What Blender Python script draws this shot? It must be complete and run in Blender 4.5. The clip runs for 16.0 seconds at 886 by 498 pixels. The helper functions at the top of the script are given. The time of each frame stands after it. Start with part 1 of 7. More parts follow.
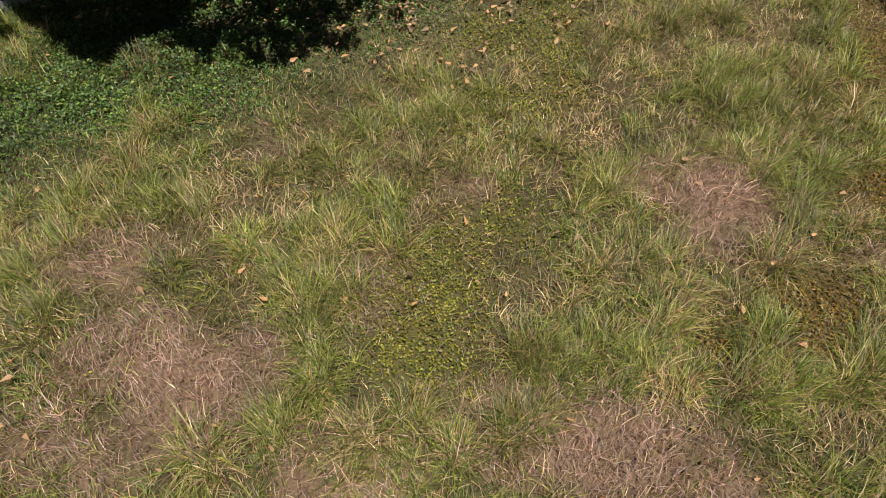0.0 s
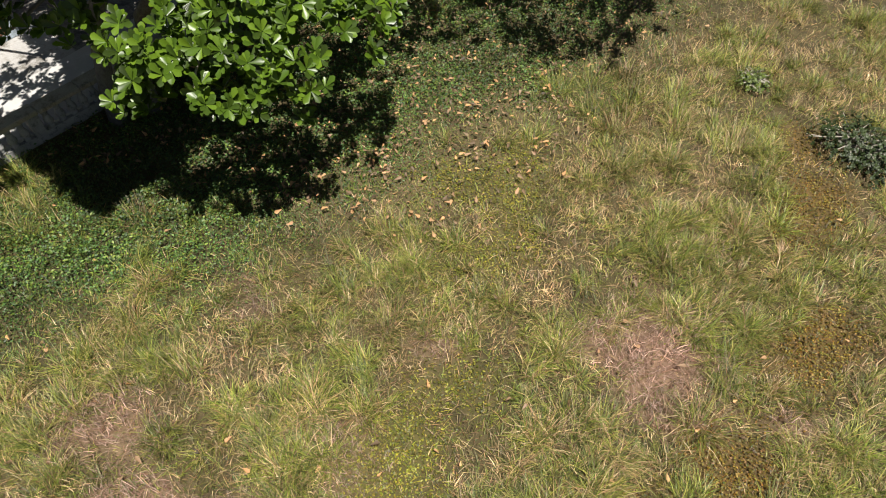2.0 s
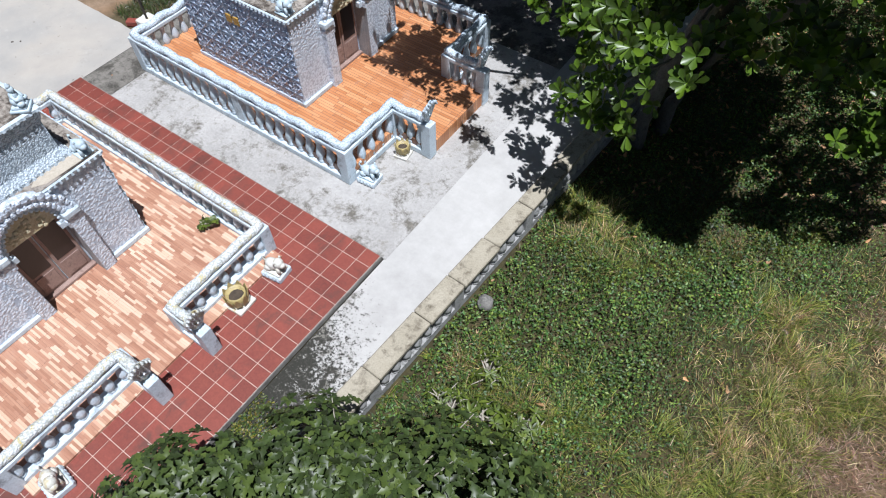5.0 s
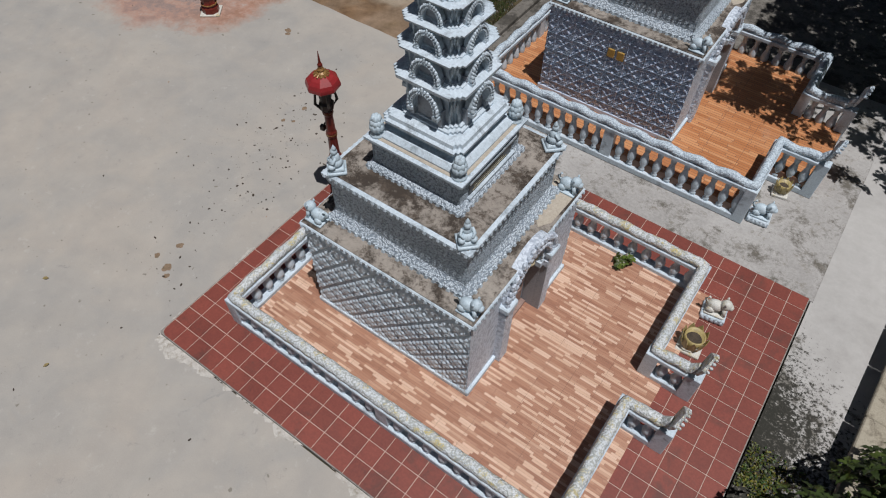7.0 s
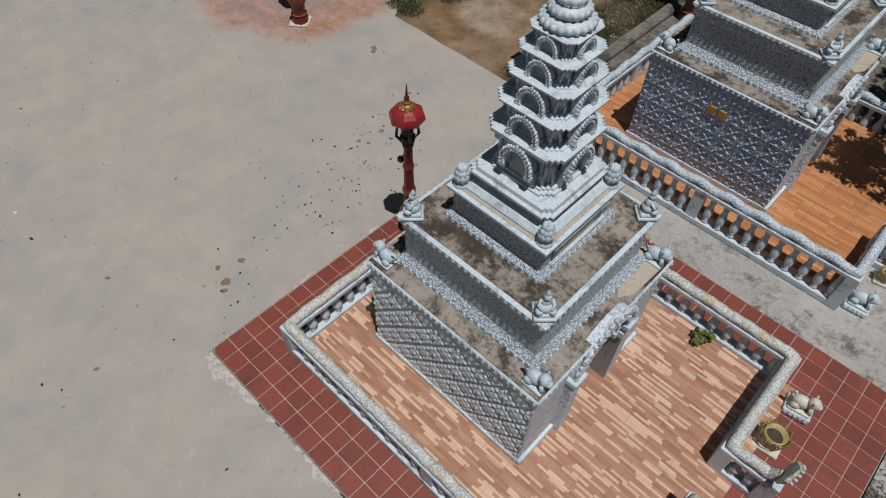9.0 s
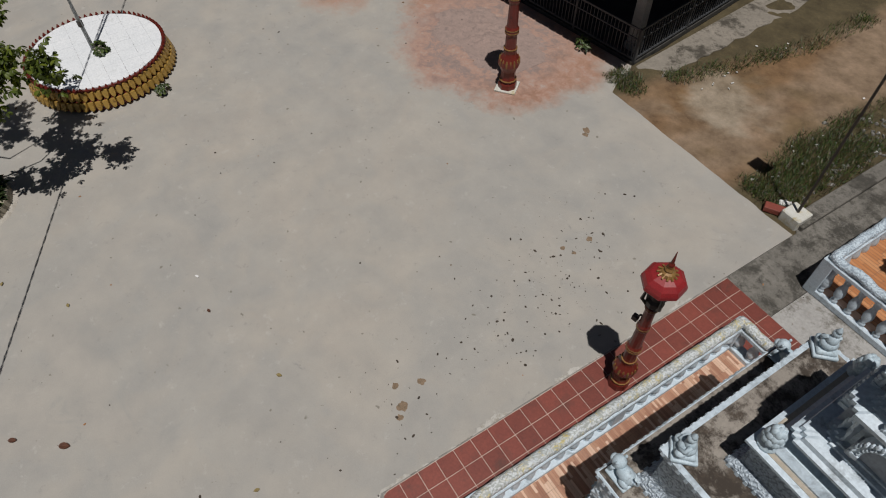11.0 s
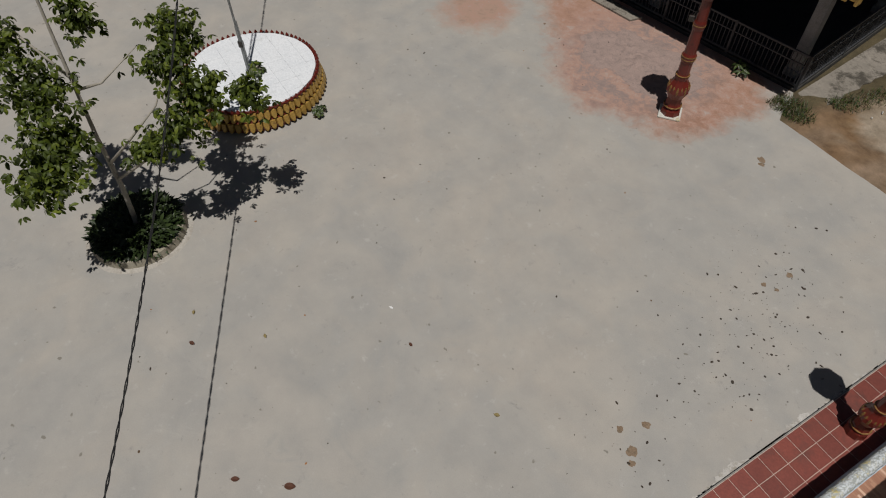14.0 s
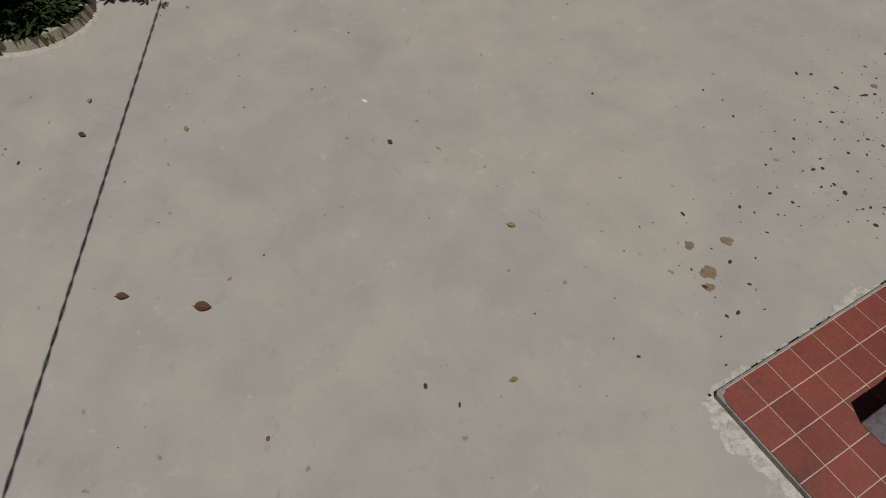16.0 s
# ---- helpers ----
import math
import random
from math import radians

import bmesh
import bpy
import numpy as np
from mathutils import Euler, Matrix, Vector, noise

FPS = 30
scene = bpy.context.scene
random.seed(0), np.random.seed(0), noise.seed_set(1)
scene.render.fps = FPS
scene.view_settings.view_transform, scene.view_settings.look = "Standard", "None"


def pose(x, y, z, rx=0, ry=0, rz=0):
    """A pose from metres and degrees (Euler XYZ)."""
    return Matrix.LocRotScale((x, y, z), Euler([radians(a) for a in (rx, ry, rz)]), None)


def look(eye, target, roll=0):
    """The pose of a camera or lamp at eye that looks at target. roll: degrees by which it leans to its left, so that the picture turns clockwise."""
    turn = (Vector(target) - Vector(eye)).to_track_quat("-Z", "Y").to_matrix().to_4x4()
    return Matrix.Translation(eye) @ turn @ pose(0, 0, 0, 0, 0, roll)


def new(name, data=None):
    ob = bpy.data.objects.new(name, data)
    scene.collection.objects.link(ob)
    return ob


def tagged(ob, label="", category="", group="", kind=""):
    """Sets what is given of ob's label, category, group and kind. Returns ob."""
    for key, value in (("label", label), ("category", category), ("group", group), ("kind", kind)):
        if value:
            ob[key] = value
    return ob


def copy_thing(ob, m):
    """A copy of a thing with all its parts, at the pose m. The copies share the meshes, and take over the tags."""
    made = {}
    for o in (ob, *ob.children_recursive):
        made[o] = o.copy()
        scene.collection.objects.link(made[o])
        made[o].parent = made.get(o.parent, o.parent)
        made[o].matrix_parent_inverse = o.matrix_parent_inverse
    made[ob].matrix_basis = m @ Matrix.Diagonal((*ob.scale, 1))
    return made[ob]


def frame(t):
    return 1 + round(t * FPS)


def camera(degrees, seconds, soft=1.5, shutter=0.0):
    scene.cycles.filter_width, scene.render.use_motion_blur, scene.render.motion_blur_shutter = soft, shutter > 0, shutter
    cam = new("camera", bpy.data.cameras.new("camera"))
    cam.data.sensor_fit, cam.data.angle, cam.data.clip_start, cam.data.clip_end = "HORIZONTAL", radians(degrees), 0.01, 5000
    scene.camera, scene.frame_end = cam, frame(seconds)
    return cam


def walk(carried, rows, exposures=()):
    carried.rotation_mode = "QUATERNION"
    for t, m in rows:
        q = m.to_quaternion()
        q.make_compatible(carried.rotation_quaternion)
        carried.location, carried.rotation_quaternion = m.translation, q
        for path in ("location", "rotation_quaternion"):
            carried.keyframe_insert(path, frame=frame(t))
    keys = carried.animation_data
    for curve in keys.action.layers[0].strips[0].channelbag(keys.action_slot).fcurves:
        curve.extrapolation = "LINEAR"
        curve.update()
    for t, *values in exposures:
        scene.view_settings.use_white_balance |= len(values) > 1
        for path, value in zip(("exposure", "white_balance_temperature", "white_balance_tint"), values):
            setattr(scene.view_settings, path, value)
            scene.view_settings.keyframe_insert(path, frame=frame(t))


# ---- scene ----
cam = camera(69.5, 16.0, 1.1)
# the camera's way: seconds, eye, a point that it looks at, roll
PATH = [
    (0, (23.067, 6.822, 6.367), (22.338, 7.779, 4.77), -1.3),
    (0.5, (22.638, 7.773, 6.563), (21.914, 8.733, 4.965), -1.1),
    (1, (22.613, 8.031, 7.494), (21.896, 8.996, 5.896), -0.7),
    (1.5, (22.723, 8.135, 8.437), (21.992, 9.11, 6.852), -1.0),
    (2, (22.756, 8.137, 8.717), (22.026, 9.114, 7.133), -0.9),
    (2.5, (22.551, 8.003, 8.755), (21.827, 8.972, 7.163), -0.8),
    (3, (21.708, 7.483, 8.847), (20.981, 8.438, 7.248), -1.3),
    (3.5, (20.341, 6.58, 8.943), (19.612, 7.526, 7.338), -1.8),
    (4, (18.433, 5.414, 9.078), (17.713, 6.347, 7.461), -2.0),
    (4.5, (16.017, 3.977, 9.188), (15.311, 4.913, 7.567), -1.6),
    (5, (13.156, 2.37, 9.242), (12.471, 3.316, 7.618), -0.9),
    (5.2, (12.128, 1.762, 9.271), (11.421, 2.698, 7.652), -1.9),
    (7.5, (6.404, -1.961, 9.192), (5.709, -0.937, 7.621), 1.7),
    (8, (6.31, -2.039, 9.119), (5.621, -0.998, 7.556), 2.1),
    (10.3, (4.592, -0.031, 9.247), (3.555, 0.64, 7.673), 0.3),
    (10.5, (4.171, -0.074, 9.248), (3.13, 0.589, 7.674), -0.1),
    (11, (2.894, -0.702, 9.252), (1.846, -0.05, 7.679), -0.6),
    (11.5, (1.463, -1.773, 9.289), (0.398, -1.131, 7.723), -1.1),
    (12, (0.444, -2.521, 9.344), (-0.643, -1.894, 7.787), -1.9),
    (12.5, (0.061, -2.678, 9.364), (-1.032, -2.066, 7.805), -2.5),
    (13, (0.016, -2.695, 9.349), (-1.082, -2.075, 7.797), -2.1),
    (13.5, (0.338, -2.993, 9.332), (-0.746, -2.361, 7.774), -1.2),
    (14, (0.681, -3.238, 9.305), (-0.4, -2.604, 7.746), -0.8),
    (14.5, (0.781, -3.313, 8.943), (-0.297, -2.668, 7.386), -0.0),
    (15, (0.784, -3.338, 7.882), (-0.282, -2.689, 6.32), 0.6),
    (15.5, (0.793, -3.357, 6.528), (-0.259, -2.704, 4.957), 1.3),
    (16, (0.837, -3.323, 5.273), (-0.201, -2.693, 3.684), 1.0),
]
EXPOSURES = ((0.0, 0.25, 6800, 10), (1.0, 0.45, 6800, 10), (2.0, 0.65, 6800, 10), (4.0, 0.72, 6700, 10), (4.5, 0.62, 6350, 10), (5.0, 0.31, 5850, 12), (5.3, 0.22, 5850, 12), (7.3, -0.62, 6350, 13), (10.3, -0.72, 6500, 11), (12.5, -0.79, 6500, 11), (15.0, -0.8, 6550, 10), (16.0, -0.92, 6650, 9))
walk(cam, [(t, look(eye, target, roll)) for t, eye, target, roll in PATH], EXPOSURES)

# ---- light ----
SUN_WAY = Vector((-0.263, 0.133, -1.0))          # the way the sunlight travels
sun_from = (-SUN_WAY).normalized()
sun_data = bpy.data.lights.new("sun", "SUN")
sun_data.energy, sun_data.angle, sun_data.color = 5.35, radians(0.53), (1.0, 0.975, 0.94)
sun = new("sun", sun_data)
sun.matrix_world = look(sun_from * 60, (0, 0, 0))
world = bpy.data.worlds.new("sky")
scene.world = world
world.use_nodes = True
wt = world.node_tree
sky = wt.nodes.new("ShaderNodeTexSky")
sky.sky_type, sky.sun_disc = "NISHITA", False
sky.sun_elevation = math.asin(sun_from.z)
sky.sun_rotation = math.atan2(sun_from.x, sun_from.y)
sky.air_density, sky.dust_density = 1.0, 1.5
wt.links.new(sky.outputs[0], wt.nodes["Background"].inputs[0])
wt.nodes["Background"].inputs[1].default_value = 0.0215


# ---- materials ----
def tree_of(name):
    m = bpy.data.materials.new(name)
    m.use_nodes = True
    nt = m.node_tree
    return m, nt, nt.nodes["Principled BSDF"]


def nd(nt, kind, **vals):
    n = nt.nodes.new("ShaderNode" + kind)
    for k, v in vals.items():
        n.inputs[k.replace("_", " ")].default_value = v
    return n


def noise_at(nt, scale, detail=4.0, rough=0.6, vec=None, distort=0.0):
    n = nd(nt, "TexNoise", Scale=scale, Detail=detail, Roughness=rough, Distortion=distort)
    if vec is None:
        vec = nt.nodes.new("ShaderNodeNewGeometry").outputs["Position"]
    nt.links.new(vec, n.inputs["Vector"])
    return n.outputs["Fac"]


def ramp(nt, fac, stops):
    r = nt.nodes.new("ShaderNodeValToRGB")
    e = r.color_ramp.elements
    while len(e) < len(stops):
        e.new(0.5)
    for el, (p, c) in zip(e, stops):
        el.position = p
        el.color = (*c, 1) if len(c) == 3 else c
    nt.links.new(fac, r.inputs[0])
    return r.outputs["Color"]


def mixc(nt, fac, a, b, kind="MIX"):
    n = nt.nodes.new("ShaderNodeMix")
    n.data_type, n.blend_type = "RGBA", kind
    for sock, v in ((n.inputs[0], fac), (n.inputs[6], a), (n.inputs[7], b)):
        if isinstance(v, (int, float)):
            sock.default_value = v
        elif isinstance(v, tuple):
            sock.default_value = (*v, 1)
        else:
            nt.links.new(v, sock)
    return n.outputs[2]


def mask(nt, fac, lo, hi):
    n = nd(nt, "MapRange")
    n.inputs["From Min"].default_value, n.inputs["From Max"].default_value = lo, hi
    nt.links.new(fac, n.inputs["Value"])
    return n.outputs["Result"]


def bump(nt, p, height, strength, dist=0.01):
    b = nd(nt, "Bump", Strength=strength, Distance=dist)
    nt.links.new(height, b.inputs["Height"])
    nt.links.new(b.outputs["Normal"], p.inputs["Normal"])


def paint(name, a, b, stain_or_hollow=None, amount=0.5, big=1.6, fine=28, rough=0.6, bumpy=0.35, dist=0.006, metal=0.0, rnd=0.0):
    """A weathered surface: two tones at two scales, and stains with a shape of their own."""
    m, nt, p = tree_of(name)
    n1, n2 = noise_at(nt, big, 5, 0.62), noise_at(nt, fine, 4, 0.65)
    col = ramp(nt, n1, ((0.32, a), (0.68, b)))
    col = mixc(nt, 0.35, col, ramp(nt, n2, ((0.3, tuple(x * 0.6 for x in a)), (0.7, tuple(min(1, x * 1.25) for x in b)))))
    if stain_or_hollow:
        s = noise_at(nt, big * 1.7, 9, 0.72, distort=0.4)
        col = mixc(nt, mask(nt, s, 0.62 - 0.22 * amount, 0.78 - 0.22 * amount), col, stain_or_hollow)
    if rnd:
        oi = nt.nodes.new("ShaderNodeObjectInfo")
        h = nd(nt, "HueSaturation")
        nt.links.new(mask(nt, oi.outputs["Random"], 0, 1), h.inputs["Value"])
        h.inputs["Value"].default_value = 1
        mr = nd(nt, "MapRange")
        mr.inputs["To Min"].default_value, mr.inputs["To Max"].default_value = 1 - rnd, 1 + rnd
        nt.links.new(oi.outputs["Random"], mr.inputs["Value"])
        nt.links.new(mr.outputs["Result"], h.inputs["Value"])
        nt.links.new(col, h.inputs["Color"])
        col = h.outputs["Color"]
    nt.links.new(col, p.inputs["Base Color"])
    p.inputs["Roughness"].default_value, p.inputs["Metallic"].default_value = rough, metal
    bump(nt, p, n2, bumpy, dist)
    return m


def foliage(name, attr=True, col=(0.06, 0.11, 0.02), thin=0.35, rough=0.45, spread=0.5):
    """Leaves and blades: colour by leaf, a little light passing through."""
    m, nt, p = tree_of(name)
    g = nt.nodes.new("ShaderNodeNewGeometry")
    if attr:
        a = nt.nodes.new("ShaderNodeAttribute")
        a.attribute_name = "tint"
        base = a.outputs["Color"]
    else:
        base = ramp(nt, g.outputs["Random Per Island"], ((0.0, tuple(c * (1 - spread) for c in col)), (0.55, col), (1.0, (col[0] * (1 + 1.4 * spread), col[1] * (1 + spread), col[2] * (1 + spread * 0.4)))))
    v = mixc(nt, 0.1, base, ramp(nt, noise_at(nt, 60, 2), ((0.3, (0.02, 0.03, 0.01)), (0.7, (0.2, 0.22, 0.08)))))
    nt.links.new(v, p.inputs["Base Color"])
    p.inputs["Roughness"].default_value = rough
    t = nt.nodes.new("ShaderNodeBsdfTranslucent")
    nt.links.new(base, t.inputs["Color"])
    mx = nt.nodes.new("ShaderNodeMixShader")
    mx.inputs[0].default_value = thin
    nt.links.new(p.outputs[0], mx.inputs[1])
    nt.links.new(t.outputs[0], mx.inputs[2])
    nt.links.new(mx.outputs[0], nt.nodes["Material Output"].inputs["Surface"])
    return m


def yard_concrete():
    m, nt, p = tree_of("yard_concrete")
    big, mid, fine = noise_at(nt, 0.28, 6, 0.6, distort=0.6), noise_at(nt, 1.3, 7, 0.65), noise_at(nt, 55, 3, 0.7)
    col = ramp(nt, big, ((0.36, (0.297, 0.288, 0.269)), (0.47, (0.335, 0.317, 0.289)), (0.56, (0.37, 0.34, 0.297)), (0.66, (0.385, 0.337, 0.285))))
    patch = noise_at(nt, 0.75, 5, 0.55, distort=0.9)
    col = mixc(nt, 0.45, col, ramp(nt, patch, ((0.36, (0.28, 0.274, 0.258)), (0.46, (0.322, 0.316, 0.296)), (0.55, (0.36, 0.334, 0.294)), (0.66, (0.41, 0.37, 0.32)))))
    col = mixc(nt, 0.35, col, ramp(nt, mid, ((0.32, (0.25, 0.247, 0.236)), (0.5, (0.34, 0.322, 0.29)), (0.7, (0.43, 0.4, 0.35)))))
    col = mixc(nt, 0.1, col, ramp(nt, fine, ((0.3, (0.16, 0.15, 0.13)), (0.7, (0.5, 0.47, 0.41)))))
    # hairline cracks, here and there
    vo = nd(nt, "TexVoronoi", Scale=0.42)
    vo.feature = "DISTANCE_TO_EDGE"
    gpos = nt.nodes.new("ShaderNodeNewGeometry").outputs["Position"]
    nt.links.new(mixc(nt, 0.09, gpos, ramp(nt, noise_at(nt, 1.7, 6, 0.7), ((0.2, (-9, -9, 0)), (0.8, (9, 9, 0))))), vo.inputs["Vector"])
    crack = mask(nt, vo.outputs["Distance"], 0.007, 0.0015)
    some = mask(nt, noise_at(nt, 0.9, 6, 0.7), 0.57, 0.72)
    mul = nt.nodes.new("ShaderNodeMath")
    mul.operation = "MULTIPLY"
    nt.links.new(crack, mul.inputs[0])
    nt.links.new(some, mul.inputs[1])
    col = mixc(nt, mul.outputs[0], col, (0.25, 0.243, 0.23))
    streak = noise_at(nt, 0.9, 10, 0.75, distort=1.6)
    col = mixc(nt, mask(nt, streak, 0.6, 0.8), col, (0.28, 0.28, 0.262))
    pale = noise_at(nt, 0.55, 8, 0.7, distort=0.8)
    col = mixc(nt, mask(nt, pale, 0.64, 0.9), col, (0.47, 0.44, 0.39))
    scuff = noise_at(nt, 3.2, 9, 0.8, distort=0.25)
    col = mixc(nt, mask(nt, scuff, 0.58, 0.74), col, (0.44, 0.42, 0.385))
    col = mixc(nt, mask(nt, scuff, 0.41, 0.3), col, (0.25, 0.24, 0.225))
    spots = noise_at(nt, 7, 2, 0.4)
    col = mixc(nt, mask(nt, spots, 0.73, 0.77), col, (0.2, 0.185, 0.155))
    smear = noise_at(nt, 4.2, 7, 0.75, distort=1.2)
    col = mixc(nt, mask(nt, smear, 0.67, 0.78), col, (0.25, 0.2, 0.145))
    # the reddish dirt that has washed over the slab by the tall lamp
    gp = nt.nodes.new("ShaderNodeNewGeometry").outputs["Position"]
    for (cx, cy, r, tint) in ((-8.25, 7.6, 2.1, (0.36, 0.2, 0.15)), (-12.4, 5.6, 1.0, (0.36, 0.24, 0.18)), (-10.6, 8.3, 1.5, (0.34, 0.2, 0.14)), (-7.0, 7.6, 1.5, (0.31, 0.175, 0.12)), (-7.0, 8.7, 1.4, (0.33, 0.19, 0.13)), (-9.2, 8.4, 1.5, (0.36, 0.22, 0.17)), (-8.2, 7.65, 1.9, (0.27, 0.2, 0.175))):
        d = nt.nodes.new("ShaderNodeVectorMath")
        d.operation = "DISTANCE"
        nt.links.new(gp, d.inputs[0])
        d.inputs[1].default_value = (cx, cy, 0)
        ad = nt.nodes.new("ShaderNodeMath")
        ad.operation = "MULTIPLY_ADD"
        nt.links.new(noise_at(nt, 1.1, 10, 0.75), ad.inputs[0])
        ad.inputs[1].default_value = -2.2
        nt.links.new(d.outputs["Value"], ad.inputs[2])
        edge = mask(nt, ad.outputs[0], r - 0.75, r - 1.5)
        tinted = ramp(nt, noise_at(nt, 2.6, 12, 0.82, distort=0.3), ((0.34, tuple(c * 0.75 for c in tint)), (0.48, tint), (0.54, (0.37, 0.225, 0.17)), (0.6, (0.36, 0.265, 0.22)), (0.7, (0.42, 0.35, 0.31))))
        col = mixc(nt, edge, col, tinted)
    nt.links.new(col, p.inputs["Base Color"])
    p.inputs["Roughness"].default_value = 0.8
    bump(nt, p, fine, 0.25, 0.004)
    return m


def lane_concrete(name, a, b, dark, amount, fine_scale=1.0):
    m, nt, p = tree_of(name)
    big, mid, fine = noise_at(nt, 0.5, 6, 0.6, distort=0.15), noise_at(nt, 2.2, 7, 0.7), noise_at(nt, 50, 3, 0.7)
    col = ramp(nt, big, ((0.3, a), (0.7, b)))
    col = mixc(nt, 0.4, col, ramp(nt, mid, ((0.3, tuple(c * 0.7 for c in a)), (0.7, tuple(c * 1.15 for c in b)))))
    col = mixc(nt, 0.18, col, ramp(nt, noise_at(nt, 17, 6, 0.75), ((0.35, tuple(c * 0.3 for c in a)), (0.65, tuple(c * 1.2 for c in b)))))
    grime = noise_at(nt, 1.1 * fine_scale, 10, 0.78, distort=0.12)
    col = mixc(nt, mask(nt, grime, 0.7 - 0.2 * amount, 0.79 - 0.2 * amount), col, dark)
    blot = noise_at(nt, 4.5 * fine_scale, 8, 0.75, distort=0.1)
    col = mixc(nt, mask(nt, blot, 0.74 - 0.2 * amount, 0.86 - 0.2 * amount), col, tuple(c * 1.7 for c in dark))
    nt.links.new(col, p.inputs["Base Color"])
    p.inputs["Roughness"].default_value = 0.85
    bump(nt, p, fine, 0.35, 0.005)
    return m


def strip_floor(name, tones, length, width, gap, depth):
    """Printed wood strips, each of its own tone, running along x."""
    m, nt, p = tree_of(name)
    pos = nt.nodes.new("ShaderNodeNewGeometry").outputs["Position"]
    sep = nt.nodes.new("ShaderNodeSeparateXYZ")
    nt.links.new(pos, sep.inputs[0])

    def calc(op, a, b=0.0):
        n = nt.nodes.new("ShaderNodeMath")
        n.operation = op
        for k, v in enumerate((a, b)):
            if isinstance(v, float):
                n.inputs[k].default_value = v
            else:
                nt.links.new(v, n.inputs[k])
        return n.outputs[0]

    def chance(a, b, seed):
        n, v = nd(nt, "TexWhiteNoise"), nt.nodes.new("ShaderNodeCombineXYZ")
        nt.links.new(a, v.inputs[0])
        nt.links.new(b, v.inputs[1])
        v.inputs[2].default_value = seed
        nt.links.new(v.outputs[0], n.inputs["Vector"])
        return n.outputs["Value"]

    row = calc("FLOOR", calc("DIVIDE", sep.outputs["Y"], width))
    along = calc("ADD", calc("DIVIDE", sep.outputs["X"], length), chance(row, row, 1.5))
    strip = calc("FLOOR", along)
    col = ramp(nt, chance(row, strip, 3.5), tones)
    across = calc("FRACT", calc("DIVIDE", sep.outputs["Y"], width))
    joint = calc("MAXIMUM", calc("LESS_THAN", across, gap / width), calc("LESS_THAN", calc("FRACT", along), gap / length))
    tile = calc("MAXIMUM", calc("LESS_THAN", calc("FRACT", calc("DIVIDE", sep.outputs["Y"], width * 10)), 0.008), calc("LESS_THAN", calc("FRACT", calc("DIVIDE", sep.outputs["X"], width * 10)), 0.008))
    joint = calc("MAXIMUM", calc("MULTIPLY", joint, depth), tile)
    mp = nd(nt, "Mapping")
    mp.inputs["Scale"].default_value = (3, 60, 1)
    nt.links.new(pos, mp.inputs["Vector"])
    grain = noise_at(nt, 1, 4, 0.6, mp.outputs[0])
    col = mixc(nt, 0.2, col, ramp(nt, grain, ((0.3, (0.12, 0.04, 0.02)), (0.7, (0.6, 0.32, 0.17)))))
    col = mixc(nt, joint, col, (0.16, 0.09, 0.065))
    dust = noise_at(nt, 1.2, 8, 0.7)
    col = mixc(nt, mask(nt, dust, 0.6, 1.15), col, (0.45, 0.38, 0.31))
    nt.links.new(col, p.inputs["Base Color"])
    p.inputs["Roughness"].default_value = 0.42
    bump(nt, p, grain, 0.1, 0.001)
    return m


def relief_paint(name, a, b, stain_or_hollow, vscale, depth, fleck=None):
    """Pale paint over stamped plaster: leaf-like lumps, darker colour in the hollows."""
    m, nt, p = tree_of(name)
    pos = nt.nodes.new("ShaderNodeNewGeometry").outputs["Position"]
    vo = nd(nt, "TexVoronoi", Scale=vscale)
    warp = mixc(nt, 0.06, pos, ramp(nt, noise_at(nt, 7, 3), ((0, (0, 0, 0)), (1, (2, 2, 2)))))
    nt.links.new(warp, vo.inputs["Vector"])
    col = ramp(nt, noise_at(nt, 2.0, 6, 0.65), ((0.3, a), (0.7, b)))
    if fleck:
        col = mixc(nt, mask(nt, noise_at(nt, 6, 8, 0.75, distort=0.6), 0.51, 0.6), col, fleck)
    col = mixc(nt, mask(nt, vo.outputs["Distance"], 0.42, 0.75), col, stain_or_hollow)
    nt.links.new(col, p.inputs["Base Color"])
    p.inputs["Roughness"].default_value = 0.55
    inv = mask(nt, vo.outputs["Distance"], 0.7, 0.0)
    bump(nt, p, inv, 0.9, depth)
    return m


def tint_ground():
    m, nt, p = tree_of("field_soil")
    a = nt.nodes.new("ShaderNodeAttribute")
    a.attribute_name = "tint"
    n = noise_at(nt, 9, 8, 0.72)
    f = noise_at(nt, 60, 3, 0.7)
    wide = ramp(nt, noise_at(nt, 1.7, 9, 0.75), ((0.32, (0.55, 0.52, 0.48)), (0.5, (0.95, 0.95, 0.93)), (0.68, (1.35, 1.35, 1.38))))
    col = mixc(nt, 0.3, a.outputs["Color"], ramp(nt, n, ((0.3, (0.022, 0.018, 0.006)), (0.55, (0.07, 0.055, 0.018)), (0.75, (0.17, 0.115, 0.05)))))
    col = mixc(nt, 0.25, col, ramp(nt, f, ((0.3, (0.02, 0.016, 0.006)), (0.7, (0.18, 0.12, 0.05)))))
    col = mixc(nt, 1.0, col, wide, "MULTIPLY")
    nt.links.new(col, p.inputs["Base Color"])
    p.inputs["Roughness"].default_value = 0.95
    bump(nt, p, n, 0.7, 0.03)
    return m


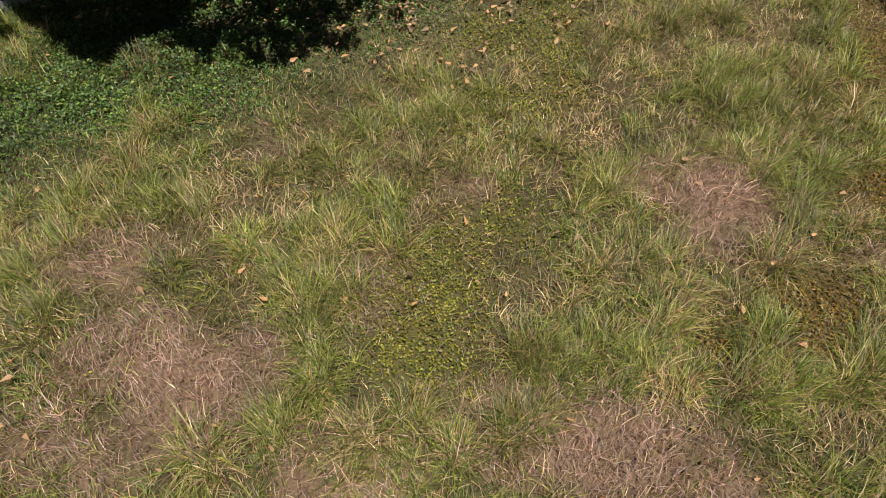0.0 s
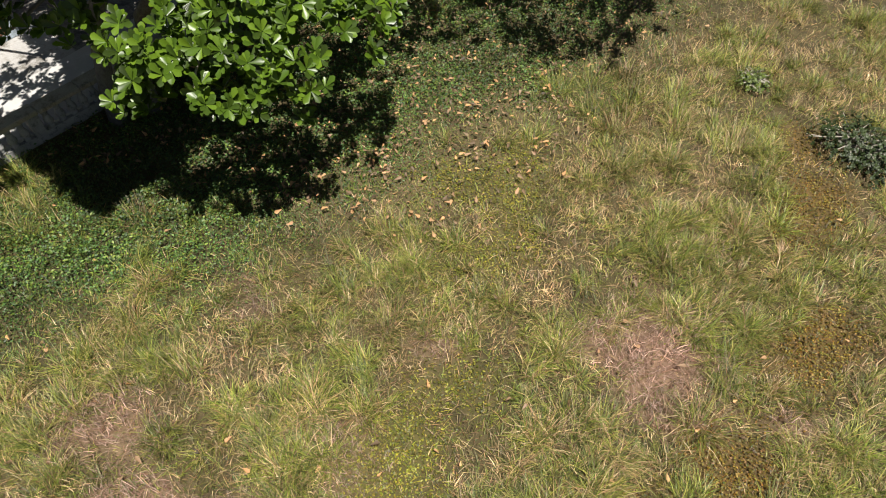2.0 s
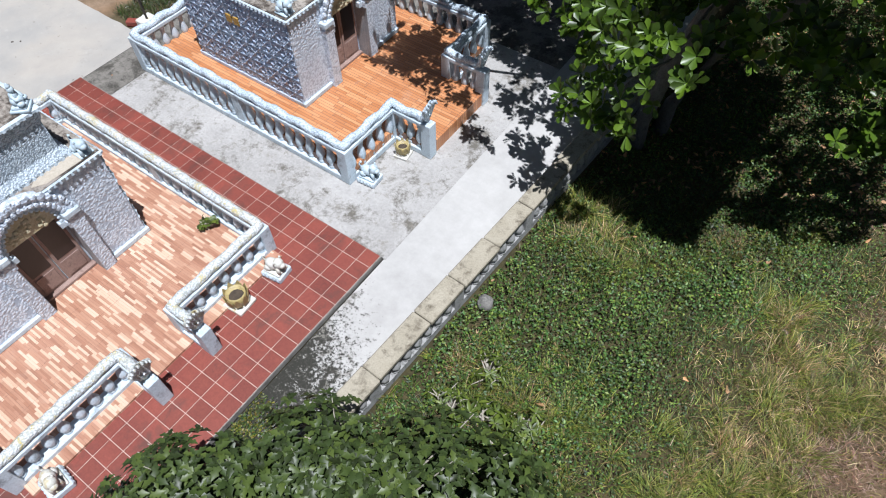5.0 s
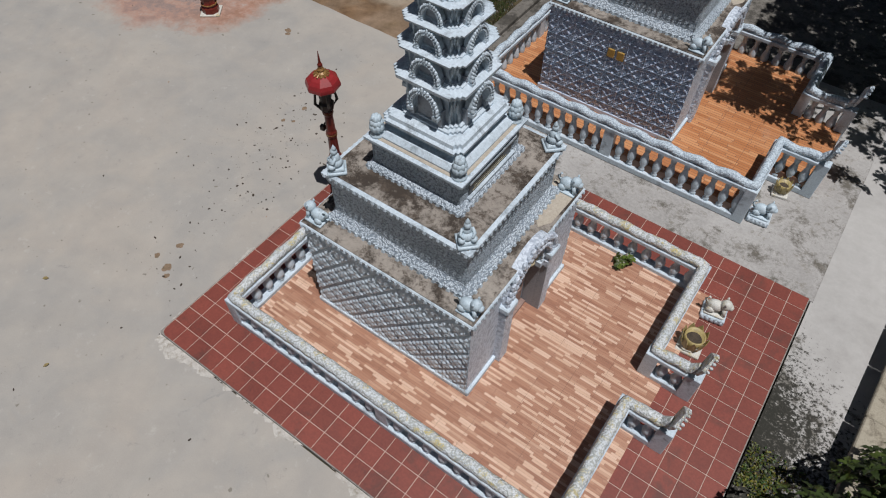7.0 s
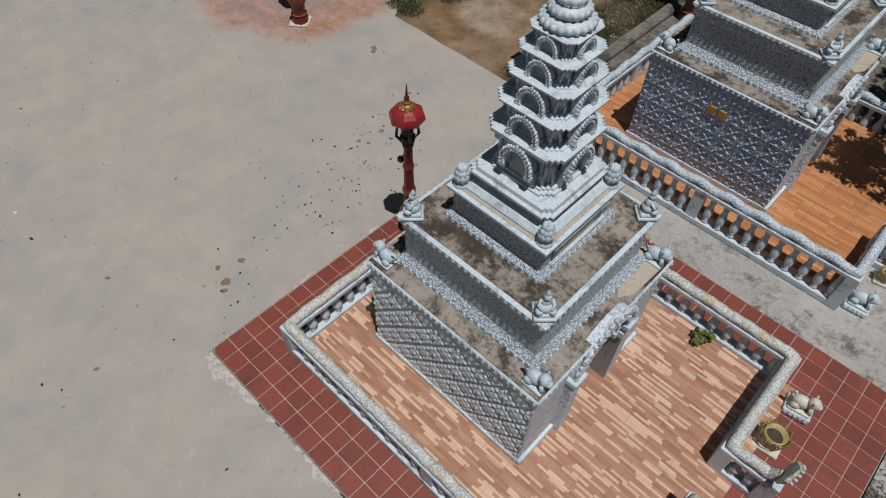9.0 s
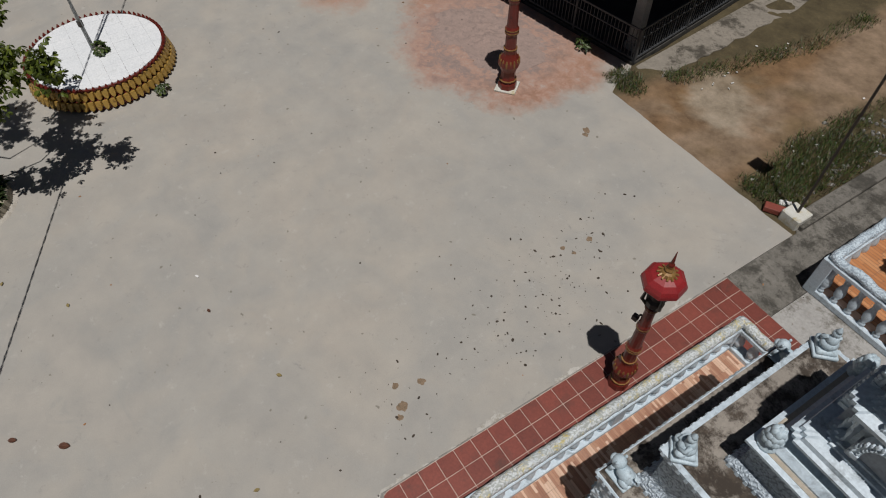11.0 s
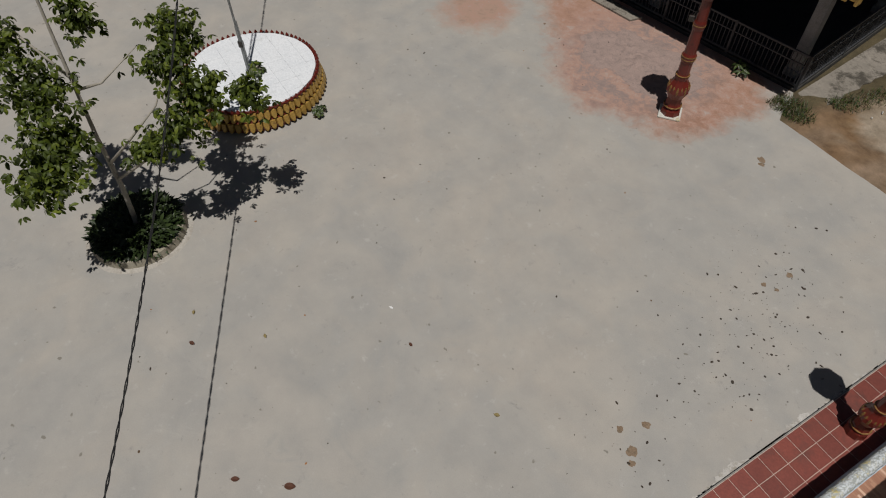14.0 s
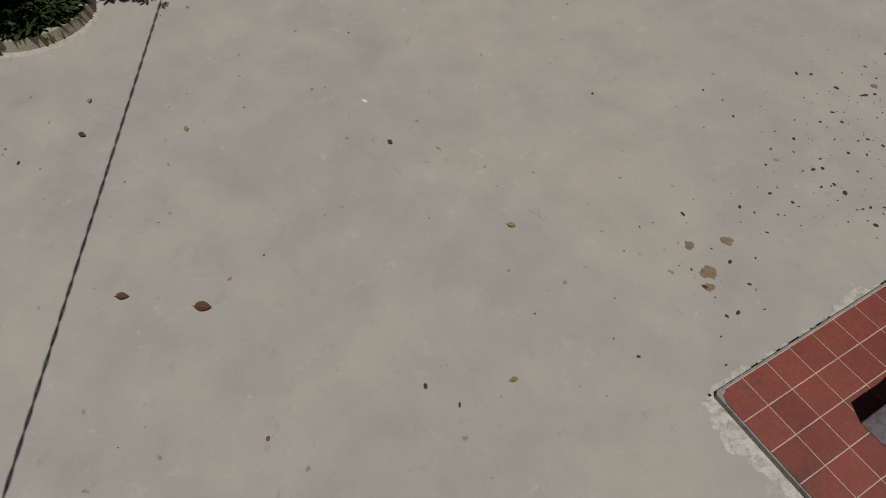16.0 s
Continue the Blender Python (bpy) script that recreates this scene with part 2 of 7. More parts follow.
SOIL = tint_ground()
YARD = yard_concrete()
LANE = lane_concrete("old_lane_concrete", (0.28, 0.27, 0.255), (0.44, 0.43, 0.41), (0.12, 0.11, 0.092), 0.95, 1.0)
APRON = lane_concrete("dirty_apron_concrete", (0.16, 0.145, 0.12), (0.3, 0.265, 0.22), (0.06, 0.052, 0.04), 0.95)
MOULDY_OR_SHADED = lane_concrete("mouldy_or_shaded_concrete", (0.11, 0.102, 0.088), (0.22, 0.205, 0.18), (0.05, 0.046, 0.038), 1.1, 1.3)


def lane_strip():
    """Pale lane concrete with black lichen that thickens towards the shrub and the tiles."""
    m, nt, p = tree_of("lichened_lane_concrete")
    pos = nt.nodes.new("ShaderNodeNewGeometry").outputs["Position"]
    sep = nt.nodes.new("ShaderNodeSeparateXYZ")
    nt.links.new(pos, sep.inputs[0])
    col = ramp(nt, noise_at(nt, 0.6, 7, 0.65, distort=0.5), ((0.3, (0.36, 0.35, 0.33)), (0.7, (0.46, 0.45, 0.425))))
    col = mixc(nt, 0.3, col, ramp(nt, noise_at(nt, 3.0, 8, 0.75), ((0.3, (0.24, 0.235, 0.225)), (0.7, (0.52, 0.515, 0.5)))))
    near = nd(nt, "MapRange")
    for k, v in (("From Min", 7.0), ("From Max", 4.6), ("To Min", -0.07), ("To Max", 0.16)):
        near.inputs[k].default_value = v
    nt.links.new(sep.outputs["Y"], near.inputs["Value"])
    edge = nd(nt, "MapRange")
    for k, v in (("From Min", 9.5), ("From Max", 8.6), ("To Min", 0.0), ("To Max", 0.085)):
        edge.inputs[k].default_value = v
    nt.links.new(sep.outputs["X"], edge.inputs["Value"])
    add = nt.nodes.new("ShaderNodeMath")
    nt.links.new(near.outputs[0], add.inputs[0])
    nt.links.new(edge.outputs[0], add.inputs[1])
    for scale, lo, dark in ((2.4, 0.66, (0.16, 0.15, 0.13)), (5.5, 0.66, (0.05, 0.046, 0.037)), (11.0, 0.65, (0.03, 0.028, 0.022)), (22.0, 0.68, (0.02, 0.02, 0.014))):
        s = nt.nodes.new("ShaderNodeMath")
        nt.links.new(add.outputs[0], s.inputs[0])
        nt.links.new(noise_at(nt, scale, 10, 0.78, distort=0.12), s.inputs[1])
        col = mixc(nt, mask(nt, s.outputs[0], lo, lo + 0.07), col, dark)
    nt.links.new(col, p.inputs["Base Color"])
    p.inputs["Roughness"].default_value = 0.85
    bump(nt, p, noise_at(nt, 45, 3, 0.7), 0.35, 0.005)
    return m


LANE_STRIP = lane_strip()
COPING = paint("weathered_coping", (0.27, 0.24, 0.175), (0.38, 0.345, 0.27), (0.12, 0.1, 0.07), 0.5, 3.0, 40, 0.85, 0.5)
BAL_GREY = paint("bare_cement", (0.24, 0.24, 0.235), (0.36, 0.36, 0.35), (0.1, 0.1, 0.095), 0.5, 5, 50, 0.8, 0.4)
TILE = paint("red_clay_tile", (0.16, 0.037, 0.027), (0.22, 0.055, 0.037), (0.11, 0.04, 0.03), 0.45, 1.1, 30, 0.55, 0.15, 0.003, rnd=0.13)
GROUT = paint("grout", (0.42, 0.32, 0.265), (0.54, 0.43, 0.365), None, 0, 4, 40, 0.9, 0.2)
WHITE = paint("pale_blue_white_paint", (0.45, 0.54, 0.605), (0.58, 0.66, 0.72), (0.2, 0.235, 0.26), 0.45, 2.2, 30, 0.5, 0.25)
WHITE_WARM = paint("yellowed_white_paint", (0.5, 0.49, 0.42), (0.66, 0.66, 0.62), (0.42, 0.33, 0.13), 0.5, 3.2, 60, 0.55, 0.7, 0.01)
STATUE = paint("statue_white", (0.4, 0.5, 0.56), (0.54, 0.64, 0.7), (0.2, 0.23, 0.25), 0.3, 9, 60, 0.55, 0.3)
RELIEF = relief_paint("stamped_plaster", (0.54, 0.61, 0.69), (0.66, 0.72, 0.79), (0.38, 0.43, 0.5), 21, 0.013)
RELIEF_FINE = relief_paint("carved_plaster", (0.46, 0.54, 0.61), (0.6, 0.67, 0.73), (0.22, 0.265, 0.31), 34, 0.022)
PANEL_A = paint("grey_blue_panel", (0.5, 0.59, 0.66), (0.64, 0.73, 0.79), (0.24, 0.29, 0.33), 0.3, 3, 40, 0.5, 0.3)
PANEL_B = paint("blue_grey_panel", (0.44, 0.53, 0.68), (0.58, 0.67, 0.8), (0.22, 0.28, 0.39), 0.3, 3, 40, 0.45, 0.3)
ROOF_DIRT = lane_concrete("mouldy_cement_roof", (0.2, 0.175, 0.15), (0.36, 0.325, 0.28), (0.04, 0.03, 0.022), 1.15, 1.5)
ROOF_SAND = paint("sandy_cement", (0.36, 0.315, 0.25), (0.43, 0.385, 0.315), (0.27, 0.235, 0.19), 0.2, 2, 30, 0.8, 0.2)
FLOOR_A = strip_floor("printed_strip_tiles", ((0.0, (0.28, 0.135, 0.09)), (0.3, (0.37, 0.195, 0.13)), (0.64, (0.43, 0.25, 0.17)), (0.7, (0.6, 0.41, 0.295)), (1.0, (0.7, 0.51, 0.39))), 0.28, 0.042, 0.003, 0.55)
FLOOR_B = strip_floor("orange_plank_tiles", ((0.0, (0.4, 0.15, 0.05)), (0.5, (0.5, 0.21, 0.08)), (1.0, (0.6, 0.3, 0.135))), 0.6, 0.07, 0.009, 0.85)
SERPENT_A = relief_paint("yellowed_scales", (0.55, 0.6, 0.63), (0.68, 0.7, 0.7), (0.34, 0.36, 0.34), 34, 0.012, (0.52, 0.44, 0.19))
SERPENT_B = relief_paint("pale_blue_scales", (0.5, 0.6, 0.67), (0.63, 0.72, 0.78), (0.3, 0.36, 0.42), 34, 0.012)
GOLD = paint("gilt_paint", (0.36, 0.21, 0.045), (0.5, 0.32, 0.08), (0.13, 0.065, 0.03), 0.4, 8, 50, 0.42, 0.3, metal=0.25)
LACQUER = paint("dark_red_lacquer", (0.11, 0.015, 0.01), (0.16, 0.022, 0.014), (0.05, 0.01, 0.008), 0.2, 6, 50, 0.32, 0.15)
HAT_RED = paint("red_lamp_hat", (0.22, 0.016, 0.02), (0.3, 0.026, 0.027), (0.2, 0.03, 0.03), 0.2, 6, 50, 0.35, 0.1)
LAMP_GOLD = paint("dulled_lamp_gilt", (0.22, 0.115, 0.035), (0.32, 0.185, 0.06), (0.1, 0.04, 0.02), 0.45, 12, 50, 0.45, 0.3, metal=0.2)
DARK_METAL = paint("black_brown_metal", (0.02, 0.017, 0.014), (0.045, 0.035, 0.028), None, 0, 8, 50, 0.5, 0.2)
IRON = paint("grey_painted_iron", (0.035, 0.038, 0.042), (0.07, 0.074, 0.08), None, 0, 6, 60, 0.55, 0.2)
GALV = paint("galvanised_steel", (0.2, 0.21, 0.21), (0.3, 0.31, 0.31), (0.12, 0.12, 0.11), 0.3, 5, 40, 0.45, 0.2, metal=0.5)
TIN_WHITE = paint("glossy_white_tile", (0.72, 0.75, 0.77), (0.8, 0.82, 0.83), (0.55, 0.56, 0.54), 0.15, 1.4, 30, 0.3, 0.08)
WOOD = paint("greyed_door_wood", (0.23, 0.15, 0.125), (0.33, 0.235, 0.2), (0.14, 0.09, 0.07), 0.4, 5, 60, 0.7, 0.4)
DARK_GLASS = paint("dark_door_glass", (0.008, 0.005, 0.005), (0.014, 0.009, 0.009), None, 0, 3, 20, 0.35, 0.03)
# near-black tone that puts the hall's indoor shade into the colour
ROOM_SHADE = paint("interior_shade_tone", (0.03, 0.03, 0.034), (0.05, 0.05, 0.054), None, 0, 2, 20, 0.8, 0.1)
ROOF_TILE = paint("rose_roof_trim", (0.36, 0.1, 0.11), (0.45, 0.16, 0.15), (0.3, 0.22, 0.08), 0.4, 5, 40, 0.6, 0.3)
COLUMN = paint("grey_column", (0.2, 0.2, 0.2), (0.28, 0.28, 0.275), (0.13, 0.13, 0.13), 0.3, 3, 40, 0.7, 0.2)
ROCK = paint("grey_rock", (0.13, 0.125, 0.115), (0.24, 0.23, 0.21), (0.09, 0.09, 0.08), 0.5, 6, 40, 0.9, 0.6, 0.02)
BARK = paint("grey_bark", (0.1, 0.095, 0.085), (0.18, 0.17, 0.155), (0.07, 0.065, 0.055), 0.5, 9, 50, 0.9, 0.7, 0.015)
BARK_PALE = paint("pale_twig", (0.28, 0.25, 0.2), (0.4, 0.37, 0.31), None, 0, 9, 50, 0.85, 0.4)
GRASS = foliage("grass_blades", True, thin=0.18, rough=0.5)
LEAF_ALMOND = foliage("almond_leaves", False, (0.07, 0.14, 0.011), 0.35, 0.36, 0.75)
LEAF_SHRUB = foliage("shrub_leaves", False, (0.048, 0.08, 0.02), 0.28, 0.45, 0.7)
LEAF_YARD = foliage("yard_tree_leaves", False, (0.09, 0.13, 0.016), 0.45, 0.5, 0.8)
LEAF_DARK = foliage("ground_cover_leaves", False, (0.022, 0.042, 0.01), 0.2, 0.5, 0.5)
LEAF_WEED = foliage("weed_leaves", False, (0.1, 0.15, 0.025), 0.3, 0.45, 0.6)
FALLEN = foliage("fallen_leaves", False, (0.3, 0.185, 0.11), 0.14, 0.6, 0.9)
LITTER = foliage("dead_leaves", False, (0.19, 0.1, 0.05), 0.1, 0.7, 0.8)
DEBRIS = paint("dark_debris", (0.022, 0.018, 0.014), (0.07, 0.052, 0.036), None, 0, 9, 50, 0.9, 0.3)
CABLE = paint("black_cable", (0.012, 0.012, 0.012), (0.025, 0.025, 0.025), None, 0, 9, 50, 0.55, 0.2)
PAPER = paint("white_litter", (0.6, 0.6, 0.58), (0.75, 0.75, 0.73), None, 0, 6, 50, 0.7, 0.2)


# ---- building blocks ----
def part(name, bm, mat, parent=None, label="", smooth=False, m=None):
    me = bpy.data.meshes.new(name)
    bmesh.ops.recalc_face_normals(bm, faces=bm.faces[:])
    bm.to_mesh(me)
    bm.free()
    return shared(name, me, mat, parent, label, smooth, m)


def shared(name, me, mat, parent=None, label="", smooth=False, m=None):
    if not me.materials:
        me.materials.append(mat)
    if smooth:
        me.polygons.foreach_set("use_smooth", [True] * len(me.polygons))
    ob = new(name, me)
    if parent is not None:
        ob.parent = parent
    if m is not None:
        ob.matrix_basis = m
    return tagged(ob, label)


def empty(name, m, label, category, group="", kind=""):
    e = new(name)
    e.empty_display_size = 0.2
    e.matrix_basis = m
    return tagged(e, label, category, group, kind)


def box(bm, x0, x1, y0, y1, z0, z1, bevel=0.0, top=0.0):
    """A block; top draws its upper face in."""
    v = [bm.verts.new(p) for p in ((x0, y0, z0), (x1, y0, z0), (x1, y1, z0), (x0, y1, z0), (x0 + top, y0 + top, z1), (x1 - top, y0 + top, z1), (x1 - top, y1 - top, z1), (x0 + top, y1 - top, z1))]
    f = [bm.faces.new([v[i] for i in q]) for q in ((3, 2, 1, 0), (4, 5, 6, 7), (0, 1, 5, 4), (1, 2, 6, 5), (2, 3, 7, 6), (3, 0, 4, 7))]
    if bevel:
        edges = list({e for q in f for e in q.edges})
        bmesh.ops.bevel(bm, geom=edges, offset=bevel, segments=1, affect="EDGES")
    return bm


def blk(*a, **k):
    return box(bmesh.new(), *a, **k)


def rings(bm, loops, close_bottom=True, close_top=True):
    """Skin closed loops of equal count, one above the other."""
    rows = [[bm.verts.new(p) for p in lp] for lp in loops]
    n = len(rows[0])
    for a, b in zip(rows, rows[1:]):
        for i in range(n):
            bm.faces.new((a[i], a[(i + 1) % n], b[(i + 1) % n], b[i]))
    if close_bottom:
        bm.faces.new(rows[0][::-1])
    if close_top:
        bm.faces.new(rows[-1])
    return bm


def lathe(bm, prof, seg=12, cx=0.0, cy=0.0, turn=0.0):
    return rings(bm, [[(cx + r * math.cos(turn + 2 * math.pi * i / seg), cy + r * math.sin(turn + 2 * math.pi * i / seg), z) for i in range(seg)] for r, z in prof])


def tube(bm, pts, radii, seg=6):
    loops, pts = [], [Vector(p) for p in pts]
    if isinstance(radii, (int, float)):
        radii = [radii] * len(pts)
    for i, p in enumerate(pts):
        d = (pts[min(i + 1, len(pts) - 1)] - pts[max(i - 1, 0)]).normalized()
        up = Vector((0, 0, 1)) if abs(d.z) < 0.9 else Vector((1, 0, 0))
        s = d.cross(up).normalized()
        u = s.cross(d)
        loops.append([p + (s * math.cos(2 * math.pi * k / seg) + u * math.sin(2 * math.pi * k / seg)) * radii[i] for k in range(seg)])
    return rings(bm, loops)


def ball(bm, c, rx, ry, rz, u=10, v=6):
    m = Matrix.Translation(c) @ Matrix.Diagonal((rx, ry, rz, 1))
    bmesh.ops.create_uvsphere(bm, u_segments=u, v_segments=v, radius=1, matrix=m)
    return bm


def prism(bm, poly, z0, z1):
    return rings(bm, [[(x, y, z0) for x, y in poly], [(x, y, z1) for x, y in poly]])


def mesh_np(name, verts, tris, tint=None):
    """A mesh straight from arrays: verts (n, 3), tris (m, 3), and a colour by vertex."""
    me = bpy.data.meshes.new(name)
    me.vertices.add(len(verts))
    me.vertices.foreach_set("co", np.ascontiguousarray(verts, dtype=np.float32).ravel())
    me.loops.add(len(tris) * 3)
    me.loops.foreach_set("vertex_index", np.ascontiguousarray(tris, dtype=np.int32).ravel())
    me.polygons.add(len(tris))
    me.polygons.foreach_set("loop_start", np.arange(0, len(tris) * 3, 3, dtype=np.int32))
    me.update(calc_edges=True)
    if tint is not None:
        at = me.color_attributes.new("tint", "FLOAT_COLOR", "POINT")
        at.data.foreach_set("color", np.concatenate([tint, np.ones((len(tint), 1))], 1).astype(np.float32).ravel())
    return me


# ---- the ground ----
def wall_x(y):
    """Middle of the low balustrade between lane and field, which runs a little askew."""
    return 9.645 + 0.055 * y


def fbm(x, y, s, seed=0.0):
    """Smooth value noise in about -1..1 for arrays."""
    out = np.zeros_like(x, dtype=float)
    amp, tot = 1.0, 0.0
    for o in range(4):
        k = s * 2 ** o
        a = np.floor(x * k + seed * 7.1 + o * 13.7)
        b = np.floor(y * k + seed * 3.3 + o * 5.9)
        fx, fy = x * k + seed * 7.1 + o * 13.7 - a, y * k + seed * 3.3 + o * 5.9 - b
        fx, fy = fx * fx * (3 - 2 * fx), fy * fy * (3 - 2 * fy)

        def h(i, j):
            w = np.sin(i * 127.1 + j * 311.7 + seed * 17.0) * 43758.5453
            return w - np.floor(w)
        v = (h(a, b) * (1 - fx) + h(a + 1, b) * fx) * (1 - fy) + (h(a, b + 1) * (1 - fx) + h(a + 1, b + 1) * fx) * fy
        out += amp * (v * 2 - 1)
        tot += amp
        amp *= 0.5
    return out / tot


def blob(x, y, ragged_edge, cx, cy, rx, ry, turn=0.0, most=1.0):
    c, s = math.cos(radians(turn)), math.sin(radians(turn))
    dx, dy = x - cx, y - cy
    d = np.sqrt(((dx * c + dy * s) / rx) ** 2 + ((dy * c - dx * s) / ry) ** 2)
    return most * np.clip(1.5 - 1.5 * (d + 0.55 * ragged_edge), 0, 1)


PINK = ((22.5, 14.2, 1.75, 1.4, 40), (16.5, 8.1, 1.2, 0.9, 35, 0.6), (19.7, 9.9, 0.9, 0.7, 20, 0.65), (17.7, 7.4, 1.2, 0.8, 35, 0.75), (19.7, 12.2, 0.6, 0.4, 30, 0.55), (24.9, 14.2, 0.7, 0.5, 0, 0.6), (16.3, 11.1, 0.8, 0.6, 0, 0.4), (22.1, 16.7, 0.7, 0.5, 0, 0.45), (18.8, 7.6, 1.4, 1.0, 35, 0.95), (18.1, 6.2, 1.2, 0.9, 20, 0.6), (23.3, 9.9, 1.7, 1.0, 30, 0.9), (22.2, 9.3, 1.2, 0.7, 20, 0.8), (20.9, 7.7, 1.2, 0.8, 20, 0.75), (17.7, 6.0, 1.2, 0.9, 20, 0.3))
MOSS = ((24.5, 15.6, 0.9, 1.7, -10), (24.35, 12.8, 0.9, 0.9, 0), (23.7, 11.8, 1.1, 0.7, 20), (22.5, 11.3, 0.8, 0.5, 20, 0.8), (22.6, 20.3, 1.0, 0.9, 0, 0.8), (23.6, 18.8, 0.9, 1.4, -20), (19.2, 14.4, 1.1, 1.7, 0, 0.6), (18.0, 15.4, 1.7, 1.0, 20, 0.85), (18.6, 16.7, 0.8, 0.6, 0, 0.6), (20.4, 11.9, 0.8, 1.0, 30, 0.65), (20.3, 10.4, 0.9, 1.7, 10, 0.95), (20.7, 9.5, 0.8, 0.9, 0, 0.9))


def zones(x, y):
    """How far a spot of the field is bare and pinkish, mossy, weedy, or under the almond tree."""
    rag = fbm(x, y, 1.3, 3.0)
    pink = np.max([blob(x, y, rag, *p) for p in PINK], axis=0)
    moss = np.max([blob(x, y, rag, *p) for p in MOSS], axis=0)
    edge = 14.7 + 1.3 * fbm(x, y, 0.6, 5.0) + 0.3 * (y - 9)
    weed = np.clip((edge - x) * 0.4 + 0.5, 0, 1) * np.clip((y - 1) * 0.6, 0, 1)
    mound = blob(x, y, rag, 15.4, 15.3, 1.3, 1.0, 40, 0.75)
    weed = np.maximum(weed, mound)
    litter = np.clip((y - 12.0 - 0.42 * (x - 14.3) + 0.9 * fbm(x, y, 0.8, 9.0)) * 0.8, 0, 1) * np.clip((19.5 - x) * 0.6, 0, 1)
    return pink, moss, weed, litter


def field_z(x, y):
    z = -0.56 + 0.07 * fbm(x, y, 0.35, 1.0) + 0.045 * fbm(x, y, 1.1, 2.0)
    near = np.clip((12.6 - x) / 2.4, 0, 1)
    return z + 0.28 * near * near


def ground_z(x, y):
    f = np.clip((x - (wall_x(np.clip(y, -5, 20)) + 0.02)) / 0.1, 0, 1)
    verge = -0.035 + 0.03 * fbm(x, y, 0.9, 4.0)
    return verge * (1 - f) + field_z(x, y) * f - 0.07 * (1 - f) * ((x > -5.6) & (y < 8.5) | (x < -5.6) | (x > 0.3))


def lerp(a, b, t):
    return a * (1 - t[:, None]) + b * t[:, None]


def ground_tint(x, y):
    pink, moss, weed, litter = zones(x, y)
    c = np.tile((0.05, 0.04, 0.016), (len(x), 1))
    c = lerp(c, np.array((0.028, 0.03, 0.008)), np.clip(0.5 + 0.9 * fbm(x, y, 0.5, 6.0), 0, 1))
    c = lerp(c, np.array((0.26, 0.16, 0.11)), pink)
    c = lerp(c, np.where((x > 22.3)[:, None], np.array([(0.11, 0.062, 0.012)]), np.array([(0.075, 0.075, 0.014)])), moss)
    c = lerp(c, np.array((0.016, 0.022, 0.006)), weed)
    c = lerp(c, np.array((0.12, 0.09, 0.045)), litter * 0.8)
    road = np.clip((np.minimum(x + 5.0 - 0.25 * np.clip(y - 10, 0, 4), -1.4 + 0.28 * fbm(x, y, 0.7, 8.0) - x)) * 2.2, 0, 1) * (y > 8)
    c = lerp(c, np.array((0.075, 0.062, 0.036)), (x < 0.5) * 1.0)
    c = lerp(c, np.array((0.35, 0.245, 0.175)), road)
    wet = road * np.clip(0.3 + 2.6 * fbm(x, y * 0.6, 0.8, 11.0), 0, 1)
    c = lerp(c, np.array((0.27, 0.15, 0.08)), wet)
    dried = road * np.clip(2.2 - 2.2 * np.hypot((x + 3.5) / 0.9, (y - 11.0) / 1.3) + 2.4 * fbm(x, y, 1.4, 12.0), 0, 1)
    c = lerp(c, np.array((0.46, 0.38, 0.3)), dried)
    damp = road * np.clip(2.2 * fbm(x * 0.6, y, 1.3, 13.0) - 0.3, 0, 0.85) * np.clip((14.5 - y) * 0.4, 0, 1)
    return lerp(c, np.array((0.2, 0.13, 0.07)), damp)


def make_ground():
    near = lambda a, b, s: np.arange(a, b, s)
    xs = np.concatenate([(-2500, -600, -150, -60, -30), near(-16, -6, 1.0), near(-6, 0.4, 0.14), near(0.4, 9.2, 1.2), near(9.3, 10.75, 0.05), near(10.8, 27, 0.13), (28, 31, 40, 80, 300, 900, 2500)])
    ys = np.concatenate([(-2500, -600, -150, -50, -20, -8, -3, 0), near(1, 24, 0.14), (25, 27, 30, 40, 80, 300, 900, 2500)])
    gx, gy = np.meshgrid(xs, ys)
    x, y = gx.ravel(), gy.ravel()
    v = np.stack([x, y, ground_z(x, y)], 1)
    nx, ny = len(xs), len(ys)
    i = (np.arange(ny - 1)[:, None] * nx + np.arange(nx - 1)[None, :]).ravel()
    tris = np.concatenate([np.stack([i, i + 1, i + nx + 1], 1), np.stack([i, i + nx + 1, i + nx], 1)])
    me = mesh_np("ground", v, tris, ground_tint(x, y))
    ob = shared("ground", me, SOIL, None, "", True)
    tagged(ob, "dry earth of field, verge and dirt track", "ground", kind="structure")


make_ground()


def slab(name, poly, z0, z1, mat, label):
    ob = part(name, prism(bmesh.new(), poly, z0, z1), mat)
    return tagged(ob, label, "paving", kind="structure")


def ragged(a, b, n, amp, seed):
    """Points from a to b that wander off the line a little."""
    rnd = random.Random(seed)
    d = (Vector(b) - Vector(a))
    q = Vector((-d.y, d.x)).normalized()
    return [tuple(Vector(a) + d * (i / n) + q * (rnd.uniform(-amp, amp) if 0 < i < n else 0)) for i in range(n)]


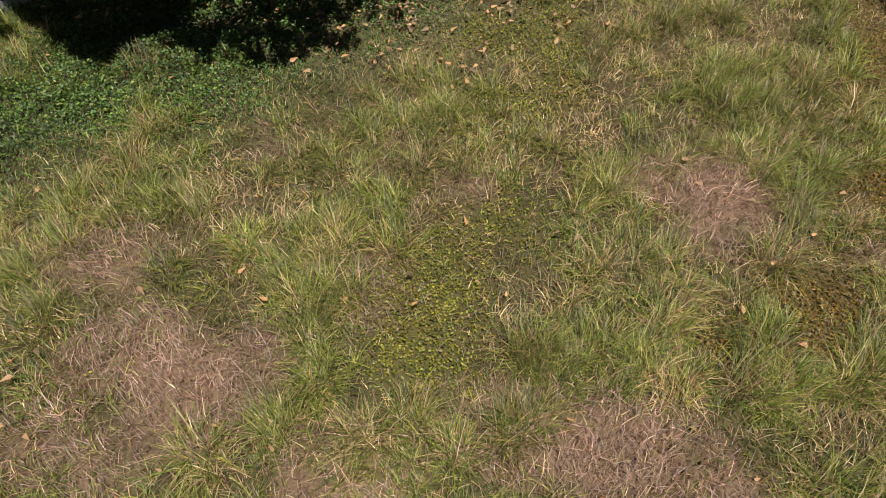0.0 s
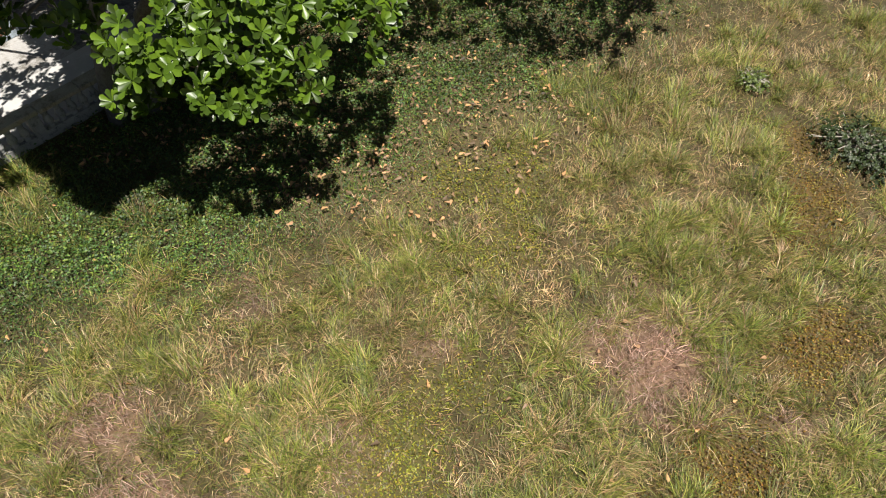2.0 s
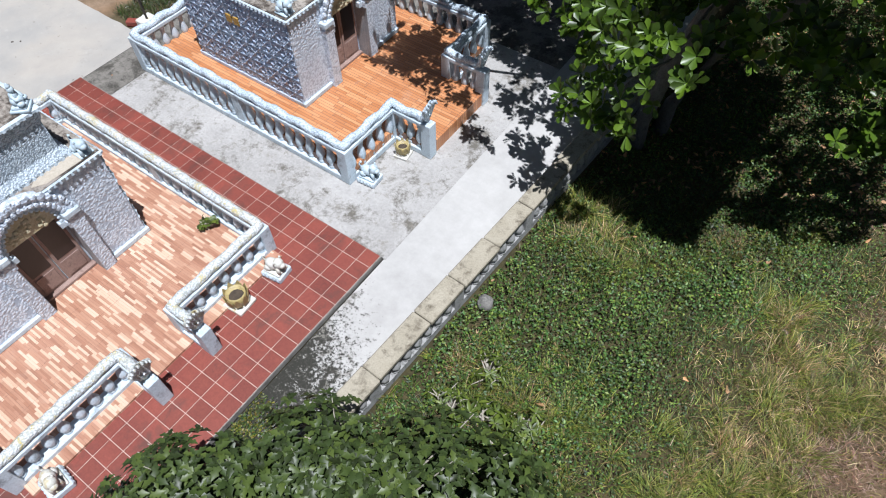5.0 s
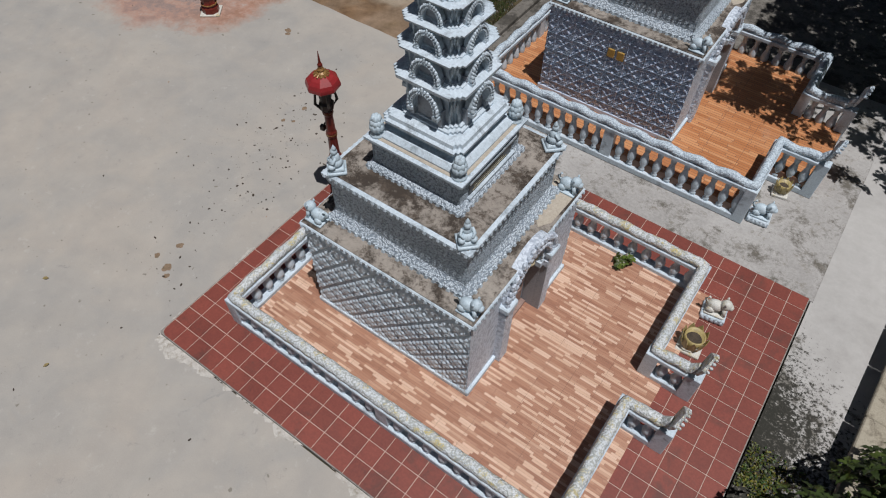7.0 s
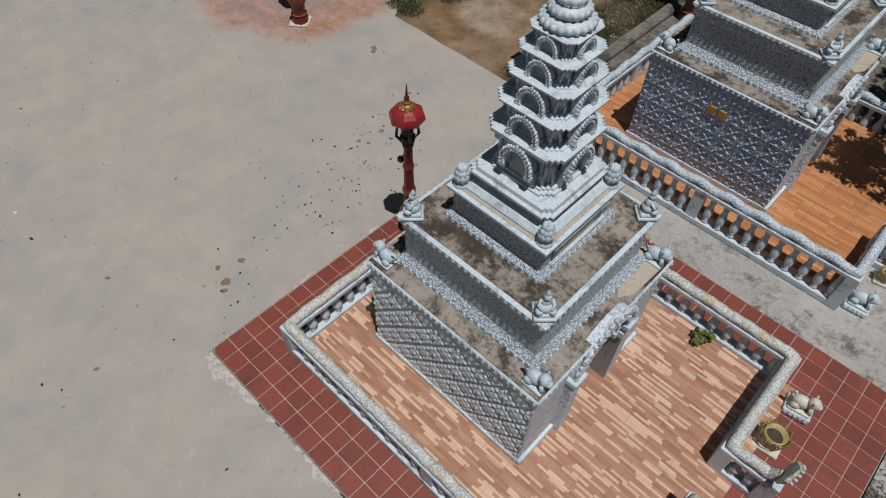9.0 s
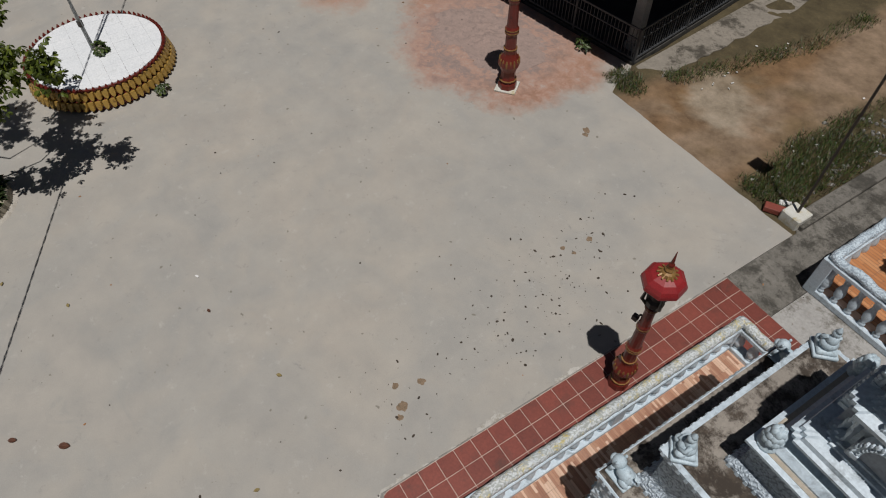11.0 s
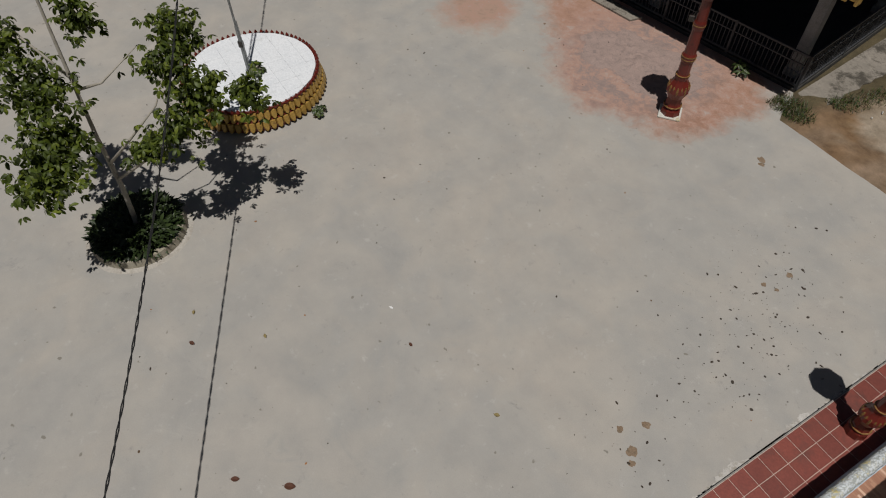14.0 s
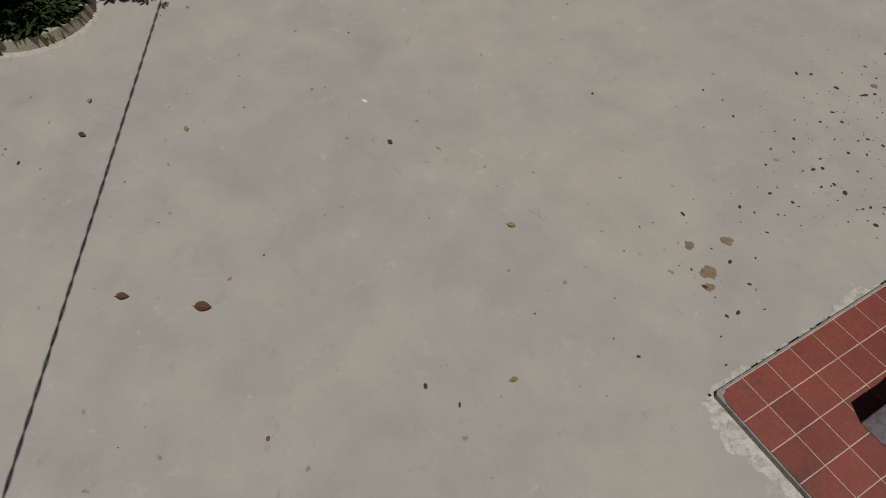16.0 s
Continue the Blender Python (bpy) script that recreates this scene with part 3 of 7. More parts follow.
yard_poly = [(-45, -30), (8.52, -30), (8.52, -0.02), (-0.03, -0.02), (-0.03, 8.8)] + ragged((-0.4, 8.79), (-5.02, 8.8), 26, 0.014, 2) + [(-5.02, 8.8), (-5.2, 9.1), (-5.3, 9.5), (-5.52, 9.84), (-12.0, 8.87), (-45, 3.95)]
slab("yard", yard_poly, -0.3, 0.0, YARD, "wide beige concrete yard with stains and reddish dirt")
slab("pavement", [(-0.02, 6.99), (0.95, 6.99), (0.95, 26), (-0.12, 26), (-0.12, 9.0), (-0.02, 8.9)], -0.3, -0.006, MOULDY_OR_SHADED, "mouldy concrete paving along the dirt track")
slab("pavement", [(0.96, 6.99), (8.56, 6.99), (8.56, 13.28), (0.96, 13.28)], -0.3, -0.004, LANE, "old grey concrete paving round the second grave")
slab("pavement", [(8.53, -30), (9.4, -30), (9.4, -4), (wall_x(15), 15), (wall_x(15), 26), (8.562, 26), (8.562, 6.98), (8.53, 6.98)], -0.3, -0.002, LANE_STRIP, "pale concrete lane beside the field, lichen-stained towards the tiles")
# darker concrete here puts the tree's deep shade into the ground colour
slab("pavement", [(0.96, 13.29), (8.56, 13.29), (8.56, 26), (0.96, 26)], -0.3, -0.01, MOULDY_OR_SHADED, "dark paving behind the second grave, tree shade put into its colour")
# concrete apron beside the dark hall and a broken slab before it
slab("pavement", [(-5.48, 9.95)] + ragged((-4.85, 9.8), (-4.98, 14.5), 22, 0.06, 7) + ragged((-4.98, 14.5), (-5.6, 22), 12, 0.06, 8) + [(-6.6, 22)], -0.3, -0.028, APRON, "worn concrete strip beside the dark hall")
slab("pavement", [(-12.0, 8.3), (-9.75, 8.62), (-9.68, 8.98), (-12.0, 8.75)], -0.05, 0.05, APRON, "broken grey slab before the hall railing")


# ---- the low balustrade along the field ----
def baluster_mesh(h, r, seg=8, name="baluster"):
    bm = bmesh.new()
    prof = [(0.8, 0.0), (0.8, 0.1), (0.55, 0.13), (0.98, 0.3), (1.0, 0.42), (0.62, 0.66), (0.45, 0.76), (0.7, 0.8), (0.5, 0.86), (0.8, 0.9), (0.8, 1.0)]
    lathe(bm, [(a * r, b * h) for a, b in prof], seg)
    me = bpy.data.meshes.new(name)
    bmesh.ops.recalc_face_normals(bm, faces=bm.faces[:])
    bm.to_mesh(me)
    bm.free()
    me.polygons.foreach_set("use_smooth", [True] * len(me.polygons))
    return me


def lane_balustrade():
    b = empty("stone_balustrade", pose(wall_x(0), 0, 0, 0, 0, -math.degrees(math.atan(0.055))), "low weathered balustrade with tan coping and grey cement balusters", "balustrade", kind="structure")
    base = part("plinth", blk(-0.1, 0.09, -4, 15.2, -0.75, -0.06), BAL_GREY, b)
    rnd = random.Random(5)
    y = -4.0
    while y < 15.2:
        w = rnd.uniform(0.85, 1.25)
        bm = bmesh.new()
        bm = box(bm, -0.23 + rnd.uniform(-0.012, 0.012), 0.13 + rnd.uniform(-0.02, 0.02), y + 0.006, min(15.2, y + w) - 0.006, 0.36 + rnd.uniform(-0.006, 0.006), 0.455 + rnd.uniform(-0.008, 0.008), 0.018)
        part("coping_stone", bm, COPING, b)
        y += w
    bal = baluster_mesh(0.42, 0.1)
    y, k = 1.0, 0
    while y < 14.8:
        k += 1
        if k % 8 == 0:
            part("post", blk(-0.1, 0.1, y - 0.12, y + 0.12, -0.06, 0.36, 0.01), BAL_GREY, b)
        else:
            shared("baluster", bal, BAL_GREY, b, m=pose(0.02, y, -0.06, 0, 0, rnd.uniform(0, 90)))
        y += 0.262
    return b


lane_balustrade()
EDGE_CEMENT = paint("grimy_platform_edge", (0.17, 0.16, 0.145), (0.3, 0.285, 0.26), (0.12, 0.11, 0.09), 0.4, 5, 40, 0.9, 0.5)
tile_platform = tagged(part("tile_platform", prism(bmesh.new(), [(0.0, 0.03), (0.03, 0.0), (8.49, 0.0), (8.49, 6.96), (0.0, 6.96)], -0.05, 0.077), EDGE_CEMENT), "raised platform of square red clay tiles, light grout", "paving", kind="structure")
part("grout_bed", prism(bmesh.new(), [(0.02, 0.12), (0.045, 0.055), (0.12, 0.02), (8.475, 0.02), (8.475, 6.945), (0.02, 6.945)], 0.07, 0.0825), GROUT, tile_platform, "pale pinkish grout")


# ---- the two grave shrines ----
# darker than the walls: the shade inside the tower niches, put into paint
NICHE_SHADE = paint("niche_shade_paint", (0.26, 0.29, 0.33), (0.36, 0.39, 0.43), (0.16, 0.17, 0.19), 0.4, 5, 40, 0.5, 0.3)
PALE_GILT = paint("pale_gilt_plaster", (0.4, 0.33, 0.17), (0.56, 0.52, 0.38), (0.25, 0.19, 0.09), 0.3, 9, 60, 0.5, 0.4)
def redent(h, notch=3, step=0.09):
    """A square of half width h whose corners step in, as (x, y) all round."""
    q = []
    s = h * step
    x, y = h, h - notch * s
    q.append((x, y))
    for i in range(notch):
        x -= s
        q.append((x, y))
        y += s
        q.append((x, y))
    q = q[:-1] + [(x, y)]
    out = []
    for k in range(4):
        c, sn = (1, 0, -1, 0)[k], (0, 1, 0, -1)[k]
        out += [(px * c - py * sn, px * sn + py * c) for px, py in q]
    return out


def square(h):
    return [(h, -h), (h, h), (-h, h), (-h, -h)]


def at_z(poly, z):
    return [(x, y, z) for x, y in poly]


def stack(shape, prof):
    """Skin one plan shape through (half width, height) pairs."""
    return rings(bmesh.new(), [at_z(shape(h), z) for h, z in prof])


def panel_mesh(kind, n=32):
    """A stamped plaster panel of unit size, standing in x and z and proud towards -y."""
    t = np.linspace(-1, 1, n + 1)
    u, v = np.meshgrid(t, t)
    au, av, r, th = np.abs(u), np.abs(v), np.hypot(u, v), np.arctan2(v, u)
    rib = lambda d, w: np.clip(1 - np.abs(d) / w, 0, 1)
    wave = lambda q, k: 0.5 - 0.5 * np.cos(np.pi * (q + 1) * k)
    if kind == "star":
        ribs = np.max([rib(u, 0.09), rib(v, 0.09), rib(u - v, 0.11), rib(u + v, 0.11), 0.8 * rib(au + av - 1, 0.09), 0.5 * rib(au - 1, 0.06), 0.5 * rib(av - 1, 0.06)], axis=0)
        petals = (0.5 + 0.5 * np.cos(8 * th - np.pi)) * np.exp(-((r - 0.5) / 0.2) ** 2) + wave(u, 3) * wave(v, 3) * (au + av > 1.1)
        h = np.maximum(0.04 * ribs, 0.036 * petals)
    else:
        d = np.abs(au + av - 1)
        groove = np.clip((d - 0.09) / 0.12, 0, 1)
        bar = 0.016 * np.clip(1.5 - d / 0.045, 0, 1)
        leaves = 0.62 + 0.38 * wave(u + v, 3) * wave(u - v, 3) - 0.3 * wave(u, 5) * wave(v, 5)
        h = bar + 0.045 * groove * leaves * np.clip(0.55 + 0.6 * d, 0, 1)
    verts = np.stack([u * 0.5, -h, v * 0.5], -1).reshape(-1, 3)
    i = (np.arange(n)[:, None] * (n + 1) + np.arange(n)[None, :]).ravel()
    tris = np.concatenate([np.stack([i, i + 1, i + n + 2], 1), np.stack([i, i + n + 2, i + n + 1], 1)])
    return mesh_np("relief_panel", verts, tris)


def bead_row(parent, half, z, step, size):
    """Small plaster beads all round under a roof rim."""
    bm = bmesh.new()
    n = int(2 * half / step)
    for k in range(4):
        for i in range(n):
            q = face(k, 0, 0, half, z) @ Vector((-half + (i + 0.5) * 2 * half / n, 0, 0))
            box(bm, q.x - size, q.x + size, q.y - size, q.y + size, q.z - size, q.z + size, 0.0, size * 0.45)
    tagged(part("bead_row", bm, WHITE, parent, "row of small plaster beads"), kind="stuff")


def arch_mesh(w, name="arch_pediment", seg=11, r=0.16, gap=0.74):
    """A thick leafy horseshoe arch, in x and z, facing -y; w is its half span."""
    bm = bmesh.new()
    n = 16
    arc = [math.pi * (-0.08 + 1.16 * i / n) for i in range(n + 1)]
    outer = [(w * 1.1 * math.cos(a), w * 1.14 * math.sin(a)) for a in arc]
    inner = [(w * gap * math.cos(a), w * (gap + 0.06) * math.sin(a)) for a in arc[::-1]]
    poly = outer + inner
    front = [bm.verts.new((x, -w * 0.1, z)) for x, z in poly]
    back = [bm.verts.new((x, w * 0.4, z)) for x, z in poly]
    m = len(poly)
    for i in range(m):
        bm.faces.new((front[i], front[(i + 1) % m], back[(i + 1) % m], back[i]))
    for i in range(n):
        bm.faces.new((front[i], front[i + 1], front[m - 2 - i], front[m - 1 - i]))
    for i in range(seg):
        a = math.pi * (-0.06 + 1.12 * i / (seg - 1))
        q = 0.75 + 0.5 * ((i * 7) % 5) / 4
        ball(bm, (w * 1.06 * math.cos(a), -w * 0.09, w * 1.1 * math.sin(a)), w * r * q, w * 0.14, w * r * q * (1.25 if i != seg // 2 else 2.0), 6, 4)
        ball(bm, (w * 0.84 * math.cos(a + 0.07), -w * 0.1, w * 0.9 * math.sin(a + 0.07)), w * r * 0.9, w * 0.1, w * r * 0.9, 5, 4)
    for sx in (-1, 1):
        x0, x1 = sorted((sx * w * 0.72, sx * w * 1.14))
        box(bm, x0, x1, -w * 0.18, w * 0.3, -w * 0.38, -w * 0.16, 0.006)
    me = bpy.data.meshes.new(name)
    bmesh.ops.recalc_face_normals(bm, faces=bm.faces[:])
    bm.to_mesh(me)
    bm.free()
    return me


def face(k, cx, cy, dist, z):
    """Pose on the side k (0 south, 1 east, 2 north, 3 west) of a block, facing out."""
    return Matrix.Translation((cx, cy, z)) @ Matrix.Rotation(radians(90 * k), 4, "Z") @ Matrix.Translation((0, -dist, 0))


SMOOTH_GREY = paint("smooth_grey_render", (0.27, 0.29, 0.315), (0.34, 0.36, 0.385), (0.2, 0.21, 0.22), 0.3, 2.5, 40, 0.6, 0.15)


def shrine(cx, cy, z0, half, panel, panel_mat, label):
    """A stepped plaster shrine with a carved tower; its doors face east."""
    s = empty("shrine", pose(cx, cy, z0), label, "shrine", "grave shrines")
    H1 = 2.02
    back = half - 0.25
    part("body", box(blk(-half, back, -half, half, 0.1, H1 - 0.06), -half - 0.05, back, -half - 0.05, half + 0.05, 0.0, 0.1, 0.012), panel_mat, s)
    rim = part("cornice", stack(square, [(half + 0.004, H1 - 0.06), (half + 0.05, H1 - 0.045), (half + 0.06, H1), (half + 0.045, H1 + 0.016)]), WHITE, s)
    bead_row(rim, half + 0.055, H1 - 0.022, 0.1, 0.022)
    part("roof_terrace", stack(square, [(half + 0.03, H1), (half + 0.03, H1 + 0.03)]), ROOF_DIRT, s, "mouldy cement roof terrace")
    # stamped panels on the two long sides and the back
    n, rows = (7, 4) if panel == "lozenge" else (8, 5)
    w = 2 * half / n
    hgt = (H1 - 0.06 - 0.1) / rows
    me = panel_mesh(panel)
    for k in (0, 3, 2):
        for i in range(n):
            for j in range(rows):
                shared("relief_panel", me, panel_mat, s, m=face(k, 0, 0, half + 0.002, 0) @ Matrix.Translation((-half + (i + 0.5) * w, 0, 0.1 + (j + 0.5) * hgt)) @ Matrix.Diagonal((w, 1, hgt, 1)))
    # the front: two deep piers of leafy plaster, the doors set back between them
    for sy in (-1, 1):
        y0, y1 = sorted((sy * half, sy * 0.5))
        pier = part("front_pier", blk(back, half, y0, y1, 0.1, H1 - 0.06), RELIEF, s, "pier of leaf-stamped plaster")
        part("pier_base", blk(back, half + 0.05, min(y0, y0 - 0.05 * (sy < 0)), max(y1, y1 + 0.05 * (sy > 0)), 0.0, 0.1, 0.012), WHITE, pier)
        j0, j1 = sorted((sy * 0.5, sy * 0.492))
        part("jamb", blk(back + 0.04, half - 0.004, j0, j1, 0.0, 1.46), SMOOTH_GREY, pier, "smooth grey door jamb")
        c0, c1 = sorted((sy * 0.5, sy * 0.72))
        part("jamb", blk(half, half + 0.116, j0, j1, 0.0, 1.42), SMOOTH_GREY, pier, "smooth grey door jamb")
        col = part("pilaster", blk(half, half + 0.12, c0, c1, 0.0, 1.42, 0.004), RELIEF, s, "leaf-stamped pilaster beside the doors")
        part("capital", blk(half - 0.02, half + 0.16, c0 - 0.03, c1 + 0.03, 1.42, 1.54, 0.02), WHITE, col)
    part("header", blk(back, half - 0.08, -0.5, 0.5, 1.42, H1 - 0.06), WHITE, s)
    part("doorstep", blk(back, back + 0.12, -0.49, 0.49, 0.0, 0.06, 0.008), WOOD, s)
    tym = bmesh.new()
    pts = [(half - 0.078, 0.46 * math.cos(a), 1.44 + 0.48 * math.sin(a)) for a in [math.pi * i / 14 for i in range(15)]]
    rings(tym, [pts, [(x + 0.05, y * 0.92, 1.44 + (z - 1.44) * 0.92) for x, y, z in pts]])
    for i in range(34):
        a, r = random.uniform(0, math.pi), random.uniform(0.08, 0.4)
        ball(tym, (half - 0.03, r * math.cos(a), 1.46 + r * math.sin(a)), 0.035, 0.05, 0.045, 6, 4)
    part("tympanum", tym, PALE_GILT, s, "gilded relief over the doors")
    am = arch_mesh(0.52, seg=21, r=0.07, gap=0.84)
    am2 = arch_mesh(0.64, seg=23, r=0.09, gap=0.8)
    shared("door_arch", am2, RELIEF, s, m=face(1, 0, 0, half + 0.06, 1.46) @ Matrix.Diagonal((1, 0.5, 1, 1)))
    shared("door_arch", am, WHITE, s, m=face(1, 0, 0, half + 0.01, 1.44) @ Matrix.Diagonal((1, 0.4, 1, 1)))
    for sy in (-1, 1):
        d = part("door", blk(back + 0.0, back + 0.035, 0.012 if sy > 0 else -0.46, 0.46 if sy > 0 else -0.012, 0.062, 1.41, 0.004), WOOD, s, "greyed wooden door leaf with a dark upper pane")
        lo, hi = (0.06, 0.41) if sy > 0 else (-0.41, -0.06)
        part("pane", blk(back + 0.034, back + 0.041, lo, hi, 0.55, 1.36), DARK_GLASS, d)
        part("door_panel", blk(back + 0.034, back + 0.047, lo, hi, 0.12, 0.48, 0.006), WOOD, d)
    # dried sand lying on the front corner of the roof
    sand = [(half - 0.4, half - 0.06), (half - 0.42, 0.95), (half - 0.3, 0.62), (half - 0.14, 0.42), (half - 0.02, 0.6), (half + 0.01, half - 0.06)]
    part("sand_film", prism(bmesh.new(), sand, H1 + 0.028, H1 + 0.035), ROOF_SAND, s, "dried sand washed over the roof corner")
    # second and third steps
    h2, z2, t2 = half * 0.77, H1 + 0.03, 0.88
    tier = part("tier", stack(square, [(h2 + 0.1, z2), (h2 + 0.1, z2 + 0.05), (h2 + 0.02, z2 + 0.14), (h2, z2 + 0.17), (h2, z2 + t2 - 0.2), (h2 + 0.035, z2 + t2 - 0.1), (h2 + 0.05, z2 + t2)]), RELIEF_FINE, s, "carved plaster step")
    part("tier_rim", stack(square, [(h2 + 0.05, z2 + t2), (h2 + 0.075, z2 + t2 + 0.012), (h2 + 0.075, z2 + t2 + 0.05), (h2 + 0.02, z2 + t2 + 0.06)]), WHITE, tier)
    bead_row(tier, h2 + 0.07, z2 + t2 + 0.03, 0.1, 0.022)
    bead_row(tier, h2 + 0.1, z2 + 0.03, 0.12, 0.026)
    part("tier_roof", stack(square, [(h2 + 0.015, z2 + t2 + 0.058), (h2 + 0.015, z2 + t2 + 0.066)]), ROOF_DIRT, tier, "mouldy cement roof terrace")
    z3, t3, h3 = z2 + t2 + 0.06, 0.5, half * 0.475
    tier3 = part("tier", stack(square, [(h3 + 0.08, z3), (h3 + 0.08, z3 + 0.05), (h3, z3 + 0.12), (h3, z3 + t3 - 0.1), (h3 + 0.04, z3 + t3)]), RELIEF_FINE, s, "carved plaster step")
    part("tier_rim", stack(square, [(h3 + 0.05, z3 + t3), (h3 + 0.07, z3 + t3 + 0.01), (h3 + 0.07, z3 + t3 + 0.045), (h3 + 0.02, z3 + t3 + 0.055)]), WHITE, tier3)
    bead_row(tier3, h3 + 0.075, z3 + 0.03, 0.1, 0.022)
    part("tier_roof", stack(square, [(h3 + 0.015, z3 + t3 + 0.052), (h3 + 0.015, z3 + t3 + 0.06)]), ROOF_SAND, tier3)
    plate = part("inscription_plate", blk(h3 - 0.01, h3 + 0.006, -h3 * 0.72, h3 * 0.72, z3 + 0.13, z3 + t3 - 0.12, 0.003), DARK_GLASS, tier3, "dark plate with worn gilt lines of writing")
    for i in range(5):
        zl = z3 + 0.16 + i * 0.046
        part("text_bar", blk(h3 + 0.006, h3 + 0.009, -h3 * (0.6 - 0.05 * (i % 2)), h3 * (0.55 - 0.1 * (i % 3)), zl, zl + 0.014), PALE_GILT, plate)
    part("plate_frame", box(blk(h3, h3 + 0.05, -h3 * 0.78, h3 * 0.78, z3 + t3 - 0.12, z3 + t3 - 0.08), h3, h3 + 0.05, -h3 * 0.78, h3 * 0.78, z3 + 0.1, z3 + 0.13), WHITE, tier3)
    zt = z3 + t3 + 0.055
    # the tower: a stepped foot, five storeys that shrink upwards, and a ringed spire
    foot = part("tower_foot", rings(bmesh.new(), [at_z(redent(h, 2, 0.07), zt + z) for h, z in ((0.66, 0), (0.66, 0.03), (0.6, 0.09), (0.5, 0.1), (0.48, 0.2), (0.6, 0.23), (0.61, 0.28), (0.57, 0.3), (0.56, 0.35), (0.48, 0.37))]), WHITE, s)
    z = zt + 0.37
    arch = arch_mesh(1.0, seg=19, r=0.095)
    small_arch = arch_mesh(1.0, seg=7, r=0.22)
    niche_me = bpy.data.meshes.new("niche")
    niche_bm = blk(-1, 1, -0.03, 0.05, 0, 1, 0.0)
    niche_bm.to_mesh(niche_me)
    niche_bm.free()
    for k, (hh, w2) in enumerate(((0.62, 0.45), (0.36, 0.41), (0.32, 0.36), (0.27, 0.305), (0.22, 0.25))):
        body = part("storey", rings(bmesh.new(), [at_z(redent(h, 3, 0.085), z + hh * q) for h, q in ((w2 * 1.02, 0), (w2 * 1.02, 0.05), (w2 * 0.94, 0.08), (w2 * 0.94, 0.12), (w2 * 0.82, 0.16), (w2 * 0.8, 0.7))]), WHITE, s)
        part("cornice", rings(bmesh.new(), [at_z(redent(h, 3, 0.085), z + hh * q) for h, q in ((w2 * 0.82, 0.7), (w2 * 0.92, 0.75), (w2 * 0.96, 0.8), (w2 * 1.03, 0.83), (w2 * 1.06, 0.87), (w2 * 1.13, 0.885), (w2 * 1.14, 0.96), (w2 * 0.93, 1.01))]), WHITE, body)
        low = 0.44 if k == 0 else 0.16
        for side in range(4):
            shared("niche", niche_me, NICHE_SHADE, body, m=face(side, 0, 0, w2 * 0.83, z + hh * 0.13) @ Matrix.Diagonal((w2 * 0.34, 1, hh * 0.55, 1)))
            shared("arch_pediment", arch, WHITE, body, m=face(side, 0, 0, w2 * 1.08, z + hh * low) @ Matrix.Diagonal((w2 * 0.44, w2 * 0.5, hh * (0.38 if k == 0 else 0.58), 1)))
            for sx in (-1, 1):
                shared("colonnette", niche_me, WHITE, body, m=face(side, 0, 0, w2 * 0.93, z + hh * 0.1) @ Matrix.Translation((sx * w2 * 0.45, 0, 0)) @ Matrix.Diagonal((w2 * 0.07, 1, hh * (0.36 if k == 0 else 0.16), 1)))
            shared("antefix", small_arch, PANEL_A, body, m=Matrix.Rotation(radians(45 + 90 * side), 4, "Z") @ Matrix.Translation((0, -w2 * 1.06, z + hh * 0.16)) @ Matrix.Diagonal((w2 * 0.14, w2 * 0.26, hh * 0.4, 1)))
        z += hh
    spire = bmesh.new()
    prof = [(0.21, 0), (0.235, 0.03), (0.235, 0.075), (0.2, 0.1), (0.16, 0.11), (0.18, 0.14), (0.18, 0.185), (0.15, 0.21), (0.12, 0.22), (0.135, 0.25), (0.13, 0.29), (0.1, 0.31), (0.085, 0.32), (0.095, 0.345), (0.08, 0.38), (0.06, 0.4), (0.066, 0.42), (0.05, 0.44), (0.03, 0.46), (0.028, 0.52), (0.052, 0.54), (0.058, 0.58), (0.045, 0.62), (0.02, 0.66), (0.006, 0.71)]
    lathe(spire, [(r * (1.12 if q < 0.45 else 0.95), z + q * (1.0 if q < 0.45 else 1.42) - (0.19 if q >= 0.45 else 0.0)) for r, q in prof], 20)
    for r, q, count, h in ((0.25, 0.05, 21, 0.038), (0.19, 0.162, 17, 0.036), (0.138, 0.27, 13, 0.03)):
        for i in range(count):
            a = 2 * math.pi * i / count
            ball(spire, (r * math.cos(a), r * math.sin(a), z + q), 0.13 * r + 0.004, 0.13 * r + 0.004, h, 7, 5)
    part("spire", spire, WHITE, s, smooth=True)
    return s, H1 + 0.03 + z0, z2 + t2 + 0.066 + z0, zt + z0, h2, h3


def seated_figure():
    """A small cast guardian figure on a square foot, as a plain shape."""
    bm = bmesh.new()
    box(bm, -0.13, 0.13, -0.13, 0.13, 0, 0.05, 0.01)
    box(bm, -0.11, 0.11, -0.11, 0.11, 0.05, 0.1, 0.012, 0.02)
    ball(bm, (0, 0, 0.15), 0.1, 0.095, 0.075)
    ball(bm, (0, 0.01, 0.22), 0.065, 0.06, 0.09)
    ball(bm, (0, -0.005, 0.33), 0.047, 0.05, 0.055)
    lathe(bm, [(0.035, 0.36), (0.03, 0.4), (0.012, 0.43), (0.003, 0.45)], 8)
    for sx in (-1, 1):
        ball(bm, (sx * 0.075, -0.06, 0.13), 0.05, 0.06, 0.04, 8, 5)
        tube(bm, [(sx * 0.06, 0, 0.27), (sx * 0.09, -0.03, 0.2), (sx * 0.05, -0.08, 0.17)], 0.022, 6)
    return bm


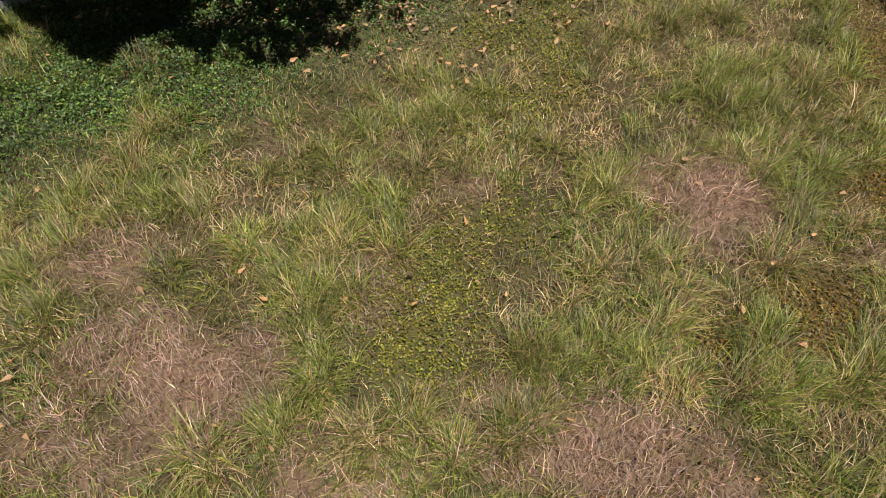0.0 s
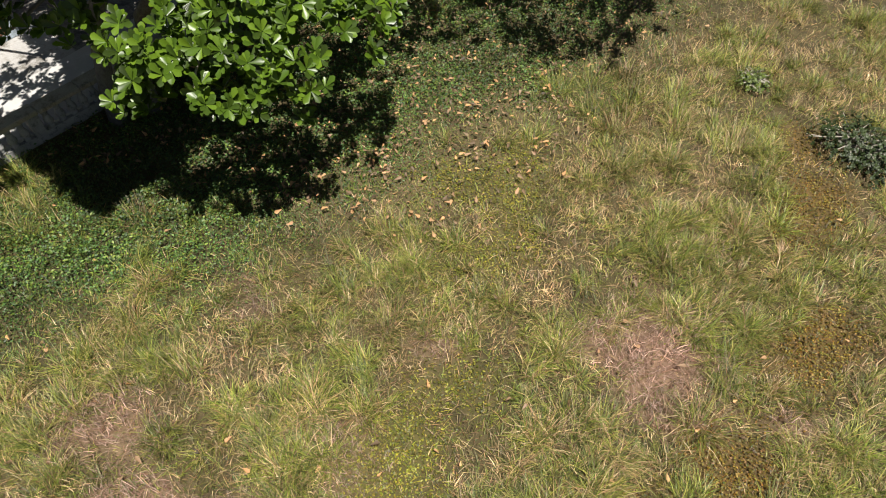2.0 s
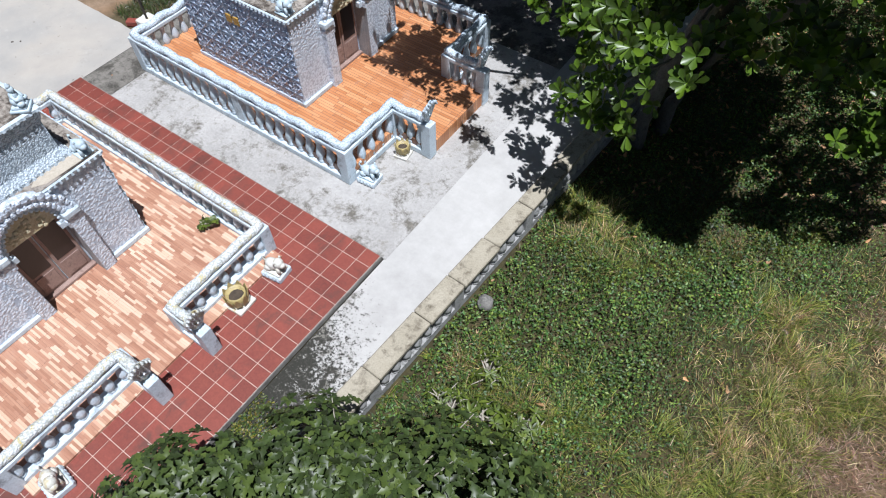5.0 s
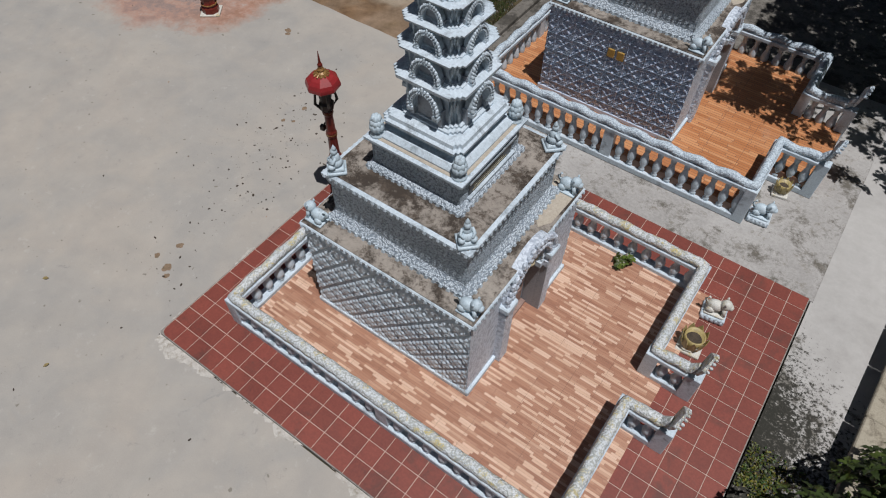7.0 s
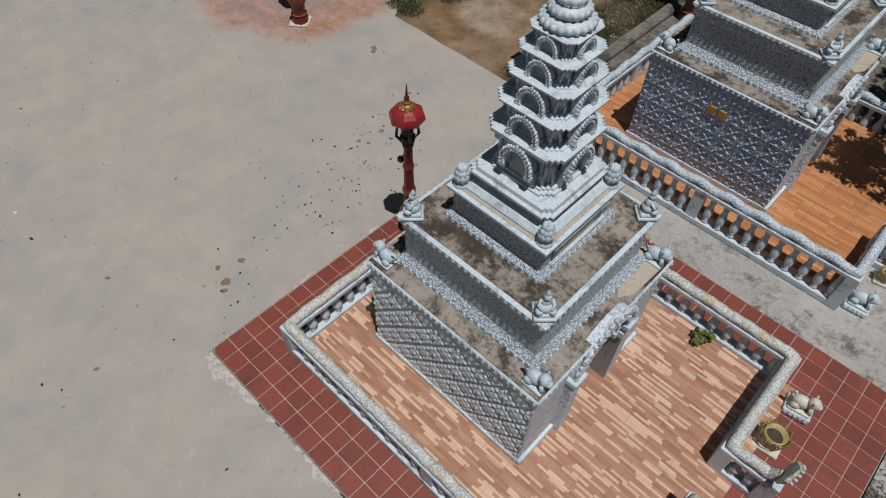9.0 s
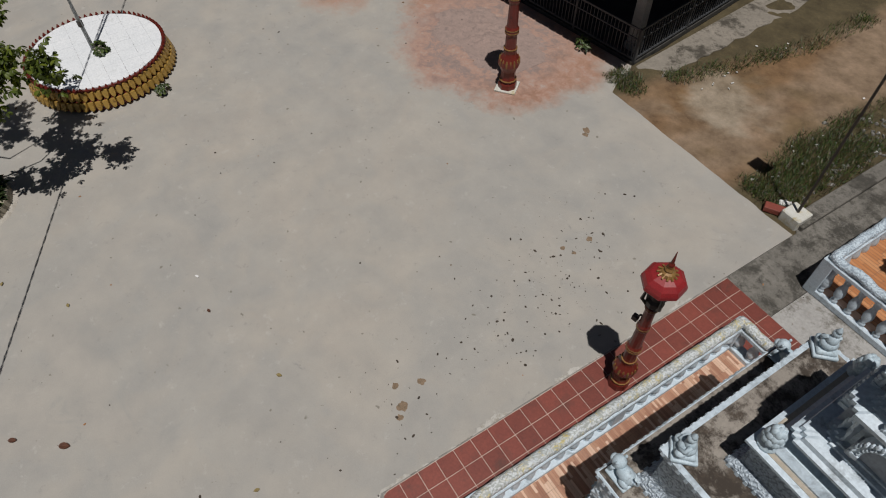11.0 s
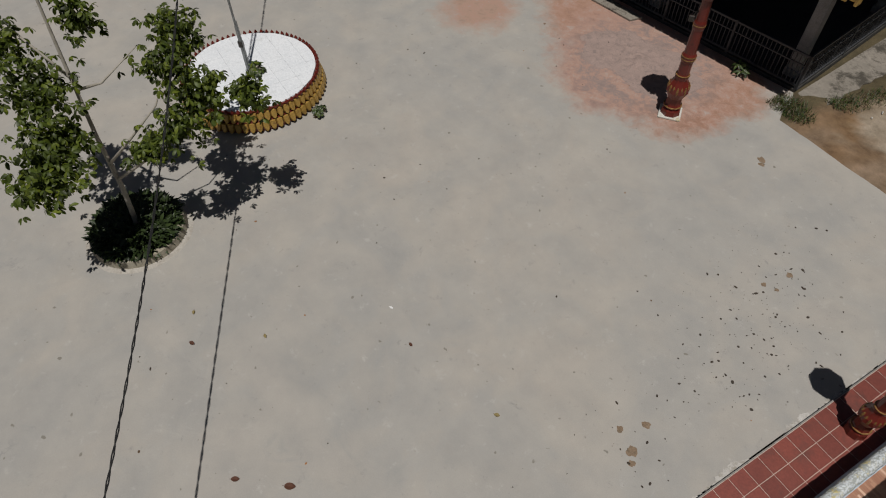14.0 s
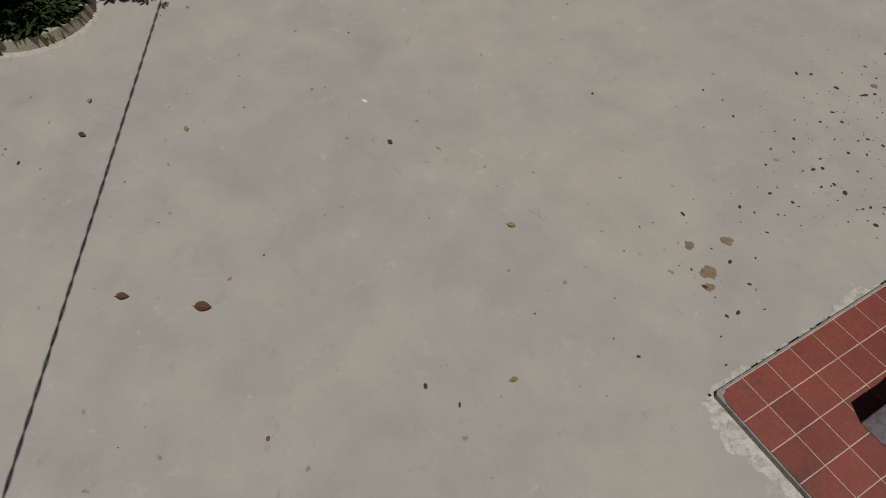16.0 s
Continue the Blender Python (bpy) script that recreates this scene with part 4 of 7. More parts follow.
def lion_figure():
    """A small crouching lion in plaster, as a plain shape facing +x."""
    bm = bmesh.new()
    box(bm, -0.15, 0.15, -0.12, 0.12, 0, 0.035, 0.01)
    ball(bm, (-0.03, 0, 0.13), 0.13, 0.09, 0.1)
    ball(bm, (0.1, 0, 0.22), 0.085, 0.085, 0.09)
    ball(bm, (0.17, 0, 0.2), 0.045, 0.055, 0.045, 8, 5)
    for sy in (-1, 1):
        tube(bm, [(0.1, sy * 0.06, 0.17), (0.13, sy * 0.065, 0.03)], 0.03, 6)
        ball(bm, (-0.08, sy * 0.075, 0.08), 0.07, 0.04, 0.06, 8, 5)
        ball(bm, (0.09, sy * 0.07, 0.29), 0.02, 0.02, 0.028, 6, 4)
    tube(bm, [(-0.14, 0, 0.12), (-0.19, 0, 0.2), (-0.15, 0, 0.27)], 0.022, 6)
    return bm


def lotus_bud():
    bm = bmesh.new()
    lathe(bm, [(0.1, 0), (0.1, 0.03), (0.05, 0.06), (0.07, 0.08)], 12)
    for tier, (r, z, n) in enumerate(((0.085, 0.14, 9), (0.07, 0.2, 8), (0.045, 0.26, 6))):
        for i in range(n):
            a = 2 * math.pi * (i + 0.5 * tier) / n
            ball(bm, (r * 0.75 * math.cos(a), r * 0.75 * math.sin(a), z), 0.042, 0.042, 0.06, 7, 5)
    lathe(bm, [(0.06, 0.2), (0.04, 0.29), (0.006, 0.34)], 8)
    return bm


FIG = part("seated_statue", seated_figure(), STATUE, smooth=True)
tagged(FIG, "small pale seated figure on the roof corner", "statue", "roof figures")
LION = part("lion_statue", lion_figure(), STATUE, smooth=True)
tagged(LION, "small pale crouching lion on the roof corner", "statue", "roof figures")
BUD = part("lotus_finial", lotus_bud(), STATUE, smooth=True)
tagged(BUD, "pale plaster lotus bud on the upper step", "finial", "roof figures")
used = set()


def put(ob, m):
    """The first use moves the thing itself, the later ones copy it."""
    if ob.name in used:
        return copy_thing(ob, m)
    used.add(ob.name)
    ob.matrix_basis = m
    return ob


def roof_figures(cx, cy, half, zs, h2, h3):
    z1, z2, z3 = zs
    for sx, sy in ((-1, -1), (1, -1), (1, 1), (-1, 1)):
        put(LION, pose(cx + sx * (half - 0.14), cy + sy * (half - 0.14), z1, 0, 0, 0 if sx > 0 else 180))
        put(FIG, pose(cx + sx * (h2 - 0.08), cy + sy * (h2 - 0.08), z2, 0, 0, 90 + math.degrees(math.atan2(sy, sx)) + 0))
        put(BUD, pose(cx + sx * (h3 - 0.06), cy + sy * (h3 - 0.06), z3 - 0.002))


# ---- serpent balustrades ----
def serpent(pts, r, wave, mat, parent, label):
    """A scaly body lying along a rail, rising and falling."""
    fine = []
    pts = [Vector(p) for p in pts]
    run = 0.0
    for a, b in zip(pts, pts[1:]):
        n = max(2, int((b - a).length / 0.06))
        for i in range(n):
            p = a.lerp(b, i / n)
            fine.append(p + Vector((0, 0, wave * math.sin((run + (b - a).length * i / n) * 2 * math.pi / 0.62))))
        run += (b - a).length
    fine.append(pts[-1])
    bm = tube(bmesh.new(), fine, [r * (1 + 0.05 * math.sin(i * 1.7)) for i in range(len(fine))], 9)
    return part("serpent_body", bm, mat, parent, label, smooth=True)


def hood(parent, m, mat):
    """A fan of serpent heads on a neck, leaning forward along +x."""
    bm = bmesh.new()
    out = []
    prof = [(0.0, -0.02), (0.09, 0.06), (0.13, 0.18), (0.175, 0.3), (0.19, 0.38), (0.13, 0.44), (0.07, 0.5), (0.0, 0.55)]
    rim = [(-y, z) for y, z in prof[::-1]] + prof[1:-1]
    front = [(0.05 + 0.16 * z, y, z) for y, z in rim]
    back = [(-0.01 + 0.18 * z + 0.02 * math.cos(y * 8), y * 0.93, z * 0.97 + 0.005) for y, z in rim]
    rings(bm, [back, front])
    for i in range(7):
        a = math.pi * (0.12 + 0.76 * i / 6)
        y, z = 0.17 * math.cos(a), 0.3 + 0.2 * math.sin(a)
        ball(bm, (0.075 + 0.16 * z, y, z), 0.034, 0.024, 0.032, 7, 5)
    tube(bm, [(-0.12, 0, -0.03), (-0.03, 0, 0.06), (0.05, 0, 0.2)], [0.085, 0.08, 0.06], 8)
    return part("serpent_hood", bm, mat, parent, "many-headed serpent hood at the gate", m=m)


def rail_run(parent, a, b, zb, zr, bal_me, mats, width=0.2, mid=True):
    """Plinth, balusters and rail from a to b, in plan, between heights zb and zr."""
    a, b = Vector((*a, 0)), Vector((*b, 0))
    d = (b - a).length
    m = Matrix.Translation(a) @ Matrix.Rotation(math.atan2(b.y - a.y, b.x - a.x), 4, "Z")
    part("plinth", blk(0, d, -width / 2, width / 2, zb, zb + 0.13, 0.012), mats[0], parent, m=m)
    part("rail", blk(-0.02, d + 0.02, -width / 2, width / 2, zr - 0.09, zr, 0.014), mats[0], parent, m=m)
    n = max(2, round(d / 0.262))
    for i in range(n):
        x = (i + 0.5) * d / n
        if mid and n > 12 and i == n // 2:
            part("post", blk(x - 0.11, x + 0.11, -0.085, 0.085, zb + 0.13, zr - 0.09), mats[1], parent, m=m)
            continue
        shared("baluster", bal_me, mats[1], parent, m=m @ Matrix.Translation((x, 0, zb + 0.13)))


def enclosure(x0, x1, y0, y1, zb, zr, gate, wing, mats, snake, label):
    """A rectangle of serpent-topped balustrade with a gate in its east side."""
    e = empty("balustrade", pose(0, 0, 0), label, "balustrade", "serpent balustrades")
    bal = baluster_mesh(zr - 0.09 - zb - 0.13, 0.088)
    ix0, ix1, iy0, iy1 = x0 + 0.1, x1 - 0.1, y0 + 0.1, y1 - 0.1
    rail_run(e, (ix0, iy0), (ix1, iy0), zb, zr, bal, mats)
    rail_run(e, (ix0, iy1), (ix1, iy1), zb, zr, bal, mats)
    rail_run(e, (ix0, iy0), (ix0, iy1), zb, zr, bal, mats)
    rail_run(e, (ix1, iy0), (ix1, gate[0]), zb, zr, bal, mats, mid=False)
    rail_run(e, (ix1, gate[1]), (ix1, iy1), zb, zr, bal, mats, mid=False)
    for x, y in ((ix0, iy0), (ix1, iy0), (ix0, iy1), (ix1, iy1), (ix1, gate[0]), (ix1, gate[1])):
        part("post", blk(x - 0.105, x + 0.105, y - 0.105, y + 0.105, zb, zr + 0.004, 0.01), mats[0], e)
    for g in gate:
        rail_run(e, (ix1 + 0.1, g), (wing - 0.1, g), zb, zr, bal, mats, mid=False)
        part("post", blk(wing - 0.12, wing + 0.1, g - 0.105, g + 0.105, zb, zr + 0.003, 0.01), mats[1], e)
    r, zs = 0.085, zr + 0.055
    for g, path in ((gate[0], [(wing - 0.12, gate[0], zs), (ix1, gate[0], zs), (ix1, iy0, zs), (ix0, iy0, zs), (ix0, (iy0 + iy1) / 2, zs)]), (gate[1], [(wing - 0.12, gate[1], zs), (ix1, gate[1], zs), (ix1, iy1, zs), (ix0, iy1, zs), (ix0, (iy0 + iy1) / 2, zs)])):
        body = serpent(path, r, snake[1], snake[0], e, "scaly serpent body along the rail")
        hood(e, pose(wing - 0.06, g, zr + 0.05), snake[0])
    return e


A_C, B_C = (3.24, 3.5), (3.46, 10.45)
A_HALF, B_HALF = 1.46, 1.52
sA = shrine(*A_C, 0.135, A_HALF, "lozenge", PANEL_A, "stepped pale blue-white shrine with a carved tower")
sB = shrine(*B_C, 0.3, B_HALF, "star", PANEL_B, "stepped blue-grey shrine with star-stamped walls")
roof_figures(*A_C, A_HALF, sA[1:4], sA[4], sA[5])
roof_figures(*B_C, B_HALF, sB[1:4], sB[4], sB[5])
tagged(part("floor", blk(0.95, 7.08, 1.0, 5.95, 0.07, 0.135), FLOOR_A), "terrace floor of printed brown and cream strips", "floor", kind="structure")
part_b = part("floor", box(blk(0.95, 6.88, 8.05, 12.85, -0.05, 0.3, 0.004), 6.885, 7.76, 9.45, 11.45, -0.05, 0.296, 0.004), FLOOR_B)
tagged(part_b, "terrace floor of orange wood-look planks", "floor", kind="structure")
for px in (3.34, 3.54):
    bow = part("plaque", blk(px - 0.075, px + 0.075, -0.02, 0.02, -0.09, 0.09, 0.008), GOLD, m=pose(0, 8.895, 1.76))
    tagged(bow, "small square gilt plaque on the shrine wall", "plaque", "wall plaques")
enclosure(0.84, 6.86, 0.87, 6.04, 0.085, 0.72, (3.02, 4.02), 7.42, (WHITE, WHITE), (SERPENT_A, 0.014), "low white balustrade with a yellowed serpent along its rail")
enclosure(0.84, 6.92, 7.97, 12.9, 0.0, 0.84, (9.5, 11.4), 7.7, (WHITE, WHITE), (SERPENT_B, 0.028), "white-blue balustrade with a wavy serpent along its rail")


# ---- lamps ----
def lamp_post(name="lamp_post"):
    """A turned lacquer post with gilt rings and an eight-sided red hat."""
    e = empty(name, pose(0, 0, 0), "dark red lacquered lamp post with gilt rings and octagonal red hat", "street lamp", "lamp posts")
    base = part("base", lathe(bmesh.new(), [(0.22, 0.0), (0.21, 0.13), (0.18, 0.16), (0.19, 0.2), (0.165, 0.24), (0.165, 0.36), (0.2, 0.42), (0.25, 0.5), (0.24, 0.58), (0.16, 0.68), (0.14, 0.72)], 8, turn=math.pi / 8), LACQUER, e)
    petals = bmesh.new()
    for i in range(16):
        a = 2 * math.pi * i / 16
        ball(petals, (0.215 * math.cos(a), 0.215 * math.sin(a), 0.55), 0.028, 0.028, 0.085, 6, 5)
    part("petal_ring", petals, LAMP_GOLD, base, "gilt petal ring")
    shaft = part("shaft", lathe(bmesh.new(), [(0.14, 0.72), (0.15, 0.78), (0.125, 0.82), (0.125, 1.04), (0.15, 1.08), (0.15, 1.16), (0.12, 1.2), (0.105, 1.6), (0.125, 1.64), (0.125, 1.72), (0.105, 1.76), (0.095, 2.08), (0.12, 2.12), (0.12, 2.18)], 12), LACQUER, e)
    for z, r in ((0.2, 0.2), (0.8, 0.152), (1.1, 0.154), (1.15, 0.154), (1.68, 0.129), (2.15, 0.124)):
        part("ring", lathe(bmesh.new(), [(r, z - 0.008), (r + 0.004, z), (r, z + 0.008)], 12), LAMP_GOLD, shaft, "thin gilt ring")
    cage = part("lantern", lathe(bmesh.new(), [(0.1, 2.18), (0.16, 2.24), (0.17, 2.34), (0.12, 2.38), (0.14, 2.46), (0.14, 2.62), (0.2, 2.68)], 8), DARK_METAL, e, "blackened lantern cage")
    for i in range(4):
        a = math.pi / 4 + i * math.pi / 2
        tube_bm = tube(bmesh.new(), [(0.1 * math.cos(a), 0.1 * math.sin(a), 2.2), (0.24 * math.cos(a), 0.24 * math.sin(a), 2.36), (0.2 * math.cos(a), 0.2 * math.sin(a), 2.62)], [0.03, 0.035, 0.02], 6)
        part("bracket", tube_bm, DARK_METAL, cage)
    hat = part("hat", lathe(bmesh.new(), [(0.2, 2.64), (0.36, 2.675), (0.378, 2.7), (0.373, 2.75), (0.34, 2.81), (0.26, 2.865), (0.13, 2.905)], 8, turn=math.pi / 8), HAT_RED, e, "octagonal red lamp hat")
    crown = bmesh.new()
    lathe(crown, [(0.14, 2.9), (0.11, 2.94), (0.07, 2.96), (0.08, 2.99), (0.05, 3.02), (0.055, 3.05)], 12)
    for i in range(12):
        a = 2 * math.pi * i / 12
        tube(crown, [(0.09 * math.cos(a), 0.09 * math.sin(a), 2.93), (0.17 * math.cos(a), 0.17 * math.sin(a), 2.9)], [0.015, 0.022], 5)
    part("crown", crown, LAMP_GOLD, hat, "gilt petal crown")
    part("finial", lathe(bmesh.new(), [(0.05, 3.04), (0.055, 3.08), (0.03, 3.11), (0.027, 3.15), (0.006, 3.32)], 10), LACQUER, hat)
    arm = tube(bmesh.new(), [(0, 0, 1.86), (-0.12, -0.02, 1.88), (-0.17, -0.03, 1.8)], 0.02, 6)
    box(arm, -0.24, -0.13, -0.08, 0.02, 1.72, 1.82, 0.01)
    part("floodlight", arm, DARK_METAL, e, "small black floodlight on the post")
    return e


lamp = lamp_post()
for o in lamp.children_recursive:
    o.data.transform(Matrix.Diagonal((0.76, 0.76, 1, 1)))
lamp.matrix_basis = pose(0.5, 3.98, 0.088, 0, 0, 12)
tall = copy_thing(lamp, pose(-6.47, 6.9, 0.0, 0, 0, 38))
tall.scale = (1.32, 1.32, 1.32)
tagged(tall, "tall dark red lamp post with gilt rings on white slab")
part("foot_slab", blk(-0.185, 0.185, -0.185, 0.185, 0, 0.035, 0.008), WHITE_WARM, tall, "square whitewashed foot slab")
far_lamp = copy_thing(lamp, pose(0.35, 14.15, 0.0, 0, 0, 20))
far_lamp.scale = (1.3, 1.3, 1.3)


# ---- pots and guardians by the gates ----
POT_GILT = paint("worn_pot_gilt", (0.3, 0.23, 0.08), (0.46, 0.38, 0.18), (0.13, 0.1, 0.05), 0.45, 8, 50, 0.5, 0.35)


def lotus_pot(m, mat, r, h, label):
    e = empty("incense_pot", m, label, "pot", "incense pots")
    part("foot", blk(-r * 1.15, r * 1.15, -r * 1.15, r * 1.15, 0, 0.06, 0.012), WHITE_WARM, e, "square foot slab")
    bm = bmesh.new()
    rings(bm, [[(q * math.cos(2 * math.pi * i / 16), q * math.sin(2 * math.pi * i / 16), z) for i in range(16)] for q, z in ((r * 0.55, 0.06), (r * 0.9, 0.06 + h * 0.35), (r, 0.06 + h * 0.9), (r * 0.86, 0.06 + h * 0.92), (r * 0.75, 0.06 + h * 0.55))], True, True)
    part("bowl", bm, mat, e, smooth=True)
    petals = bmesh.new()
    for i in range(9):
        a = 2 * math.pi * i / 9
        c, s = math.cos(a), math.sin(a)
        rings(petals, [[(c * (r * q) - s * w * r, s * (r * q) + c * w * r, 0.06 + z * h) for q, w, z in ((0.98, -0.3, 0.25), (1.12, -0.32, 0.75), (1.2, 0.0, 1.12), (1.12, 0.32, 0.75), (0.98, 0.3, 0.25))], [(c * (r * (q + 0.06)) - s * w * r, s * (r * (q + 0.06)) + c * w * r, 0.06 + z * h) for q, w, z in ((0.98, -0.3, 0.25), (1.12, -0.32, 0.75), (1.2, 0.0, 1.12), (1.12, 0.32, 0.75), (0.98, 0.3, 0.25))]])
    part("petals", petals, mat, e)
    part("soil", lathe(bmesh.new(), [(r * 0.76, 0.06 + h * 0.6), (r * 0.7, 0.06 + h * 0.66)], 12), DEBRIS, e, "dark ash and soil")
    return e


lotus_pot(pose(7.16, 4.86, 0.086, 0, 0, 4), POT_GILT, 0.17, 0.3, "lotus-shaped plaster pot with yellowed petals, on red tiles")
lotus_pot(pose(7.27, 9.2, -0.003, 0, 0, 10), POT_GILT, 0.13, 0.24, "gilt round pot on a whitewashed slab")


def guardian(m, label, mane):
    e = empty("lion_statue", m, label, "statue", "gate lions")
    bm = blk(-0.2, 0.2, -0.17, 0.17, 0, 0.12, 0.015)
    for i in range(5):
        for sy in (-1, 1):
            ball(bm, (-0.15 + i * 0.075, sy * 0.17, 0.06), 0.033, 0.02, 0.04, 6, 4)
    part("pedestal", bm, WHITE, e)
    f = lion_figure()
    bmesh.ops.transform(f, matrix=pose(0, 0, 0.12) @ Matrix.Diagonal((1.12, 1.12, 1.12, 1)), verts=f.verts[:])
    part("lion", f, mane, e, smooth=True)
    return e


guardian(pose(7.24, 5.66, 0.086, 0, 0, 8), "small plaster lion on a white pedestal beside the gate", WHITE_WARM)
guardian(pose(7.22, 1.3, 0.086, 0, 0, -6), "small plaster lion on a white pedestal beside the gate", WHITE_WARM)
guardian(pose(7.15, 8.3, -0.003, 0, 0, 5), "small white lion on a patched pedestal by the second gate", STATUE)


# ---- tiled drum with a mast ----
def drum():
    e = empty("round_platform", pose(-12.2, -0.72, 0.0), "round white-tiled platform with rows of gilt and red petals", "platform")
    part("core", lathe(bmesh.new(), [(1.56, 0), (1.56, 0.24), (1.5, 0.26), (1.5, 0.5), (1.52, 0.52)], 64), LACQUER, e)
    # square white tiles cut to the circle
    cell, n = 0.4, 5
    for i in range(-n, n):
        for j in range(-n, n):
            x0, y0 = i * cell, j * cell
            pts = [(x0 + 0.0015 + (cell - 0.003) * a, y0 + 0.0015 + (cell - 0.003) * b) for a, b in [(k / 6, 0) for k in range(6)] + [(1, k / 6) for k in range(6)] + [(1 - k / 6, 1) for k in range(6)] + [(0, 1 - k / 6) for k in range(6)]]
            if min(math.hypot(*p) for p in pts) > 1.46:
                continue
            pts = [(x * min(1, 1.48 / max(1e-6, math.hypot(x, y))), y * min(1, 1.48 / max(1e-6, math.hypot(x, y)))) for x, y in pts]
            part("tile", prism(bmesh.new(), pts, 0.515, 0.545), TIN_WHITE, e)
    bm = bmesh.new()
    w = 0.075
    prof = [(-1, 0.0), (-0.95, 0.55), (-0.6, 0.85), (0, 1.0), (0.6, 0.85), (0.95, 0.55), (1, 0.0)]
    rings(bm, [[(0, a * w, -b * 0.22) for a, b in prof], [(0.05, a * w * 0.75, -b * 0.2 - 0.01) for a, b in prof]])
    me = bpy.data.meshes.new("petal")
    bmesh.ops.recalc_face_normals(bm, faces=bm.faces[:])
    bm.to_mesh(me)
    bm.free()
    for count, r, z, flare, mat, sc in ((66, 1.56, 0.25, -16, GOLD, 1.0), (66, 1.5, 0.47, -14, LACQUER, 1.0)):
        mesh = me if mat is GOLD else me.copy()
        for i in range(count):
            a = 360 * i / count + (0 if mat is GOLD else 2.7)
            shared("petal", mesh, mat, e, m=pose(r * math.cos(radians(a)), r * math.sin(radians(a)), z, 0, flare, a))
    bead = bpy.data.meshes.new("bead")
    rim = lathe(bmesh.new(), [(0.04, 0.5), (0.045, 0.54), (0.01, 0.6)], 5)
    rim.to_mesh(bead)
    rim.free()
    for i in range(72):
        a = 2 * math.pi * i / 72
        shared("bead", bead, LACQUER, e, m=pose(1.53 * math.cos(a), 1.53 * math.sin(a), 0))
    return e


drum()


def flagpole():
    e = empty("flagpole", pose(-12.2, -0.76, 0.545), "tall thin galvanised pole with stays on the tiled drum", "flagpole")
    part("pole", lathe(bmesh.new(), [(0.04, 0), (0.036, 1.1), (0.026, 1.12), (0.022, 7.0)], 10), GALV, e)
    part("clamp", lathe(bmesh.new(), [(0.065, 0.62), (0.065, 0.74)], 10), DARK_METAL, e)
    part("stay", tube(bmesh.new(), [(0.06, 0.04, 0), (0.04, 0.02, 1.25)], 0.016, 6), GALV, e)
    part("lamp_head", blk(-0.24, 0.1, -0.1, 0.1, 6.9, 7.0, 0.02), DARK_METAL, e, "small dark lamp at the top")
    return e


flagpole()


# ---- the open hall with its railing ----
PLINTH_DARK = paint("dark_plinth_cement", (0.035, 0.033, 0.03), (0.075, 0.07, 0.062), (0.02, 0.02, 0.018), 0.5, 3, 40, 0.8, 0.3)


def hall():
    ang = 8.5
    e = empty("hall", pose(-5.5, 9.87, 0, 0, 0, ang), "dark open hall behind a grey iron railing, rose roof trim", "building")
    L, D = 9.0, 10.0
    part("plinth", blk(-L, -0.03, 0.03, D, -0.1, 0.05, 0.01), PLINTH_DARK, e, "dark cement plinth")
    # floor, walls and ceiling are painted as dark as the shade under the roof
    part("floor", blk(-L + 0.05, -0.1, 0.1, D, 0.05, 0.07), ROOM_SHADE, e, "hall floor, indoor shade put into its colour")
    part("back_wall", blk(-L, 0, D, D + 0.2, 0, 2.9), ROOM_SHADE, e)
    part("side_wall", blk(-L - 0.2, -L, 0, D, 0, 2.9), ROOM_SHADE, e)
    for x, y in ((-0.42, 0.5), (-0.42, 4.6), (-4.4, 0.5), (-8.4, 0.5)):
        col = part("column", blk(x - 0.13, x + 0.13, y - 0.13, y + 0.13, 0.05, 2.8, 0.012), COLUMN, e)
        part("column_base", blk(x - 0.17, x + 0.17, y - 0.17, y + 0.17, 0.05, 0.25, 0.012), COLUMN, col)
    part("ceiling", blk(-L, 0.3, -0.7, D, 2.8, 2.9), ROOM_SHADE, e)
    roof = part("roof", stack_roof(-L - 0.3, 0.48, -0.78, D + 0.3, 2.9, 5.0), ROOF_TILE, e, "rose-coloured tiled roof")
    trim = bmesh.new()
    for i in range(42):
        x = -L + i * (L + 0.44) / 41
        box(trim, x - 0.1, x + 0.1, -0.83, -0.77, 2.7 + 0.06 * (i % 2), 2.92, 0.01)
    for i in range(44):
        y = -0.76 + i * (D + 0.8) / 43
        box(trim, 0.47, 0.53, y - 0.1, y + 0.1, 2.7 + 0.06 * (i % 2), 2.92, 0.01)
    part("roof_trim", trim, GOLD, e, "scalloped gilt and rose edging")
    return e


def stack_roof(x0, x1, y0, y1, z0, z1):
    bm = bmesh.new()
    cx, s = (x0 + x1) / 2, 2.2
    return rings(bm, [[(x0, y0, z0), (x1, y0, z0), (x1, y1, z0), (x0, y1, z0)], [(x0, y0, z0 + 0.1), (x1, y0, z0 + 0.1), (x1, y1, z0 + 0.1), (x0, y1, z0 + 0.1)], [(cx - s, y0 + 3, z1), (cx + s, y0 + 3, z1), (cx + s, y1 - 3, z1), (cx - s, y1 - 3, z1)]])


